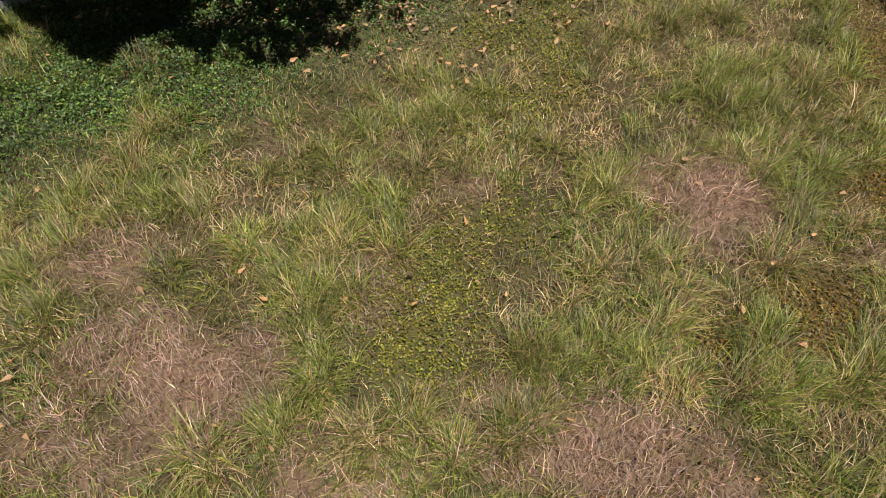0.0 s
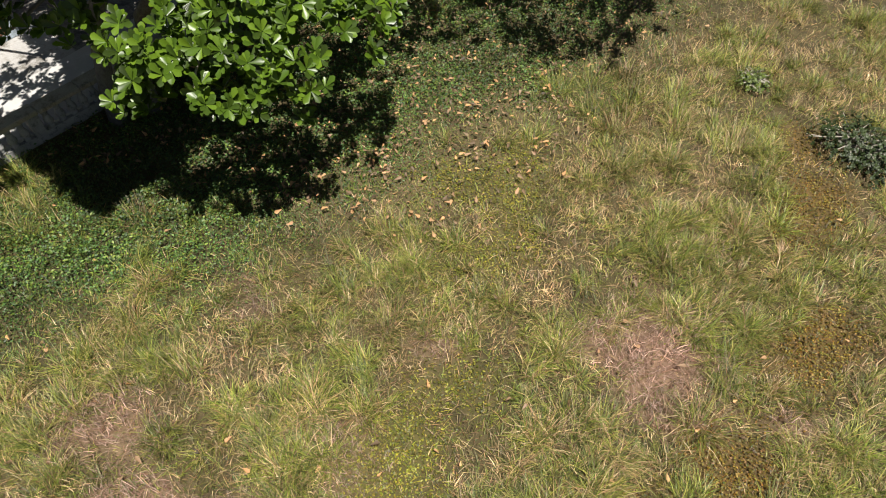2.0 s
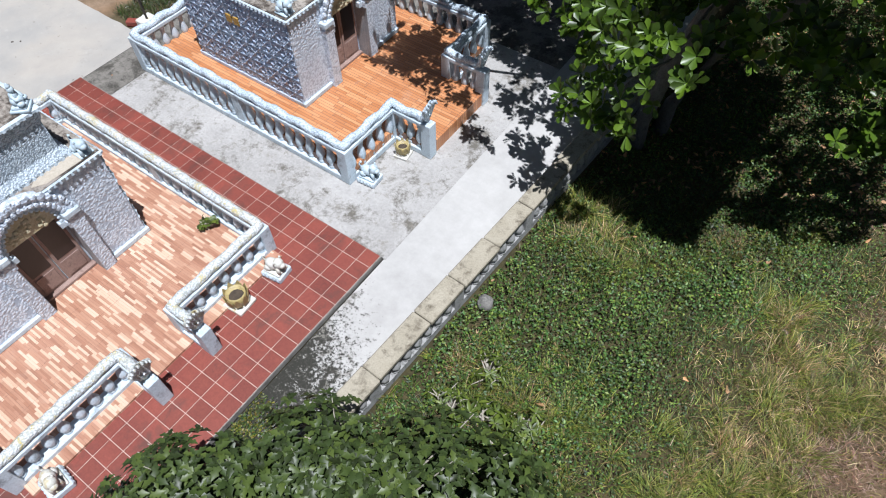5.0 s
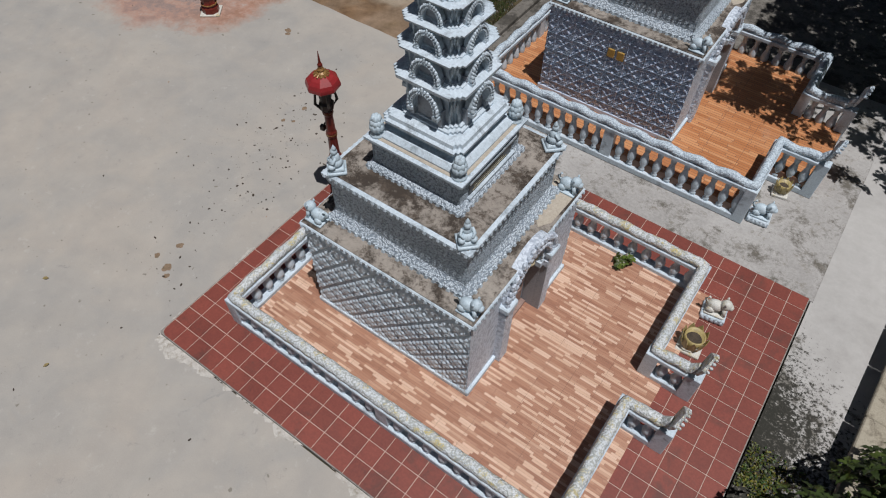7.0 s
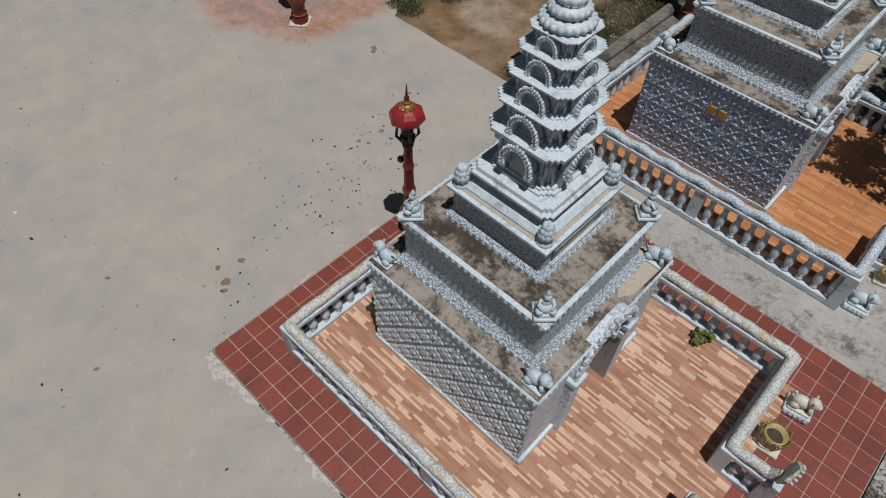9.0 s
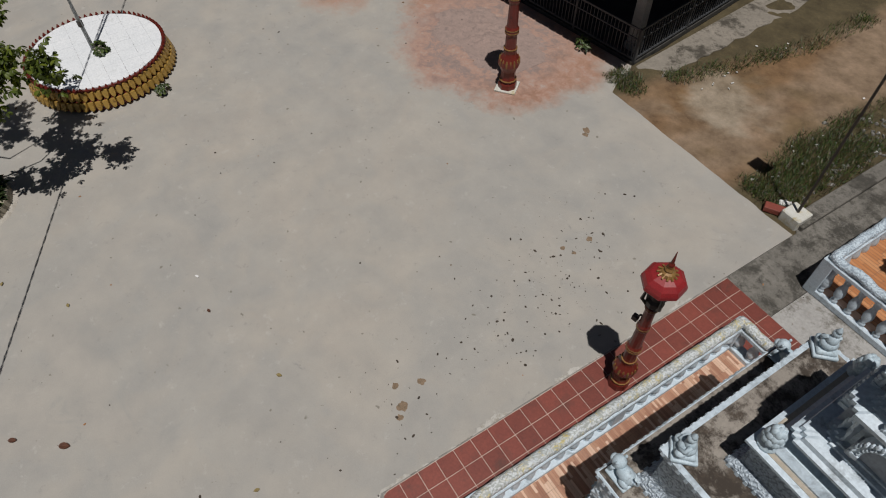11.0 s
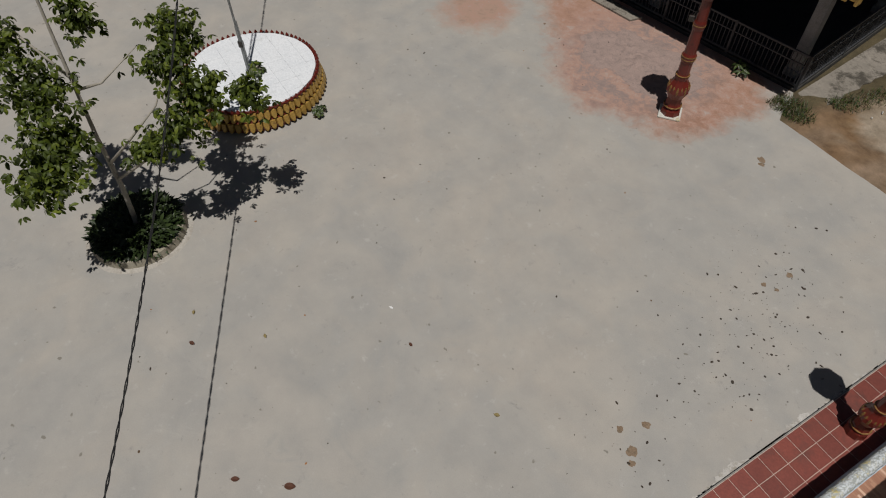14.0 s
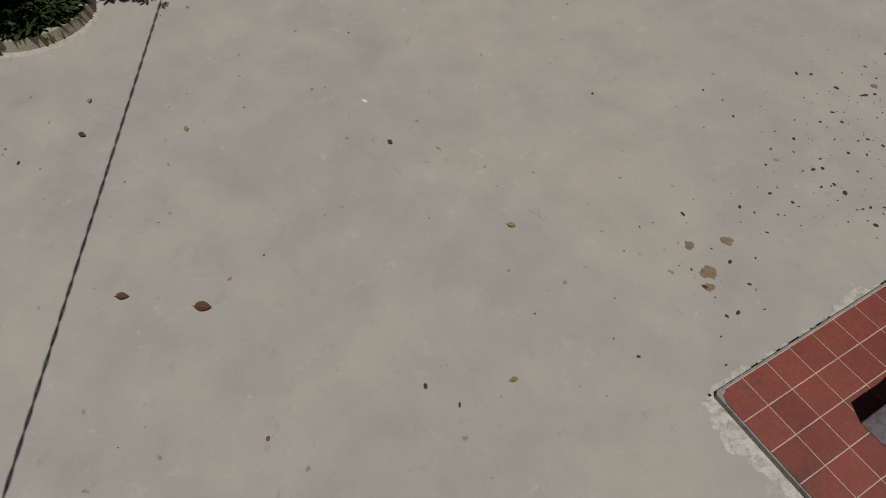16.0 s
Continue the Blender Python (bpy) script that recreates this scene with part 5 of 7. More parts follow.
def railing(m, length, label):
    e = empty("railing", m, label, "railing", "hall railings")
    for z, h in ((0.1, 0.05), (0.62, 0.035), (0.86, 0.05)):
        part("rail", blk(0, length, -0.02, 0.02, z, z + h, 0.004), IRON, e)
    me_bm = blk(-0.009, 0.009, -0.009, 0.009, 0, 0.74)
    me = bpy.data.meshes.new("upright")
    me_bm.to_mesh(me)
    me_bm.free()
    n = int(length / 0.105)
    for i in range(n + 1):
        shared("upright", me, IRON, e, m=pose(i * length / n, 0, 0.12))
    for x in [i * length / max(1, round(length / 1.9)) for i in range(max(1, round(length / 1.9)) + 1)]:
        part("post", blk(x - 0.03, x + 0.03, -0.03, 0.03, 0.05, 0.93, 0.005), IRON, e)
    return e


hall()
railing(pose(-5.5, 9.87, 0.0, 0, 0, 188.5) @ pose(0.04, -0.06, 0), 7.6, "grey iron railing along the front of the hall")
railing(pose(-5.5, 9.87, 0.0, 0, 0, 98.5) @ pose(0.06, 0.06, 0), 6.2, "grey iron railing along the side of the hall")


# ---- the lamp pole by the track ----
def solar_pole():
    e = empty("lamp_pole", pose(-0.28, 9.12, 0.0), "thin dark steel pole in a whitewashed concrete block", "street lamp")
    part("block", blk(-0.2, 0.2, -0.2, 0.2, -0.05, 0.22, 0.02), WHITE_WARM, e, "whitewashed concrete block")
    part("pole", lathe(bmesh.new(), [(0.028, 0.2), (0.021, 5.0)], 8), DARK_METAL, e)
    part("panel", blk(-0.22, 0.2, -0.17, 0.17, 4.95, 5.0, 0.008), DARK_METAL, e, "flat dark lamp panel")
    return e


solar_pole()
low = bmesh.new()
box(low, -0.32, 0.0, 9.0, 26, -0.2, 0.1, 0.015)
tagged(part("kerb", low, MOULDY_OR_SHADED), "low mouldy concrete kerb beside the grass verge", "kerb", kind="structure")
junk = empty("litter", pose(-0.62, 9.3, 0.0, 0, 0, 40), "crumpled white plastic by the lamp pole", "litter")
part("scrap", blk(-0.12, 0.12, -0.07, 0.07, 0, 0.06, 0.02), PAPER, junk)
brick_bm = blk(-0.2, 0.2, -0.09, 0.09, 0, 0.12, 0.008)
tagged(part("brick", brick_bm, TILE, m=pose(-0.62, 8.98, 0.0, 0, 0, 30)), "broken red brick by the white block", "brick")


# ---- cable over the yard ----
def cable():
    e = empty("overhead_cable", pose(-20.5, 3.35, 0), "twisted black overhead cable hanging across the yard", "cable")
    a, b = Vector((-26.0, 5.96, 6.6)), Vector((9.0, -10.95, 3.2))
    for ph in (0, math.pi):
        pts = []
        for i in range(420):
            t = i / 419
            p = a.lerp(b, t)
            k = p.x + 3.74
            p.z = 4.1 - 0.35 * (p.x + 10.35) if p.x < -10.35 else 2.65 - 0.0887 * k + 0.01975 * k * k
            p.y = -5.5 - 0.473 * (p.x - 0.263 * p.z + 2.26) - 0.133 * p.z
            w = ph + i * 1.1
            pts.append(p - Vector((-20.5, 3.35, 0)) + Vector((0.006 * math.cos(w), 0.01 * math.cos(w), 0.008 * math.sin(w))))
        part("strand", tube(bmesh.new(), pts, 0.009, 4), CABLE, e)


cable()


# ---- small litter on the yard ----
def scraps(name, label, spots, mat, lo, hi, flat):
    rnd = random.Random(name)
    bm = bmesh.new()
    for x, y in spots:
        s = lo + (hi - lo) * rnd.random() ** 3.2
        m = pose(x, y, 0.004, rnd.uniform(-8, 8), rnd.uniform(-8, 8), rnd.uniform(0, 360)) @ Matrix.Diagonal((s * rnd.uniform(0.7, 1.5), s * rnd.uniform(0.5, 1.0), s * flat, 1))
        bmesh.ops.create_icosphere(bm, subdivisions=1, radius=1, matrix=m)
    tagged(part(name, bm, mat), label, "debris", kind="stuff")


r_ = random.Random(3)
scraps("yard_crumbs", "dark crumbs and droppings scattered on the concrete", [(-1.9 + r_.gauss(0, 0.6), 4.9 + r_.gauss(0, 0.85)) for _ in range(150)] + [(-1.2 + r_.gauss(0, 0.45), 3.3 + r_.gauss(0, 0.9)) for _ in range(110)] + [(-1.0 + r_.gauss(0, 0.35), 1.1 + r_.gauss(0, 0.35)) for _ in range(22)] + [(r_.uniform(-13, 3), r_.uniform(-6, 8)) for _ in range(170)], DEBRIS, 0.005, 0.03, 0.5)
scraps("dry_leaves", "small dry leaves and twigs on the concrete", [(r_.uniform(-13, 2), r_.uniform(-6, 8)) for _ in range(34)], LITTER, 0.016, 0.036, 0.12)


def loose_leaf(x, y, turn, size, mat, label):
    """One curled dead leaf with a short stalk."""
    bm = bmesh.new()
    n = 9
    rows = []
    for i in range(n):
        q = i / (n - 1)
        w = size * 0.34 * math.sin(math.pi * min(1, 0.08 + 0.9 * q)) ** 0.8
        lift = 0.006 + size * (0.28 * (q - 0.5) ** 2)
        rows.append([(size * (q - 0.5), -w, lift + 0.5 * w), (size * (q - 0.5), 0, lift), (size * (q - 0.5), w * 0.8, lift + 0.8 * w)])
    rings(bm, [[*r, *[(px, py, pz + 0.003) for px, py, pz in r[::-1]]] for r in rows])
    tube(bm, [(-size * 0.5, 0, 0.02), (-size * 0.72, size * 0.05, 0.008)], 0.003, 5)
    tagged(part("dry_leaf", bm, mat, m=pose(x, y, 0, 0, 0, turn)), label, "leaf", "loose leaves")


LEAF_BROWN = paint("brown_dry_leaf", (0.075, 0.03, 0.018), (0.13, 0.055, 0.03), (0.05, 0.025, 0.016), 0.4, 14, 70, 0.7, 0.3)
LEAF_YELLOW = paint("yellowed_leaf", (0.2, 0.15, 0.06), (0.3, 0.24, 0.1), (0.16, 0.1, 0.04), 0.4, 14, 70, 0.65, 0.3)
loose_leaf(-3.15, -3.6, 55, 0.16, LEAF_BROWN, "curled dark brown leaf lying on the concrete")
loose_leaf(-3.66, -4.24, 60, 0.12, LEAF_BROWN, "curled dark brown leaf lying on the concrete")
loose_leaf(-2.51, -0.44, 40, 0.09, LEAF_YELLOW, "narrow yellowed leaf lying on the concrete")
loose_leaf(-1.01, -1.43, 80, 0.08, LEAF_YELLOW, "narrow yellowed leaf lying on the concrete")
loose_leaf(-6.81, -3.88, -20, 0.08, LEAF_YELLOW, "narrow yellowed leaf lying on the concrete")
loose_leaf(-6.22, -4.09, 30, 0.1, LEAF_BROWN, "curled dark brown leaf lying on the concrete")
loose_leaf(-4.29, -0.97, 10, 0.08, LEAF_BROWN, "curled dark brown leaf lying on the concrete")
loose_leaf(-5.71, -2.99, 0, 0.08, LEAF_YELLOW, "narrow yellowed leaf lying on the concrete")
tagged(part("paper_scrap", prism(bmesh.new(), [(-0.04, -0.012), (0.0, -0.022), (0.045, -0.006), (0.03, 0.018), (-0.02, 0.014)], 0.001, 0.012), PAPER, m=pose(-5.12, -0.9, 0, 0, 0, 20)), "crumpled white paper scrap on the concrete", "litter")


def damp_spot(spots, label):
    """A thin dried splash of mud, of irregular outline, on the slab."""
    bm = bmesh.new()
    for x, y, r in spots:
        r *= 0.74
        rnd = random.Random(int(x * 100))
        ph = [rnd.uniform(0, 6.28) for _ in range(4)]
        rim = [(x + r * (0.85 + 0.15 * math.sin(3 * a + ph[0]) + 0.1 * math.sin(7 * a + ph[1])) * math.cos(a), y + r * (0.8 + 0.2 * math.sin(2 * a + ph[2])) * math.sin(a)) for a in [2 * math.pi * i / 28 for i in range(28)]]
        prism(bm, rim, 0.0005, 0.003)
    tagged(part("mud_splash", bm, MUD), label, "mud", kind="stuff")


MUD = paint("dried_mud", (0.15, 0.1, 0.06), (0.27, 0.195, 0.13), (0.11, 0.09, 0.06), 0.5, 9, 50, 0.9, 0.4)
damp_spot([(-1.355, 1.03, 0.085), (-1.2, 1.42, 0.1), (-1.0, 0.95, 0.13), (-0.86, 0.83, 0.08)], "dried mud splashes near the red tiles")
damp_spot([(-4.35, 7.47, 0.14), (-4.25, 7.36, 0.1)], "dried mud splash near the dirt track")
damp_spot([(-2.0, 5.55, 0.09), (-2.1, 5.0, 0.07), (-1.9, 5.1, 0.06)], "dried mud splashes among dark crumbs")


def trodden_mud():
    """Trodden, lumpy mud that has dried on the slab by the tall lamp."""
    nx, ny = 84, 60
    gx, gy = np.meshgrid(np.linspace(-9.9, -6.75, nx), np.linspace(6.55, 8.75, ny))
    x, y = gx.ravel(), gy.ravel()
    near = np.clip(1.15 - np.hypot((x + 8.25) / 1.45, (y - 7.65) / 0.95) + 0.5 * fbm(x, y, 1.6, 131.0), 0, 1)
    near *= np.clip((np.hypot(x + 6.45, y - 6.88) - 0.4) * 4, 0, 1)
    lumps = np.clip(0.35 + 1.6 * fbm(x, y, 2.6, 132.0), 0, 1) * 0.06 + 0.075 * fbm(x, y, 7.0, 133.0)
    z = np.where(near > 0, near * (0.003 + np.clip(lumps, -0.003, 1)), 0) - 0.006 * (1 - np.clip(near * 5, 0, 1)) + 0.002
    i = (np.arange(ny - 1)[:, None] * nx + np.arange(nx - 1)[None, :]).ravel()
    tris = np.concatenate([np.stack([i, i + 1, i + nx + 1], 1), np.stack([i, i + nx + 1, i + nx], 1)])
    me = mesh_np("trodden_mud", np.stack([x, y, z], 1), tris)
    tagged(shared("trodden_mud", me, CLAY), "trodden grey-pink mud dried on the slab beside the lamp", "mud", kind="stuff")


CLAY = paint("dried_mud", (0.25, 0.19, 0.165), (0.35, 0.255, 0.22), (0.2, 0.155, 0.14), 0.45, 4, 40, 0.95, 0.5)
trodden_mud()


# ---- red tiles, one by one ----
def skirt():
    """Pale spilt cement along the foot of the tile platform."""
    rnd = random.Random(21)
    bm = bmesh.new()
    for (a, b, out) in (((-0.0, 0.0), (0.0, 6.9), (-1, 0)), ((0.0, -0.0), (8.5, 0.0), (0, -1))):
        a, b, out = Vector(a), Vector(b), Vector(out)
        n = int((b - a).length / 0.025)
        w = [max(0.0, 0.03 + 0.2 * noise.noise(Vector((i * 0.032, out.x * 9, 3))) + 0.09 * noise.noise(Vector((i * 0.15, out.x * 9, 7))) + 0.05 * noise.noise(Vector((i * 0.5, out.x * 9, 5))) + (0.1 if i * 0.025 < 1.3 and out.y else 0.0)) for i in range(n + 1)]
        inner = [a.lerp(b, i / n) - out * 0.01 for i in range(n + 1)]
        outer = [a.lerp(b, i / n) + out * w[i] for i in range(n + 1)]
        top = [bm.verts.new((*p, 0.012 if w[k] > 0.004 else -0.01)) for k, p in enumerate(inner)]
        low = [bm.verts.new((*p, 0.001 if w[k] > 0.004 else -0.01)) for k, p in enumerate(outer)]
        for i in range(n):
            bm.faces.new((top[i], top[i + 1], low[i + 1], low[i]))
    tagged(part("cement_skirt", bm, SPILT), "pale crumbling cement along the tile edge", "cement", kind="stuff")


SPILT = paint("spilt_cement", (0.36, 0.34, 0.305), (0.55, 0.53, 0.49), (0.27, 0.245, 0.2), 0.6, 6, 60, 0.9, 0.5)
skirt()


def red_tiles():
    bm = blk(-0.1458, 0.1458, -0.1458, 0.1458, 0, 0.005, 0.0)
    me = bpy.data.meshes.new("tile")
    bm.to_mesh(me)
    bm.free()
    p = 0.3019
    for i in range(28):
        for j in range(23):
            x, y = 0.025 + (i + 0.5) * p, 0.01 + (j + 0.5) * p
            if i == 0 and j == 0:
                worn = [(-0.1465, -0.05), (-0.12, -0.11), (-0.05, -0.1465), (0.1465, -0.1465), (0.1465, 0.1465), (-0.1465, 0.1465)]
                part("tile", prism(bmesh.new(), worn, 0, 0.005), TILE, tile_platform, "tile with a broken, rounded corner", m=pose(x, y, 0.0825))
                continue
            if (0.98 < x < 6.75 and 1.0 < y < 5.92) or (6.7 < x < 7.08 and 3.1 < y < 3.95):
                continue
            shared("tile", me, TILE, tile_platform, m=pose(x, y, 0.0825, random.uniform(-0.25, 0.25), random.uniform(-0.25, 0.25), random.uniform(-0.5, 0.5)))


red_tiles()


# ---- leaves by the thousand ----
RNG = np.random.default_rng(11)


def leaf_template(prof, fold=0.12, droop=0.25):
    """Half outline (along, half width) -> a leaf along +x, folded on its midrib and drooping."""
    v, t = [], []
    for a, w in prof:
        z = -droop * a * a
        v += [(a, -w, z + fold * w), (a, 0, z), (a, w, z + fold * w)]
    for i in range(len(prof) - 1):
        for k in (0, 1):
            p, q = 3 * i + k, 3 * (i + 1) + k
            t += [(p, q, q + 1), (p, q + 1, p + 1)]
    return np.array(v, float), np.array(t)


OBOVATE = leaf_template([(0.0, 0.03), (0.45, 0.16), (0.8, 0.26), (1.0, 0.09)], 0.35, 0.12)
LANCE = leaf_template([(0.0, 0.02), (0.35, 0.17), (0.7, 0.15), (1.0, 0.01)], 0.3, 0.3)
ROUND = leaf_template([(0.0, 0.05), (0.4, 0.36), (0.75, 0.34), (1.0, 0.05)], 0.3, 0.2)


LOBED = leaf_template([(0.0, 0.03), (0.22, 0.3), (0.42, 0.17), (0.6, 0.3), (0.78, 0.14), (1.0, 0.02)], 0.35, 0.25)


def unit(a):
    return a / np.maximum(1e-9, np.linalg.norm(a, axis=1, keepdims=True))


def leaf_mesh(name, tpl, pos, way, up, size, tint=None):
    """One mesh of many leaves: at pos, pointing along way, upper side towards up."""
    tv, tt = tpl
    x = unit(way)
    y = unit(np.cross(up, x))
    z = np.cross(x, y)
    n, k = len(pos), len(tv)
    s = size[:, None, None]
    v = pos[:, None, :] + s * (tv[None, :, 0:1] * x[:, None, :] + tv[None, :, 1:2] * y[:, None, :] + tv[None, :, 2:3] * z[:, None, :])
    t = tt[None] + (np.arange(n) * k)[:, None, None]
    c = None if tint is None else np.repeat(tint, k, 0)
    return mesh_np(name, v.reshape(-1, 3), t.reshape(-1, 3), c)


def rosettes(centres, ups, per, size, spread=0.35):
    """Leaf places for whorls: per leaves round each centre."""
    n = len(centres)
    a = (np.arange(per) / per * 2 * np.pi)[None, :] + RNG.uniform(0, 6.28, (n, 1)) + RNG.normal(0, 0.2, (n, per))
    u = unit(ups)
    ref = np.where(np.abs(u[:, 2:3]) > 0.9, np.array([[1.0, 0, 0]]), np.array([[0, 0, 1.0]]))
    e1 = unit(np.cross(u, ref))
    e2 = np.cross(u, e1)
    lift = RNG.normal(spread, 0.25, (n, per))
    way = np.cos(a)[..., None] * e1[:, None] + np.sin(a)[..., None] * e2[:, None] + lift[..., None] * u[:, None]
    pos = centres[:, None] + 0.06 * size * way
    up = np.repeat(u[:, None], per, 1) + RNG.normal(0, 0.15, (n, per, 3))
    sz = size * RNG.uniform(0.65, 1.15, (n, per))
    return pos.reshape(-1, 3), way.reshape(-1, 3), up.reshape(-1, 3), sz.ravel()


def inside(x, y, poly):
    r = np.zeros(len(x), bool)
    for (x0, y0), (x1, y1) in zip(poly, poly[1:] + poly[:1]):
        c = ((y0 > y) != (y1 > y)) & (x < (x1 - x0) * (y - y0) / (y1 - y0 + 1e-12) + x0)
        r ^= c
    return r


def edge_dist(x, y, poly):
    d = np.full(len(x), 1e9)
    for (x0, y0), (x1, y1) in zip(poly, poly[1:] + poly[:1]):
        ex, ey = x1 - x0, y1 - y0
        t = np.clip(((x - x0) * ex + (y - y0) * ey) / (ex * ex + ey * ey), 0, 1)
        d = np.minimum(d, np.hypot(x - x0 - t * ex, y - y0 - t * ey))
    return d


# ---- the almond tree over lane and field ----
CROWN = [(6.4, 10.6), (7.6, 9.9), (8.6, 9.9), (10.2, 9.5), (11.3, 9.6), (11.4, 11.2), (11.9, 13.2), (13.3, 13.0), (13.9, 11.7), (15.1, 11.5), (16.0, 12.1), (16.7, 13.2), (16.8, 14.6), (16.4, 15.5), (15.7, 16.3), (15.5, 17.6), (16.6, 18.9), (18.4, 18.9), (20.0, 20.5), (19.5, 24), (8, 24), (6.3, 13)]


def crown_z(x, y):
    """Underside and top of the crown over a spot."""
    d = edge_dist(x, y, CROWN)
    west = np.clip((10.2 - x) / 1.6, 0, 1)
    bay = np.clip(2.1 - 1.3 * np.abs(x - 12.4), 0, 1) * np.clip((14.8 - y) * 0.8, 0, 1)
    low = 2.35 + 0.42 * d + 2.0 * west + 1.7 * bay
    return low, low + 0.5 + 0.75 * np.minimum(d, 3.2)


def almond_tree():
    e = empty("almond_tree", pose(10.95, 12.9, -0.5), "broad almond tree, whorls of glossy green leaves over the lane", "tree")
    back = pose(-10.95, -12.9, 0.5)
    trunk = bmesh.new()
    tube(trunk, [(10.8, 12.55, -0.7), (10.8, 12.6, 0.2), (10.95, 12.9, 1.6), (11.3, 13.4, 3.0), (11.6, 13.8, 4.6)], [0.24, 0.17, 0.15, 0.14, 0.1], 12)
    tube(trunk, [(11.05, 13.25, -0.7), (11.1, 13.3, 0.3), (11.7, 13.5, 1.9), (12.8, 13.9, 3.2), (14.2, 14.6, 4.3)], [0.2, 0.14, 0.13, 0.11, 0.07], 12)
    bmesh.ops.transform(trunk, matrix=back, verts=trunk.verts[:])
    part("trunk", trunk, BARK, e, "two pale grey trunks", smooth=True)
    n = 6400
    x, y = RNG.uniform(6.2, 20.2, n), RNG.uniform(9.4, 24, n)
    ok = inside(x, y, CROWN) & (fbm(x, y, 1.7, 21.0) > 0.0)
    x, y = x[ok], y[ok]
    lo, hi = crown_z(x, y)
    t = RNG.beta(1.4, 1.1, len(x))
    z = lo + (hi - lo) * t
    keep = (y < 17.5) | (RNG.random(len(x)) < 0.45)
    c = np.stack([x, y, z], 1)[keep]
    # whorls that hang from the rim
    hang = np.array([(14.3, 11.6, 2.4), (14.6, 11.8, 2.9), (14.4, 11.7, 3.4), (15.1, 11.6, 3.4), (16.0, 13.1, 2.3), (15.7, 12.6, 2.6), (10.25, 10.2, 3.4), (10.9, 9.7, 2.5), (11.1, 9.6, 2.9)])
    extra = np.concatenate([hang + RNG.normal(0, (0.22, 0.2, 0.24), hang.shape) for _ in range(9)])
    # the thick west side that shades lane and second grave
    m = 3000
    wx, wy = RNG.uniform(6.6, 10.9, m), RNG.uniform(12.2, 20, m)
    # high leaves out of view, added only to shade the ground below
    tx, ty = RNG.uniform(11.6, 14.4, m), RNG.uniform(9.9, 15.4, m)
    # the inner crown, thick enough to keep the sun off the ground below
    q = 2600
    fx, fy = RNG.uniform(10.6, 19.5, q), RNG.uniform(10.4, 24, q)
    deep = inside(fx, fy, CROWN)
    deep &= edge_dist(fx, fy, CROWN) > 0.55
    fx, fy = fx[deep], fy[deep]
    fl, fh = crown_z(fx, fy)
    inner = np.stack([fx, fy, fl + (fh - fl) * RNG.uniform(0.0, 0.4, len(fx))], 1)
    bough = np.array([[6.95, 11.1, 5.0]]) + RNG.normal(0, 1, (170, 3)) * np.array([[0.38, 0.42, 0.25]])
    limb_way = np.array([(10.0, 10.4, 3.4), (10.9, 9.9, 3.8), (11.5, 9.8, 4.0), (12.2, 10.6, 4.0), (12.9, 11.2, 3.9), (13.5, 11.6, 3.5)])
    arm = np.concatenate([limb_way + RNG.normal(0, (0.26, 0.26, 0.2), limb_way.shape) for _ in range(16)])
    # further whorls added overhead to deepen the shade on the lane
    lx, ly = RNG.uniform(10.4, 12.3, 520), RNG.uniform(12.0, 18.5, 520)
    ox, oy = RNG.uniform(9.4, 11.8, 130), RNG.uniform(10.9, 13.0, 130)
    c = np.concatenate([c, extra, inner, bough, arm, np.stack([ox, oy, RNG.uniform(4.7, 5.6, 130)], 1), np.stack([lx, ly, RNG.uniform(4.4, 5.8, 520)], 1), np.stack([wx, wy, RNG.uniform(4.6, 6.4, m)], 1), np.stack([tx, ty, RNG.uniform(5.3, 6.9, m)], 1)])
    d = np.stack([c[:, 0] - 12.6, c[:, 1] - 15.0, np.full(len(c), 5.0)], 1)
    ups = unit(d) + RNG.normal(0, 0.25, c.shape)
    p, w, u, s = rosettes(c, ups, 8, 0.2, 0.75)
    off = np.array([10.95, 12.9, -0.5])
    me = leaf_mesh("crown", OBOVATE, p - off, w, u, s)
    shared("crown", me, LEAF_ALMOND, e, "glossy green leaf whorls")
    rnd = random.Random(4)
    picks = rnd.sample(range(len(c)), 55)
    for i in picks:
        q = Vector(c[i])
        root = Vector((11.4, 13.5, 3.2)) if q.x < 12.5 else Vector((13.2, 14.1, 3.5))
        k = rnd.uniform(0.35, 0.75)
        mid = root.lerp(q, k) + Vector((rnd.uniform(-0.3, 0.3), rnd.uniform(-0.3, 0.3), rnd.uniform(-0.5, 0.0)))
        limb = tube(bmesh.new(), [root, mid, q], [0.05, 0.03, 0.012], 5)
        bmesh.ops.transform(limb, matrix=back, verts=limb.verts[:])
        part("limb", limb, BARK, e)
    twig = tube(bmesh.new(), [(15.0, 12.6, 3.0), (15.15, 12.3, 2.9), (15.2, 12.1, 2.65), (15.1, 12.0, 2.35)], [0.02, 0.018, 0.015, 0.01], 5)
    bmesh.ops.transform(twig, matrix=back, verts=twig.verts[:])
    part("limb", twig, BARK_PALE, e, "bare pale twig")


almond_tree()


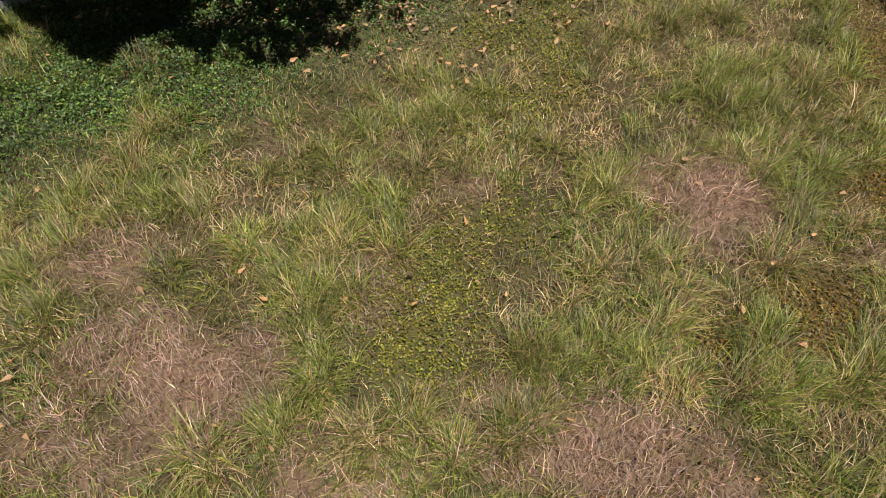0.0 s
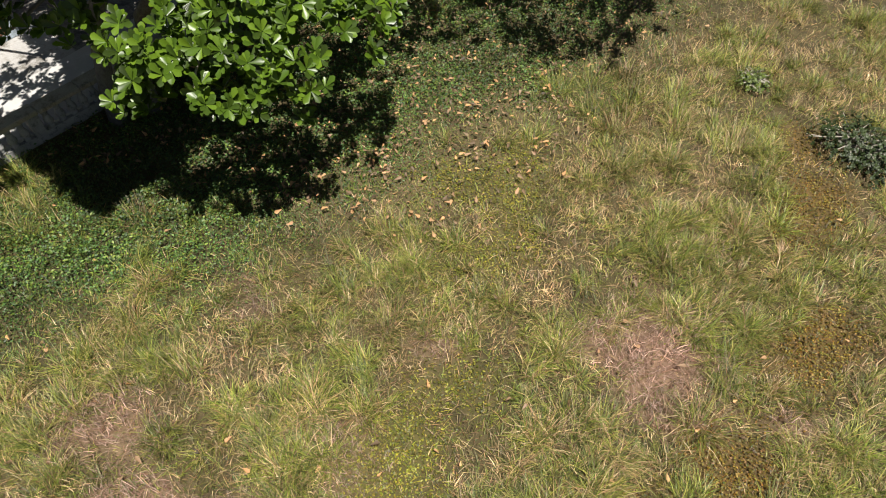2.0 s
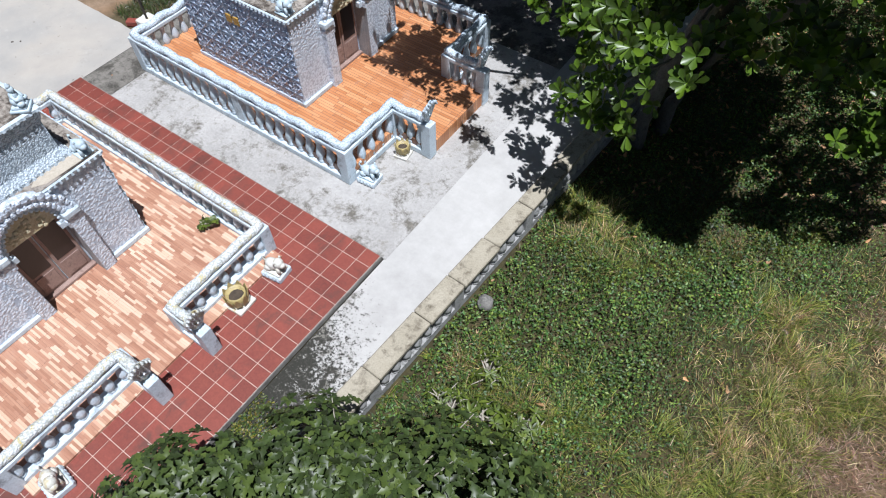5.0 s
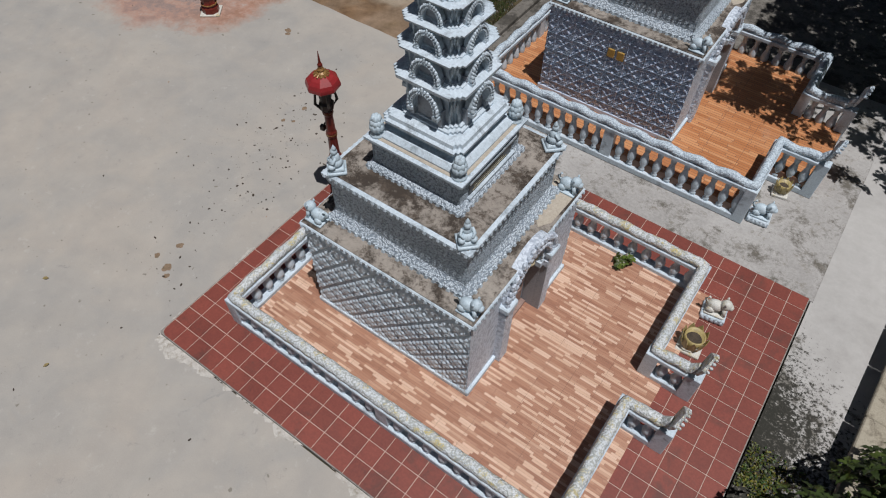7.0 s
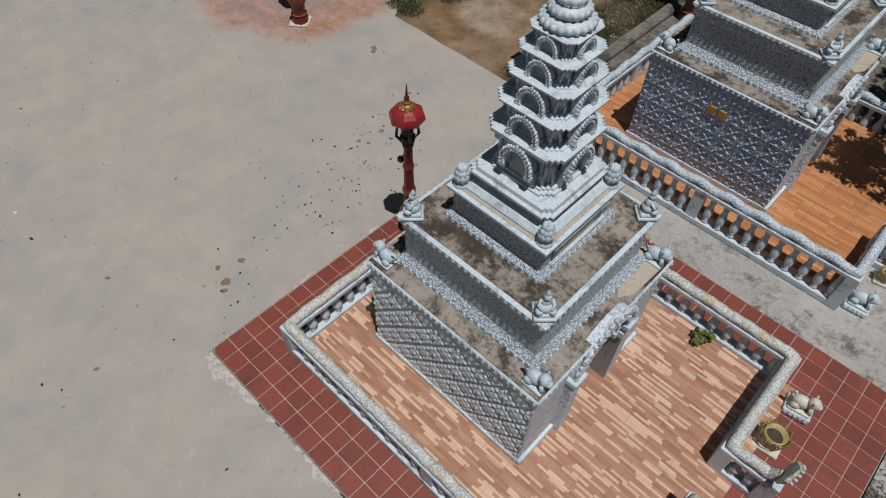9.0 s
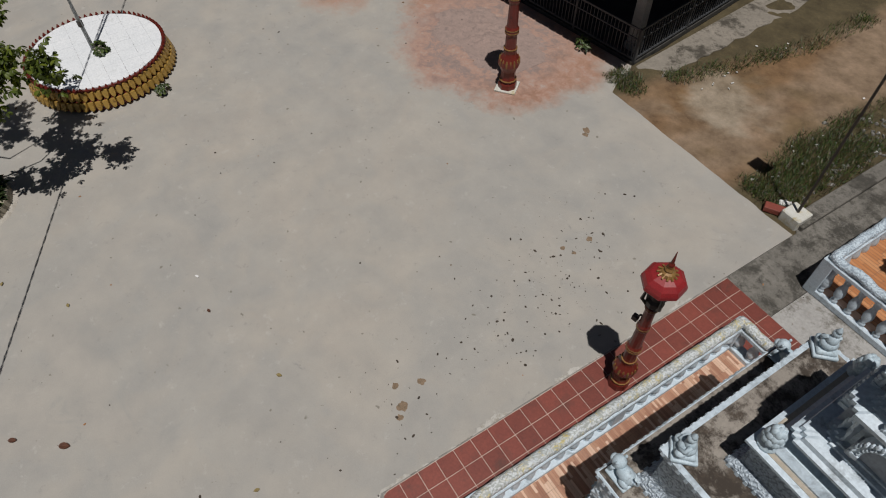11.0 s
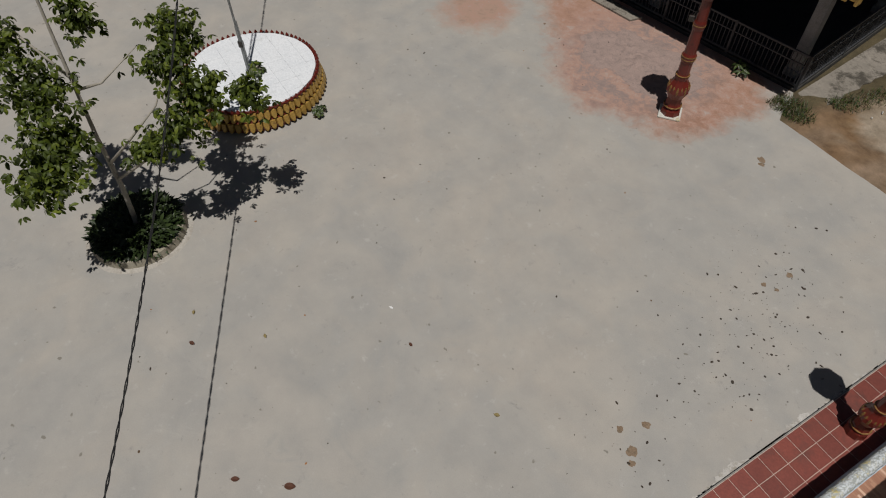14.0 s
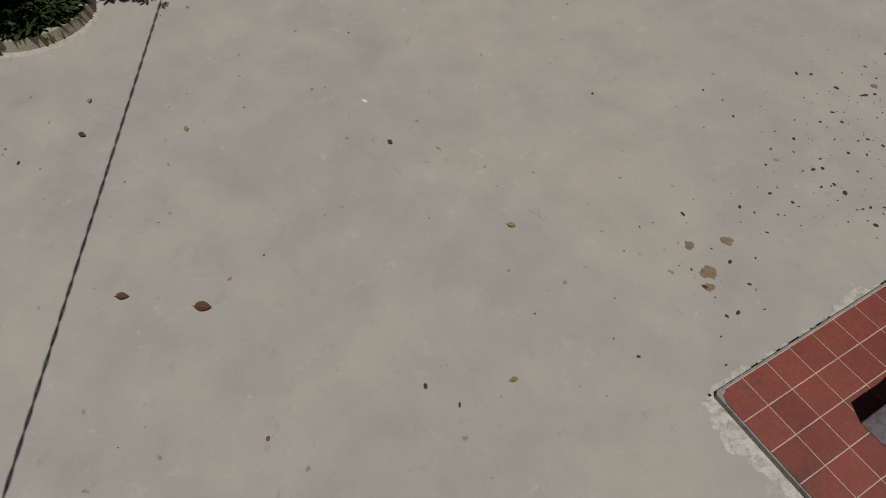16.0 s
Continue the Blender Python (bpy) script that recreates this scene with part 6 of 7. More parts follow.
# ---- the shrub beside the lane balustrade ----
def shrub(name, centre, lobes, count, size, per, mat, label, stem=True, tpl=ROUND):
    e = empty(name, pose(*centre), label, "shrub")
    off = np.array(centre)
    cs, us = [], []
    for lx, ly, lz, rx, ry, rz, share in lobes:
        k = int(count * share)
        v = unit(RNG.normal(0, 1, (k, 3)))
        v[:, 2] = np.abs(v[:, 2]) * 1.0 - 0.15
        r = RNG.uniform(0.4, 1.45, (k, 1)) ** 0.65
        cs.append(np.array((lx, ly, lz)) + v * r * np.array((rx, ry, rz)))
        us.append(v + np.array((0, 0, 0.8)))
    c, u = np.concatenate(cs), np.concatenate(us)
    c[:, 2] = np.maximum(c[:, 2], centre[2] + 0.05)
    gap = fbm(c[:, 0], c[:, 1], 1.5, 31.0) > -0.25
    c, u = c[gap], u[gap]
    p, w, up, s = rosettes(c, u, per, size, 0.25)
    shared("foliage", leaf_mesh("foliage", tpl, p - off, w, up, s), mat, e)
    bm = bmesh.new()
    rnd = random.Random(name)
    for i in rnd.sample(range(len(c)), min(70, len(c))):
        q = Vector(c[i]) - Vector(centre)
        tube(bm, [(rnd.uniform(-0.1, 0.1), rnd.uniform(-0.1, 0.1), -0.1), q * 0.5 + Vector((rnd.uniform(-0.1, 0.1), rnd.uniform(-0.1, 0.1), 0.1)), q * 1.03], [0.025, 0.016, 0.006], 5)
    part("woody_stem", bm, BARK_PALE, e, "pale bare stems")
    return e


shrub("shrub", (10.95, 2.9, -0.42), [(10.5, 3.1, 1.0, 1.05, 1.1, 1.0, 0.26), (9.7, 2.0, 1.4, 0.9, 1.0, 0.85, 0.2), (12.1, 3.8, 0.85, 1.35, 1.2, 1.05, 0.28), (11.6, 2.1, 1.0, 1.6, 1.3, 1.15, 0.26)], 2300, 0.155, 6, LEAF_SHRUB, "dense dark green shrub hanging over the balustrade and tiles", tpl=LOBED)
shrub("shrub", (23.8, 20.9, -0.55), [(23.8, 20.9, -0.35, 0.75, 0.7, 0.4, 0.6), (24.6, 20.6, -0.4, 0.7, 0.6, 0.35, 0.4)], 700, 0.05, 6, LEAF_DARK, "low dark green bush in the field")
shrub("shrub", (21.4, 21.7, -0.55), [(21.4, 21.7, -0.4, 0.35, 0.35, 0.25, 1.0)], 130, 0.05, 6, LEAF_WEED, "small dark green bush in the dry grass")
for sx, sy, sz in ((11.5, 5.6, 0.28), (12.1, 5.9, 0.22), (11.2, 6.3, 0.2), (11.9, 5.2, 0.25), (10.9, 5.5, 0.2)):
    f = float(field_z(np.array([sx]), np.array([sy]))[0])
    shrub("seedling", (sx, sy, f), [(sx, sy, f + 0.28, 0.3, 0.3, 0.2, 1.0)], 22, sz * 0.55, 7, LEAF_WEED, "young broad-leaved plant among the weeds", tpl=LANCE)
wx = shrub("potted_weed", (5.58, 5.72, 0.135), [(5.6, 5.7, 0.22, 0.2, 0.12, 0.12, 1.0)], 22, 0.1, 5, LEAF_WEED, "small green weed growing at the foot of the balustrade")
shrub("weed", (-12.05, -0.62, 0.545), [(-12.02, -0.62, 0.62, 0.16, 0.14, 0.14, 1.0)], 22, 0.09, 6, LEAF_SHRUB, "small weed at the foot of the pole")
shrub("weed", (-10.55, 0.2, 0.0), [(-10.55, 0.2, 0.12, 0.14, 0.2, 0.1, 1.0)], 16, 0.07, 6, LEAF_SHRUB, "small weed against the drum")
shrub("weed", (-6.7, 9.35, 0.0), [(-6.7, 9.35, 0.14, 0.14, 0.14, 0.14, 1.0)], 7, 0.16, 5, LEAF_SHRUB, "broad-leaved weed before the railing", tpl=LANCE)


# ---- the planted tree in the yard ----
def planter():
    e = empty("planter", pose(-9.15, -4.2, 0.0), "round concrete planter kerb filled with dark ground cover", "planter")
    bm = bmesh.new()
    seg = 40
    loops = [[(r * math.cos(2 * math.pi * i / seg), r * math.sin(2 * math.pi * i / seg), z) for i in range(seg)] for r, z in ((0.9, 0.0), (0.87, 0.17), (0.76, 0.18), (0.75, 0.04))]
    rings(bm, loops, False, False)
    part("kerb", bm, COPING, e, "worn round concrete kerb")
    part("skirt", lathe(bmesh.new(), [(1.0, 0.0005), (0.95, 0.012), (0.89, 0.02)], 30), PALE_PATCH, e, "pale patch of cement round the kerb")
    part("soil", lathe(bmesh.new(), [(0.76, 0.02), (0.75, 0.12)], 24), DEBRIS, e, "dark soil")
    n = 2600
    a, r = RNG.uniform(0, 6.28, n), 0.78 * np.sqrt(RNG.random(n))
    pos = np.stack([r * np.cos(a), r * np.sin(a), 0.14 + 0.2 * RNG.random(n) * (1 - r * 0.4)], 1)
    way = np.stack([np.cos(a), np.sin(a), RNG.normal(0.5, 0.4, n)], 1) + RNG.normal(0, 0.6, (n, 3))
    up = np.array([[0, 0, 1.0]]) + RNG.normal(0, 0.3, (n, 3))
    shared("ground_cover", leaf_mesh("ground_cover", LANCE, pos, way, up, RNG.uniform(0.1, 0.2, n)), LEAF_DARK, e, "dark green strap leaves")


PALE_PATCH = paint("pale_cement", (0.36, 0.33, 0.285), (0.45, 0.42, 0.37), (0.28, 0.25, 0.21), 0.6, 4, 40, 0.9, 0.3)
planter()


def yard_tree():
    base = Vector((-9.15, -4.2, 0.1))
    e = empty("young_tree", pose(*base), "young leaning tree with drooping green leaf clusters, in the planter", "tree")
    bm = bmesh.new()
    forks = [[(0, 0, -0.05), (-0.15, 0.1, 0.9), (-0.45, 0.12, 1.9), (-0.8, 0.2, 3.0), (-1.0, 0.3, 4.2), (-1.15, 0.35, 5.4)],
             [(-0.3, 0.1, 1.4), (0.05, 0.6, 2.0), (0.1, 1.2, 2.5), (-0.2, 1.7, 3.1)],
             [(-0.2, 0.1, 1.1), (0.5, 0.9, 1.9), (0.75, 1.9, 2.5)],
             [(-0.4, 0.1, 1.7), (-0.1, -0.5, 2.2), (0.2, -0.9, 2.5)],
             [(-0.7, 0.2, 2.7), (-0.2, 0.6, 3.0), (-0.4, 1.3, 3.3)],
             [(-0.75, 0.2, 2.9), (-1.4, -0.2, 3.4), (-1.9, -0.4, 3.6)]]
    for k, f in enumerate(forks):
        r0 = 0.055 if k == 0 else 0.03
        tube(bm, f, [r0 * (1 - 0.75 * i / (len(f) - 1)) for i in range(len(f))], 7)
    part("trunk", bm, BARK_PALE, e, "slim grey trunk and branches", smooth=True)
    lobes = [((0.75, 2.6, 2.6), (0.35, 0.3, 0.3), 40), ((0.3, 1.9, 2.6), (0.45, 0.45, 0.4), 60), ((-0.9, 2.0, 3.1), (0.55, 0.4, 0.4), 60), ((0.7, 1.35, 2.45), (0.35, 0.4, 0.35), 44), ((-0.3, 1.6, 2.9), (0.5, 0.4, 0.4), 50),
             ((0.7, -0.7, 2.35), (0.5, 0.5, 0.35), 90), ((0.2, -0.4, 2.55), (0.55, 0.5, 0.4), 80), ((-0.6, -0.3, 3.0), (0.6, 0.55, 0.4), 80), ((-0.7, 0.7, 3.9), (0.35, 0.35, 0.4), 36), ((-1.1, 0.6, 5.2), (0.35, 0.35, 0.45), 36), ((0.3, 0.75, 1.95), (0.3, 0.3, 0.2), 34), ((-1.5, -0.5, 3.4), (0.5, 0.4, 0.4), 50)]
    cs = np.concatenate([np.array(c) + RNG.normal(0, 0.5, (int(n * 2.5), 3)) * np.array(r) for c, r, n in lobes])
    ups = np.array([[0, 0, 1.0]]) + RNG.normal(0, 0.4, cs.shape)
    p, w, u, s = rosettes(cs, ups, 6, 0.105, -0.3)
    shared("crown", leaf_mesh("crown", LANCE_WIDE, p, w, u, s), LEAF_YARD, e, "drooping green compound leaves")


LANCE_WIDE = leaf_template([(0.0, 0.03), (0.35, 0.22), (0.7, 0.27), (0.92, 0.16), (1.0, 0.02)], 0.25, 0.5)
yard_tree()


# ---- grass ----
def blades(name, x, y, z, h, lean, turn, width, tint, label, mat=None):
    """Grass blades as bent slivers: five points and three faces each."""
    n = len(x)
    d = np.stack([np.cos(turn), np.sin(turn), np.zeros(n)], 1)
    side = np.stack([-np.sin(turn), np.cos(turn), np.zeros(n)], 1) * (width / 2)[:, None]
    b = np.stack([x, y, z], 1)
    up = np.array([[0, 0, 1.0]])
    sl, cl = np.sin(lean)[:, None], np.cos(lean)[:, None]
    mid = b + h[:, None] * (0.55 * (d * sl * 0.6 + up * np.maximum(cl, 0.35)))
    tip = b + h[:, None] * (d * sl + up * (cl * 0.9 + 0.03))
    v = np.stack([b - side, b + side, mid - side * 0.8, mid + side * 0.8, tip], 1).reshape(-1, 3)
    t = (np.array([(0, 1, 3), (0, 3, 2), (2, 3, 4)])[None] + (np.arange(n) * 5)[:, None, None]).reshape(-1, 3)
    me = mesh_np(name, v, t, np.repeat(tint, 5, 0))
    ob = shared(name, me, mat or GRASS)
    return tagged(ob, label, "grass", kind="stuff")


FIELD = [(wall_x(2.0) + 0.16, 2.0), (17.5, 2.0), (27.0, 9.0), (27.0, 27.5), (12.0, 24.0), (wall_x(18.0) + 0.16, 18.0)]


def spread(n, keep=None):
    x, y = RNG.uniform(9.8, 27, n), RNG.uniform(2, 27.5, n)
    ok = inside(x, y, FIELD)
    far = np.hypot(x - 21, y - 9)
    ok &= RNG.random(n) < np.clip(1.25 - far / 22, 0.3, 1)
    return x[ok], y[ok]


def pick(cols, k):
    return np.array(cols)[k]


GREENS = [(0.122, 0.158, 0.02), (0.16, 0.19, 0.026), (0.08, 0.108, 0.018), (0.215, 0.225, 0.04), (0.265, 0.24, 0.06), (0.1, 0.138, 0.032)]
STRAWS = [(0.44, 0.3, 0.16), (0.55, 0.42, 0.25), (0.37, 0.225, 0.12), (0.26, 0.14, 0.07), (0.42, 0.3, 0.14), (0.16, 0.095, 0.048)]
PINKS = [(0.33, 0.19, 0.14), (0.42, 0.265, 0.215), (0.25, 0.125, 0.09), (0.44, 0.3, 0.245), (0.17, 0.08, 0.056), (0.4, 0.27, 0.22)]
MOSSES = [(0.23, 0.22, 0.02), (0.29, 0.255, 0.024), (0.17, 0.19, 0.017), (0.24, 0.17, 0.03), (0.13, 0.145, 0.014), (0.06, 0.065, 0.012)]
RUSTS = [(0.2, 0.14, 0.013), (0.25, 0.15, 0.016), (0.17, 0.145, 0.014), (0.19, 0.085, 0.014), (0.12, 0.1, 0.012), (0.05, 0.036, 0.01)]
WEEDS = [(0.045, 0.108, 0.022), (0.06, 0.138, 0.03), (0.1, 0.172, 0.028), (0.026, 0.06, 0.014), (0.15, 0.2, 0.03)]


def mossy(x, y):
    """Yellow-green moss, turning rusty towards the east of the field."""
    n = len(x)
    rust = x + 0.8 * fbm(x, y, 0.7, 75.0) > 22.4
    return np.where(rust[:, None], pick(RUSTS, RNG.integers(0, 6, n)), pick(MOSSES, RNG.integers(0, 6, n)))


def choose(x, y, greenness):
    """A tint for each blade by its spot: green, straw, pinkish, mossy or weedy."""
    n = len(x)
    pink, moss, weed, litter = zones(x, y)
    g = pick(GREENS, RNG.integers(0, len(GREENS), n))
    s = pick(STRAWS, RNG.integers(0, len(STRAWS), n))
    k = RNG.random(n) < greenness
    c = np.where(k[:, None], g, s)
    c = np.where((RNG.random(n) < pink * 0.85)[:, None], pick(PINKS, RNG.integers(0, len(PINKS), n)), c)
    c = np.where((RNG.random(n) < moss * 0.7)[:, None], mossy(x, y), c)
    c = np.where((RNG.random(n) < weed * 0.9)[:, None], pick(WEEDS, RNG.integers(0, len(WEEDS), n)), c)
    mott = np.exp(0.75 * fbm(x, y, 2.6, 71.0) + 0.55 * fbm(x, y, 7.0, 72.0))
    return c * mott[:, None] * RNG.uniform(0.3, 1.75, (n, 1))


def combed(x, y, loose):
    """The way the blades lie: swirls that neighbours share."""
    return 9.0 * fbm(x, y, 0.5, 61.0) + 5.0 * fbm(x, y, 1.8, 63.0) + RNG.normal(0, loose, len(x))


def leaf_cover(name, x, y, lift, size, tilt, tint, label, category):
    n = len(x)
    pos = np.stack([x, y, field_z(x, y) + lift], 1)
    way = np.stack([RNG.normal(0, 1, n), RNG.normal(0, 1, n), RNG.normal(0.0, 0.4, n)], 1)
    up = np.array([[0, 0, 1.0]]) + RNG.normal(0, tilt, (n, 3))
    me = leaf_mesh(name, LEAFLET, pos, way, up, size, tint)
    tagged(shared(name, me, GRASS), label, category, kind="stuff")


def grass():
    # matted dry straw, lying in swirls
    x, y = spread(300000)
    pink, moss, weed, litter = zones(x, y)
    k = RNG.random(len(x)) < np.clip(0.62 - 0.5 * weed - 0.25 * litter - 0.8 * moss + 0.5 * fbm(x, y, 0.9, 65.0), 0.05, 1)
    x, y = x[k], y[k]
    n = len(x)
    blades("dry_grass", x, y, field_z(x, y) + RNG.uniform(0.0, 0.09, n), RNG.uniform(0.06, 0.27, n), RNG.uniform(0.7, 1.48, n), combed(x, y, 1.3), RNG.uniform(0.005, 0.011, n), choose(x, y, np.clip(0.3 + 1.2 * fbm(x, y, 0.8, 41.0) + 0.3 * np.clip((18.0 - x) / 3, 0, 1), 0.16, 0.9)), "matted dry straw and pinkish dead grass")
    # fine standing grass, thick and thin by patches
    x, y = spread(300000)
    pink, moss, weed, litter = zones(x, y)
    lush = 0.5 + 0.9 * fbm(x, y, 0.5, 43.0) + 0.5 * fbm(x, y, 2.2, 44.0)
    k = RNG.random(len(x)) < np.clip(0.2 + 0.7 * lush - 0.65 * pink - 0.1 * litter - 0.2 * weed - 0.5 * moss, 0.04, 1)
    x, y, lush, moss, weed = x[k], y[k], lush[k], moss[k], weed[k]
    n = len(x)
    h = RNG.uniform(0.06, 0.27, n) * (0.6 + 0.7 * np.clip(lush, 0, 1)) * (1 - 0.55 * moss) * (1 - 0.3 * weed)
    blades("short_grass", x, y, field_z(x, y), h, RNG.uniform(0.2, 1.2, n), combed(x, y, 1.4), RNG.uniform(0.005, 0.012, n), choose(x, y, np.clip(0.6 + 1.5 * fbm(x, y, 0.8, 45.0) + 0.4 * np.clip((18.5 - x) / 3, 0, 1), 0.08, 0.95)), "fine green and yellowing grass")
    # fuzz of dead panicles over the pinkish patches
    x, y = spread(420000)
    pink, moss, weed, litter = zones(x, y)
    k = RNG.random(len(x)) < pink * 0.95 + 0.02
    x, y = x[k], y[k]
    n = len(x)
    c = pick(PINKS, RNG.integers(0, len(PINKS), n)) * RNG.uniform(0.6, 1.3, (n, 1))
    blades("dead_grass", x, y, field_z(x, y) + RNG.uniform(0, 0.1, n), RNG.uniform(0.06, 0.24, n), RNG.uniform(0.2, 1.45, n), combed(x, y, 1.6), RNG.uniform(0.003, 0.007, n), c, "fuzz of pinkish dead grass")
    # clumps of long arching blades, all sizes
    spots = [(16.6, 7.0, 1.2), (19.4, 7.15, 1.25), (19.9, 7.85, 1.25), (19.4, 8.9, 1.3), (22.05, 10.2, 1.3), (22.0, 12.2, 1.4), (23.6, 13.4, 1.4), (21.7, 15.9, 1.3), (17.5, 13.6, 1.0), (16.7, 9.5, 1.1), (21.05, 12.7, 1.0), (23.95, 11.3, 1.2), (23.3, 10.85, 1.1), (21.0, 13.5, 1.0), (19.2, 12.5, 0.9), (22.8, 17.2, 1.3), (17.2, 8.5, 1.1), (20.2, 17.5, 1.5), (21.7, 8.8, 1.0), (23.7, 14.2, 1.2), (22.0, 16.0, 1.2), (20.9, 18.3, 1.5), (19.6, 18.6, 1.4), (18.2, 9.9, 1.0), (22.4, 12.5, 1.1), (20.6, 19.4, 1.4), (22.6, 18.7, 1.2), (18.8, 11.2, 0.9), (15.2, 9.5, 1.0), (24.0, 12.0, 1.0), (17.9, 19.0, 1.5), (18.5, 19.6, 1.6), (18.9, 18.8, 1.4), (19.5, 19.5, 1.5), (19.0, 20.3, 1.5), (20.2, 20.2, 1.4), (17.9, 16.8, 1.0), (18.3, 17.3, 1.0)]
    rx, ry = spread(7000)
    pink, moss, weed, litter = zones(rx, ry)
    ok = RNG.random(len(rx)) < np.clip(0.5 + 1.3 * fbm(rx, ry, 0.6, 67.0) - 0.85 * pink - 0.3 * weed - 0.6 * litter - 0.75 * moss, 0, 1)
    spots += [(a, b, s) for a, b, s in zip(rx[ok], ry[ok], np.clip(RNG.lognormal(-0.6, 0.42, ok.sum()), 0.25, 1.2))]
    per = np.array([int(24 + 150 * min(q[2], 1.4) ** 1.6) for q in spots])
    sx, sy, ss = (np.repeat(np.array([q[i] for q in spots]), per) for i in range(3))
    tone, bright = np.repeat(RNG.random(len(spots)), per), np.repeat(RNG.uniform(0.65, 1.4, len(spots)), per)
    comb = np.repeat(RNG.uniform(0.0, 0.6, len(spots)), per)
    n = len(sx)
    a, r = RNG.uniform(0, 6.28, n), 0.19 * ss * np.sqrt(RNG.random(n))
    x, y = sx + r * np.cos(a), sy + r * np.sin(a)
    g = pick(GREENS, RNG.integers(0, len(GREENS), n)) * 1.35
    dry = RNG.random(n) < 0.04 + 0.6 * tone ** 2
    c = np.where(dry[:, None], pick(STRAWS, RNG.integers(0, len(STRAWS), n)) * 1.15, g) * RNG.uniform(0.25, 1.45, (n, 1)) * bright[:, None]
    way = combed(sx, sy, 0.0)
    turn = np.where(RNG.random(n) < comb, way + RNG.normal(0, 0.6, n), a + RNG.normal(0, 0.8, n))
    blades("grass_tufts", x, y, field_z(x, y) - 0.01, RNG.uniform(0.22, 0.6, n) * (0.35 + 0.65 * ss), np.clip(RNG.normal(0.95, 0.4, n), 0.05, 1.5), turn, RNG.uniform(0.005, 0.012, n), c, "arching tufts of long grass")
    # broad-leaved weeds, layered in mounds by the balustrade
    x, y = spread(600000)
    pink, moss, weed, litter = zones(x, y)
    k = RNG.random(len(x)) < np.clip(weed * (0.9 + 0.5 * fbm(x, y, 1.7, 48.0)) + 0.05 + 0.3 * litter - 0.1 * pink, 0, 1)
    x, y, weed = x[k], y[k], weed[k]
    n = len(x)
    mound = 0.55 + 0.6 * fbm(x, y, 1.2, 47.0) + 0.5 * fbm(x, y, 4.0, 49.0)
    lift = (0.05 + 0.3 * weed * np.clip(mound, 0.0, 1.3)) * RNG.beta(2.2, 1.1, n)
    tone = 0.8 + 0.55 * fbm(x, y, 0.8, 50.0)
    c = pick(WEEDS, RNG.integers(0, len(WEEDS), n)) * RNG.uniform(0.5, 1.75, (n, 1)) * tone[:, None]
    leaf_cover("ground_weeds", x, y, lift, RNG.uniform(0.03, 0.07, n) * (0.6 + 0.5 * weed), 0.8, c, "low dark green broad-leaved weeds", "weeds")
    # creeping orange-brown cover of the damp patches
    x, y = spread(800000)
    pink, moss, weed, litter = zones(x, y)
    k = RNG.random(len(x)) < np.clip(moss * 1.5 * (0.8 + 0.7 * fbm(x, y, 2.6, 52.0)) + 0.02, 0, 1) * (1 - weed)
    x, y = x[k], y[k]
    n = len(x)
    c = mossy(x, y) * RNG.uniform(0.45, 1.35, (n, 1)) * np.exp(0.5 * fbm(x, y, 3.0, 77.0))[:, None]
    leaf_cover("creeping_cover", x, y, 0.12 * RNG.random(n) * (0.6 + 0.6 * fbm(x, y, 3.0, 54.0)), RNG.uniform(0.02, 0.055, n), 0.6, c, "creeping ochre-green ground cover", "ground cover")
    # leaf litter under the tree
    x, y = spread(60000)
    pink, moss, weed, litter = zones(x, y)
    k = RNG.random(len(x)) < litter * np.clip(0.3 + 0.9 * fbm(x, y, 1.6, 81.0), 0.06, 0.9) + 0.008
    x, y = x[k], y[k]
    n = len(x)
    pos = np.stack([x, y, field_z(x, y) + RNG.uniform(0.08, 0.2, n)], 1)
    way = np.stack([RNG.normal(0, 1, n), RNG.normal(0, 1, n), RNG.normal(0, 0.35, n)], 1)
    up = np.array([[0, 0, 1.0]]) + RNG.normal(0, 0.45, (n, 3))
    tagged(shared("leaf_litter", leaf_mesh("leaf_litter", OBOVATE, pos, way, up, RNG.uniform(0.06, 0.15, n)), FALLEN), "fallen brown almond leaves", "leaf litter", kind="stuff")


LEAFLET = (np.array([(0, 0, 0), (0.5, -0.3, 0.08), (1.0, 0, -0.1), (0.5, 0.3, 0.08)]), np.array([(0, 1, 2), (0, 2, 3)]))
grass()


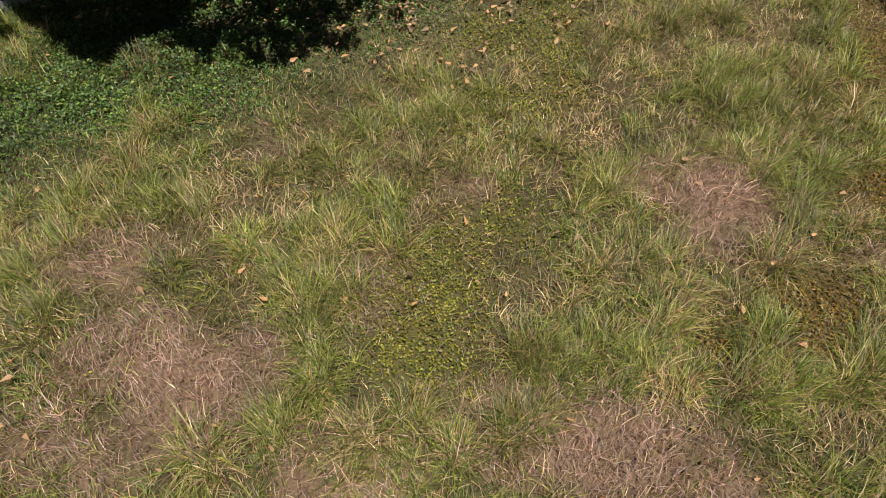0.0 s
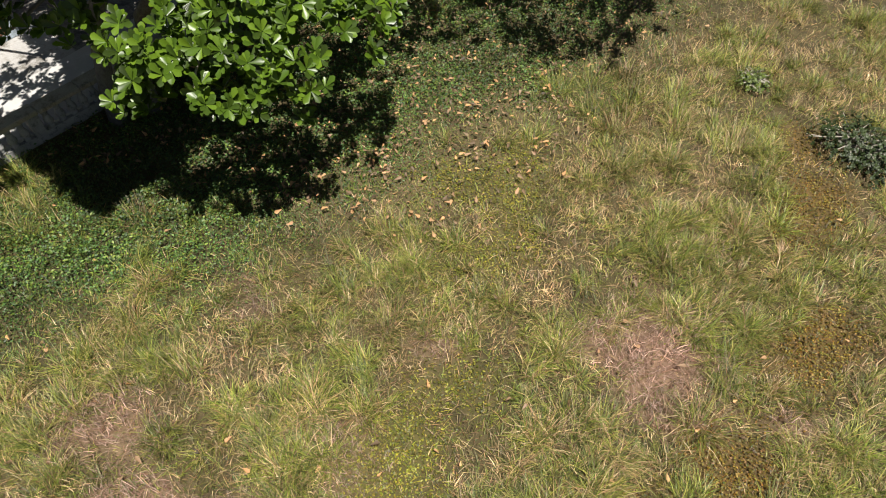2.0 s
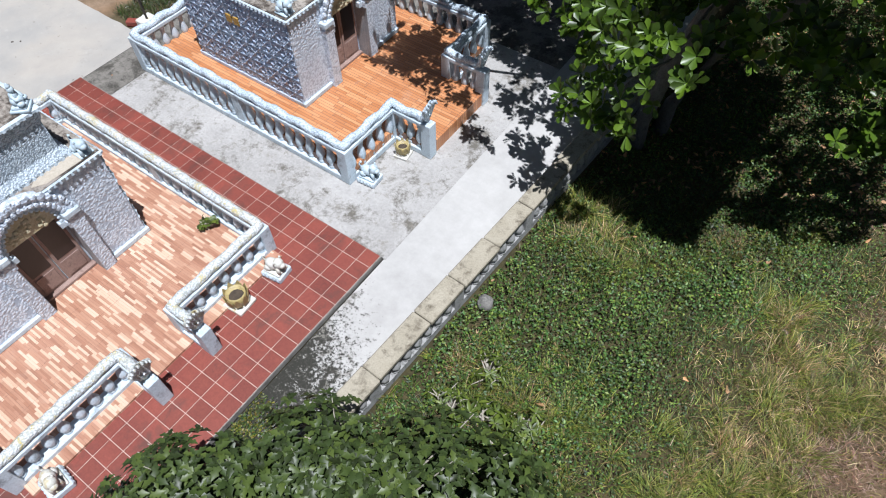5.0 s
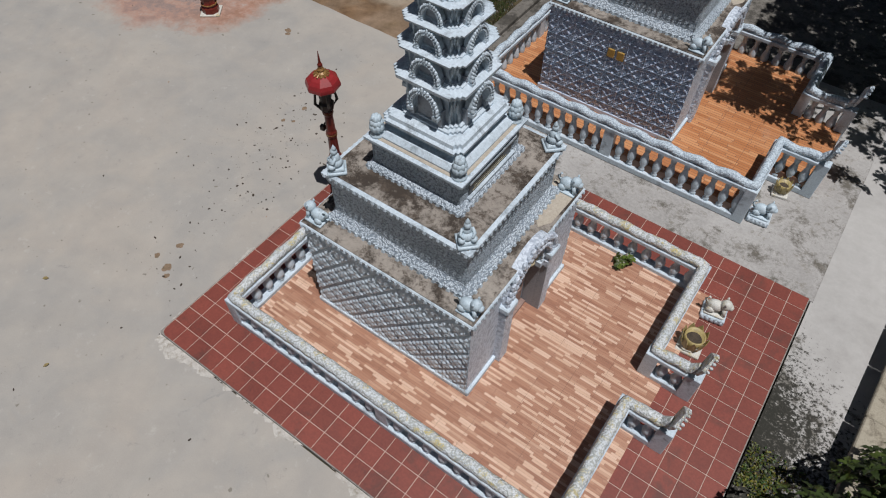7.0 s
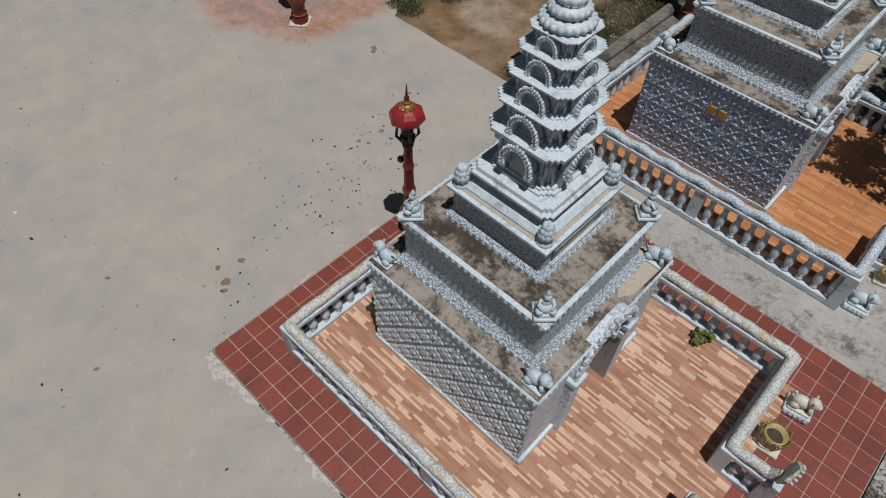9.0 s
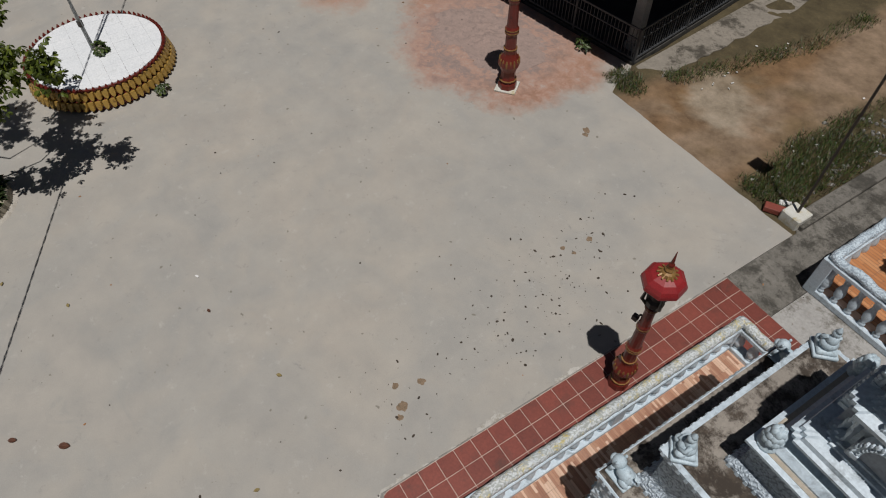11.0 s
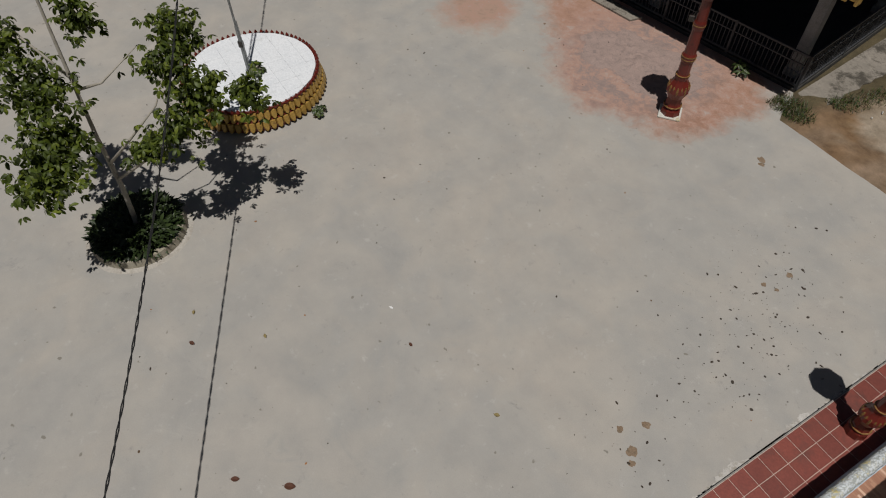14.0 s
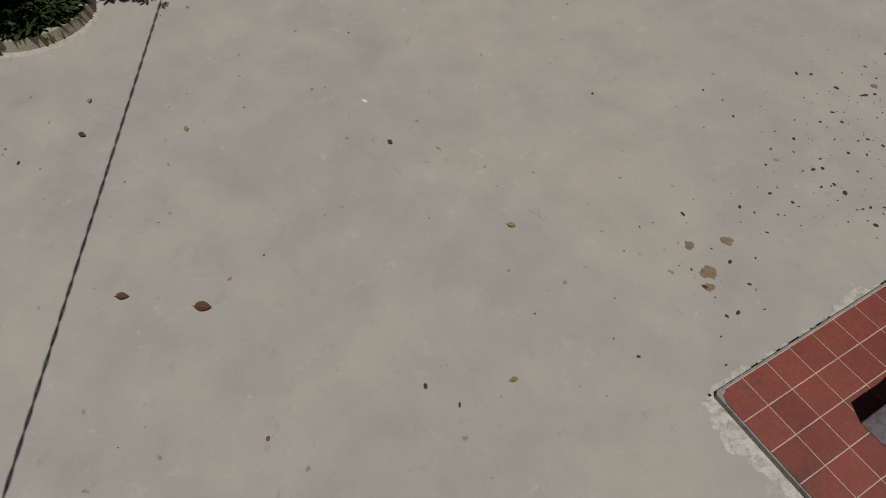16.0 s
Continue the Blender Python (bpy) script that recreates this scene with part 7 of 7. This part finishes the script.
def verge():
    """Grass and weeds along the dirt track."""
    n = 190000
    x, y = RNG.uniform(-5.6, -0.35, n), RNG.uniform(8.6, 16.5, n)
    strip = np.clip((x + 1.75 - 0.28 * fbm(x, y, 0.7, 8.0)) * 2.0, 0, 1)
    tuft = np.clip(1.3 - np.hypot((x + 5.3) / 0.62, (y - 9.3) / 0.36), 0, 1)
    bank = np.clip(0.5 - np.abs(x + 4.75 - 0.25 * np.clip(y - 10, 0, 4)) * 1.5, 0, 1) * (y > 10.2) * (0.5 + fbm(x, y, 0.9, 51.0))
    patch = np.clip(0.55 + 2.0 * fbm(x, y, 1.2, 53.0), 0.05, 1)
    k = (RNG.random(n) < strip * patch * 0.9 + tuft + bank) & (y > 8.95 + 0.12 * RNG.random(n))
    x, y = x[k], y[k]
    n = len(x)
    c = np.where((RNG.random(n) < 0.62)[:, None], pick(WEEDS, RNG.integers(0, 5, n)) * 0.6, pick(STRAWS, RNG.integers(0, 6, n)) * 0.35) * RNG.uniform(0.4, 1.4, (n, 1))
    blades("verge_grass", x, y, ground_z(x, y) - 0.005, RNG.uniform(0.06, 0.22, n), RNG.uniform(0.2, 1.3, n), RNG.uniform(0, 6.28, n), RNG.uniform(0.007, 0.014, n), c, "patchy grass along the dirt track")
    rnd = random.Random(15)
    bm = bmesh.new()
    for _ in range(30):
        px, py = (-1.0 + rnd.gauss(0, 0.4), rnd.uniform(9.15, 13.5)) if rnd.random() < 0.7 else (-4.1 + rnd.gauss(0, 0.25), rnd.uniform(10.6, 14))
        w, d = rnd.uniform(0.012, 0.04), rnd.uniform(0.008, 0.022)
        f = blk(-w, w, -d, d, 0, 0.015, 0.004)
        bmesh.ops.transform(f, matrix=pose(px, py, float(ground_z(np.array([px]), np.array([py]))[0]) + 0.02, rnd.uniform(-25, 25), rnd.uniform(-25, 25), rnd.uniform(0, 180)), verts=f.verts[:])
        me = bpy.data.meshes.new("scrap")
        f.to_mesh(me)
        f.free()
        bm.from_mesh(me)
        bpy.data.meshes.remove(me)
    tagged(part("verge_rubbish", bm, PAPER), "white plastic and paper scraps strewn in the verge", "litter", kind="stuff")
    rnd = random.Random(14)
    bm = bmesh.new()
    for _ in range(260):
        px, py = -0.85 + rnd.gauss(0, 0.27), rnd.uniform(9.2, 15)
        s = rnd.uniform(0.015, 0.055)
        bmesh.ops.create_icosphere(bm, subdivisions=1, radius=1, matrix=pose(px, py, float(ground_z(np.array([px]), np.array([py]))[0]) + s * 0.2, rnd.uniform(0, 90), rnd.uniform(0, 90), rnd.uniform(0, 180)) @ Matrix.Diagonal((s * 1.3, s, s * 0.6, 1)))
    tagged(part("verge_stones", bm, ROCK), "stones and rubbish in the verge", "stones", kind="stuff")


verge()


def rough_grass():
    """The rest of the field, further off: broad tufts of coarse grass."""
    n = 46000
    x, y = RNG.uniform(9.9, 36, n), RNG.uniform(-9, 32, n)
    k = ~inside(x, y, FIELD) & (x > wall_x(y) + 0.3) & (fbm(x, y, 0.5, 91.0) > -0.35)
    x, y = x[k], y[k]
    n = len(x)
    c = np.where((RNG.random(n) < 0.55)[:, None], pick(GREENS, RNG.integers(0, 6, n)), pick(STRAWS, RNG.integers(0, 6, n))) * RNG.uniform(0.5, 1.2, (n, 1))
    blades("rough_grass", x, y, ground_z(x, y), RNG.uniform(0.15, 0.5, n), RNG.uniform(0.5, 1.35, n), combed(x, y, 1.2), RNG.uniform(0.015, 0.045, n), c, "coarse green and straw-coloured grass of the wider field")


rough_grass()


def lane_moss():
    """Moss and small weeds in the damp corner of the lane."""
    n = 9000
    x, y = 8.56 + np.abs(RNG.normal(0, 0.42, n)), RNG.normal(2.5, 0.75, n)
    k = (fbm(x, y, 1.6, 81.0) > -0.1) & (x < 9.6) & (y < 3.95)
    x, y = x[k], y[k]
    n = len(x)
    pos = np.stack([x, y, RNG.uniform(0.0, 0.06, n)], 1)
    way = np.stack([RNG.normal(0, 1, n), RNG.normal(0, 1, n), RNG.normal(0.2, 0.4, n)], 1)
    up = np.array([[0, 0, 1.0]]) + RNG.normal(0, 0.5, (n, 3))
    c = pick(WEEDS + MOSSES, RNG.integers(0, len(WEEDS) + len(MOSSES), n)) * RNG.uniform(0.3, 0.9, (n, 1))
    tagged(shared("lane_moss", leaf_mesh("lane_moss", LEAFLET, pos, way, up, RNG.uniform(0.02, 0.06, n), c), GRASS), "moss and small weeds on the lane concrete", "moss", kind="stuff")


lane_moss()
rk = bmesh.new()
bmesh.ops.create_icosphere(rk, subdivisions=3, radius=0.14)
for v_ in rk.verts:
    v_.co *= 1 + 0.28 * noise.noise(v_.co * 7) + 0.15 * noise.noise(v_.co * 17)
tagged(part("rock", rk, ROCK, smooth=True, m=pose(10.42, 7.35, -0.2)), "grey lump of broken cement in the weeds", "rock")
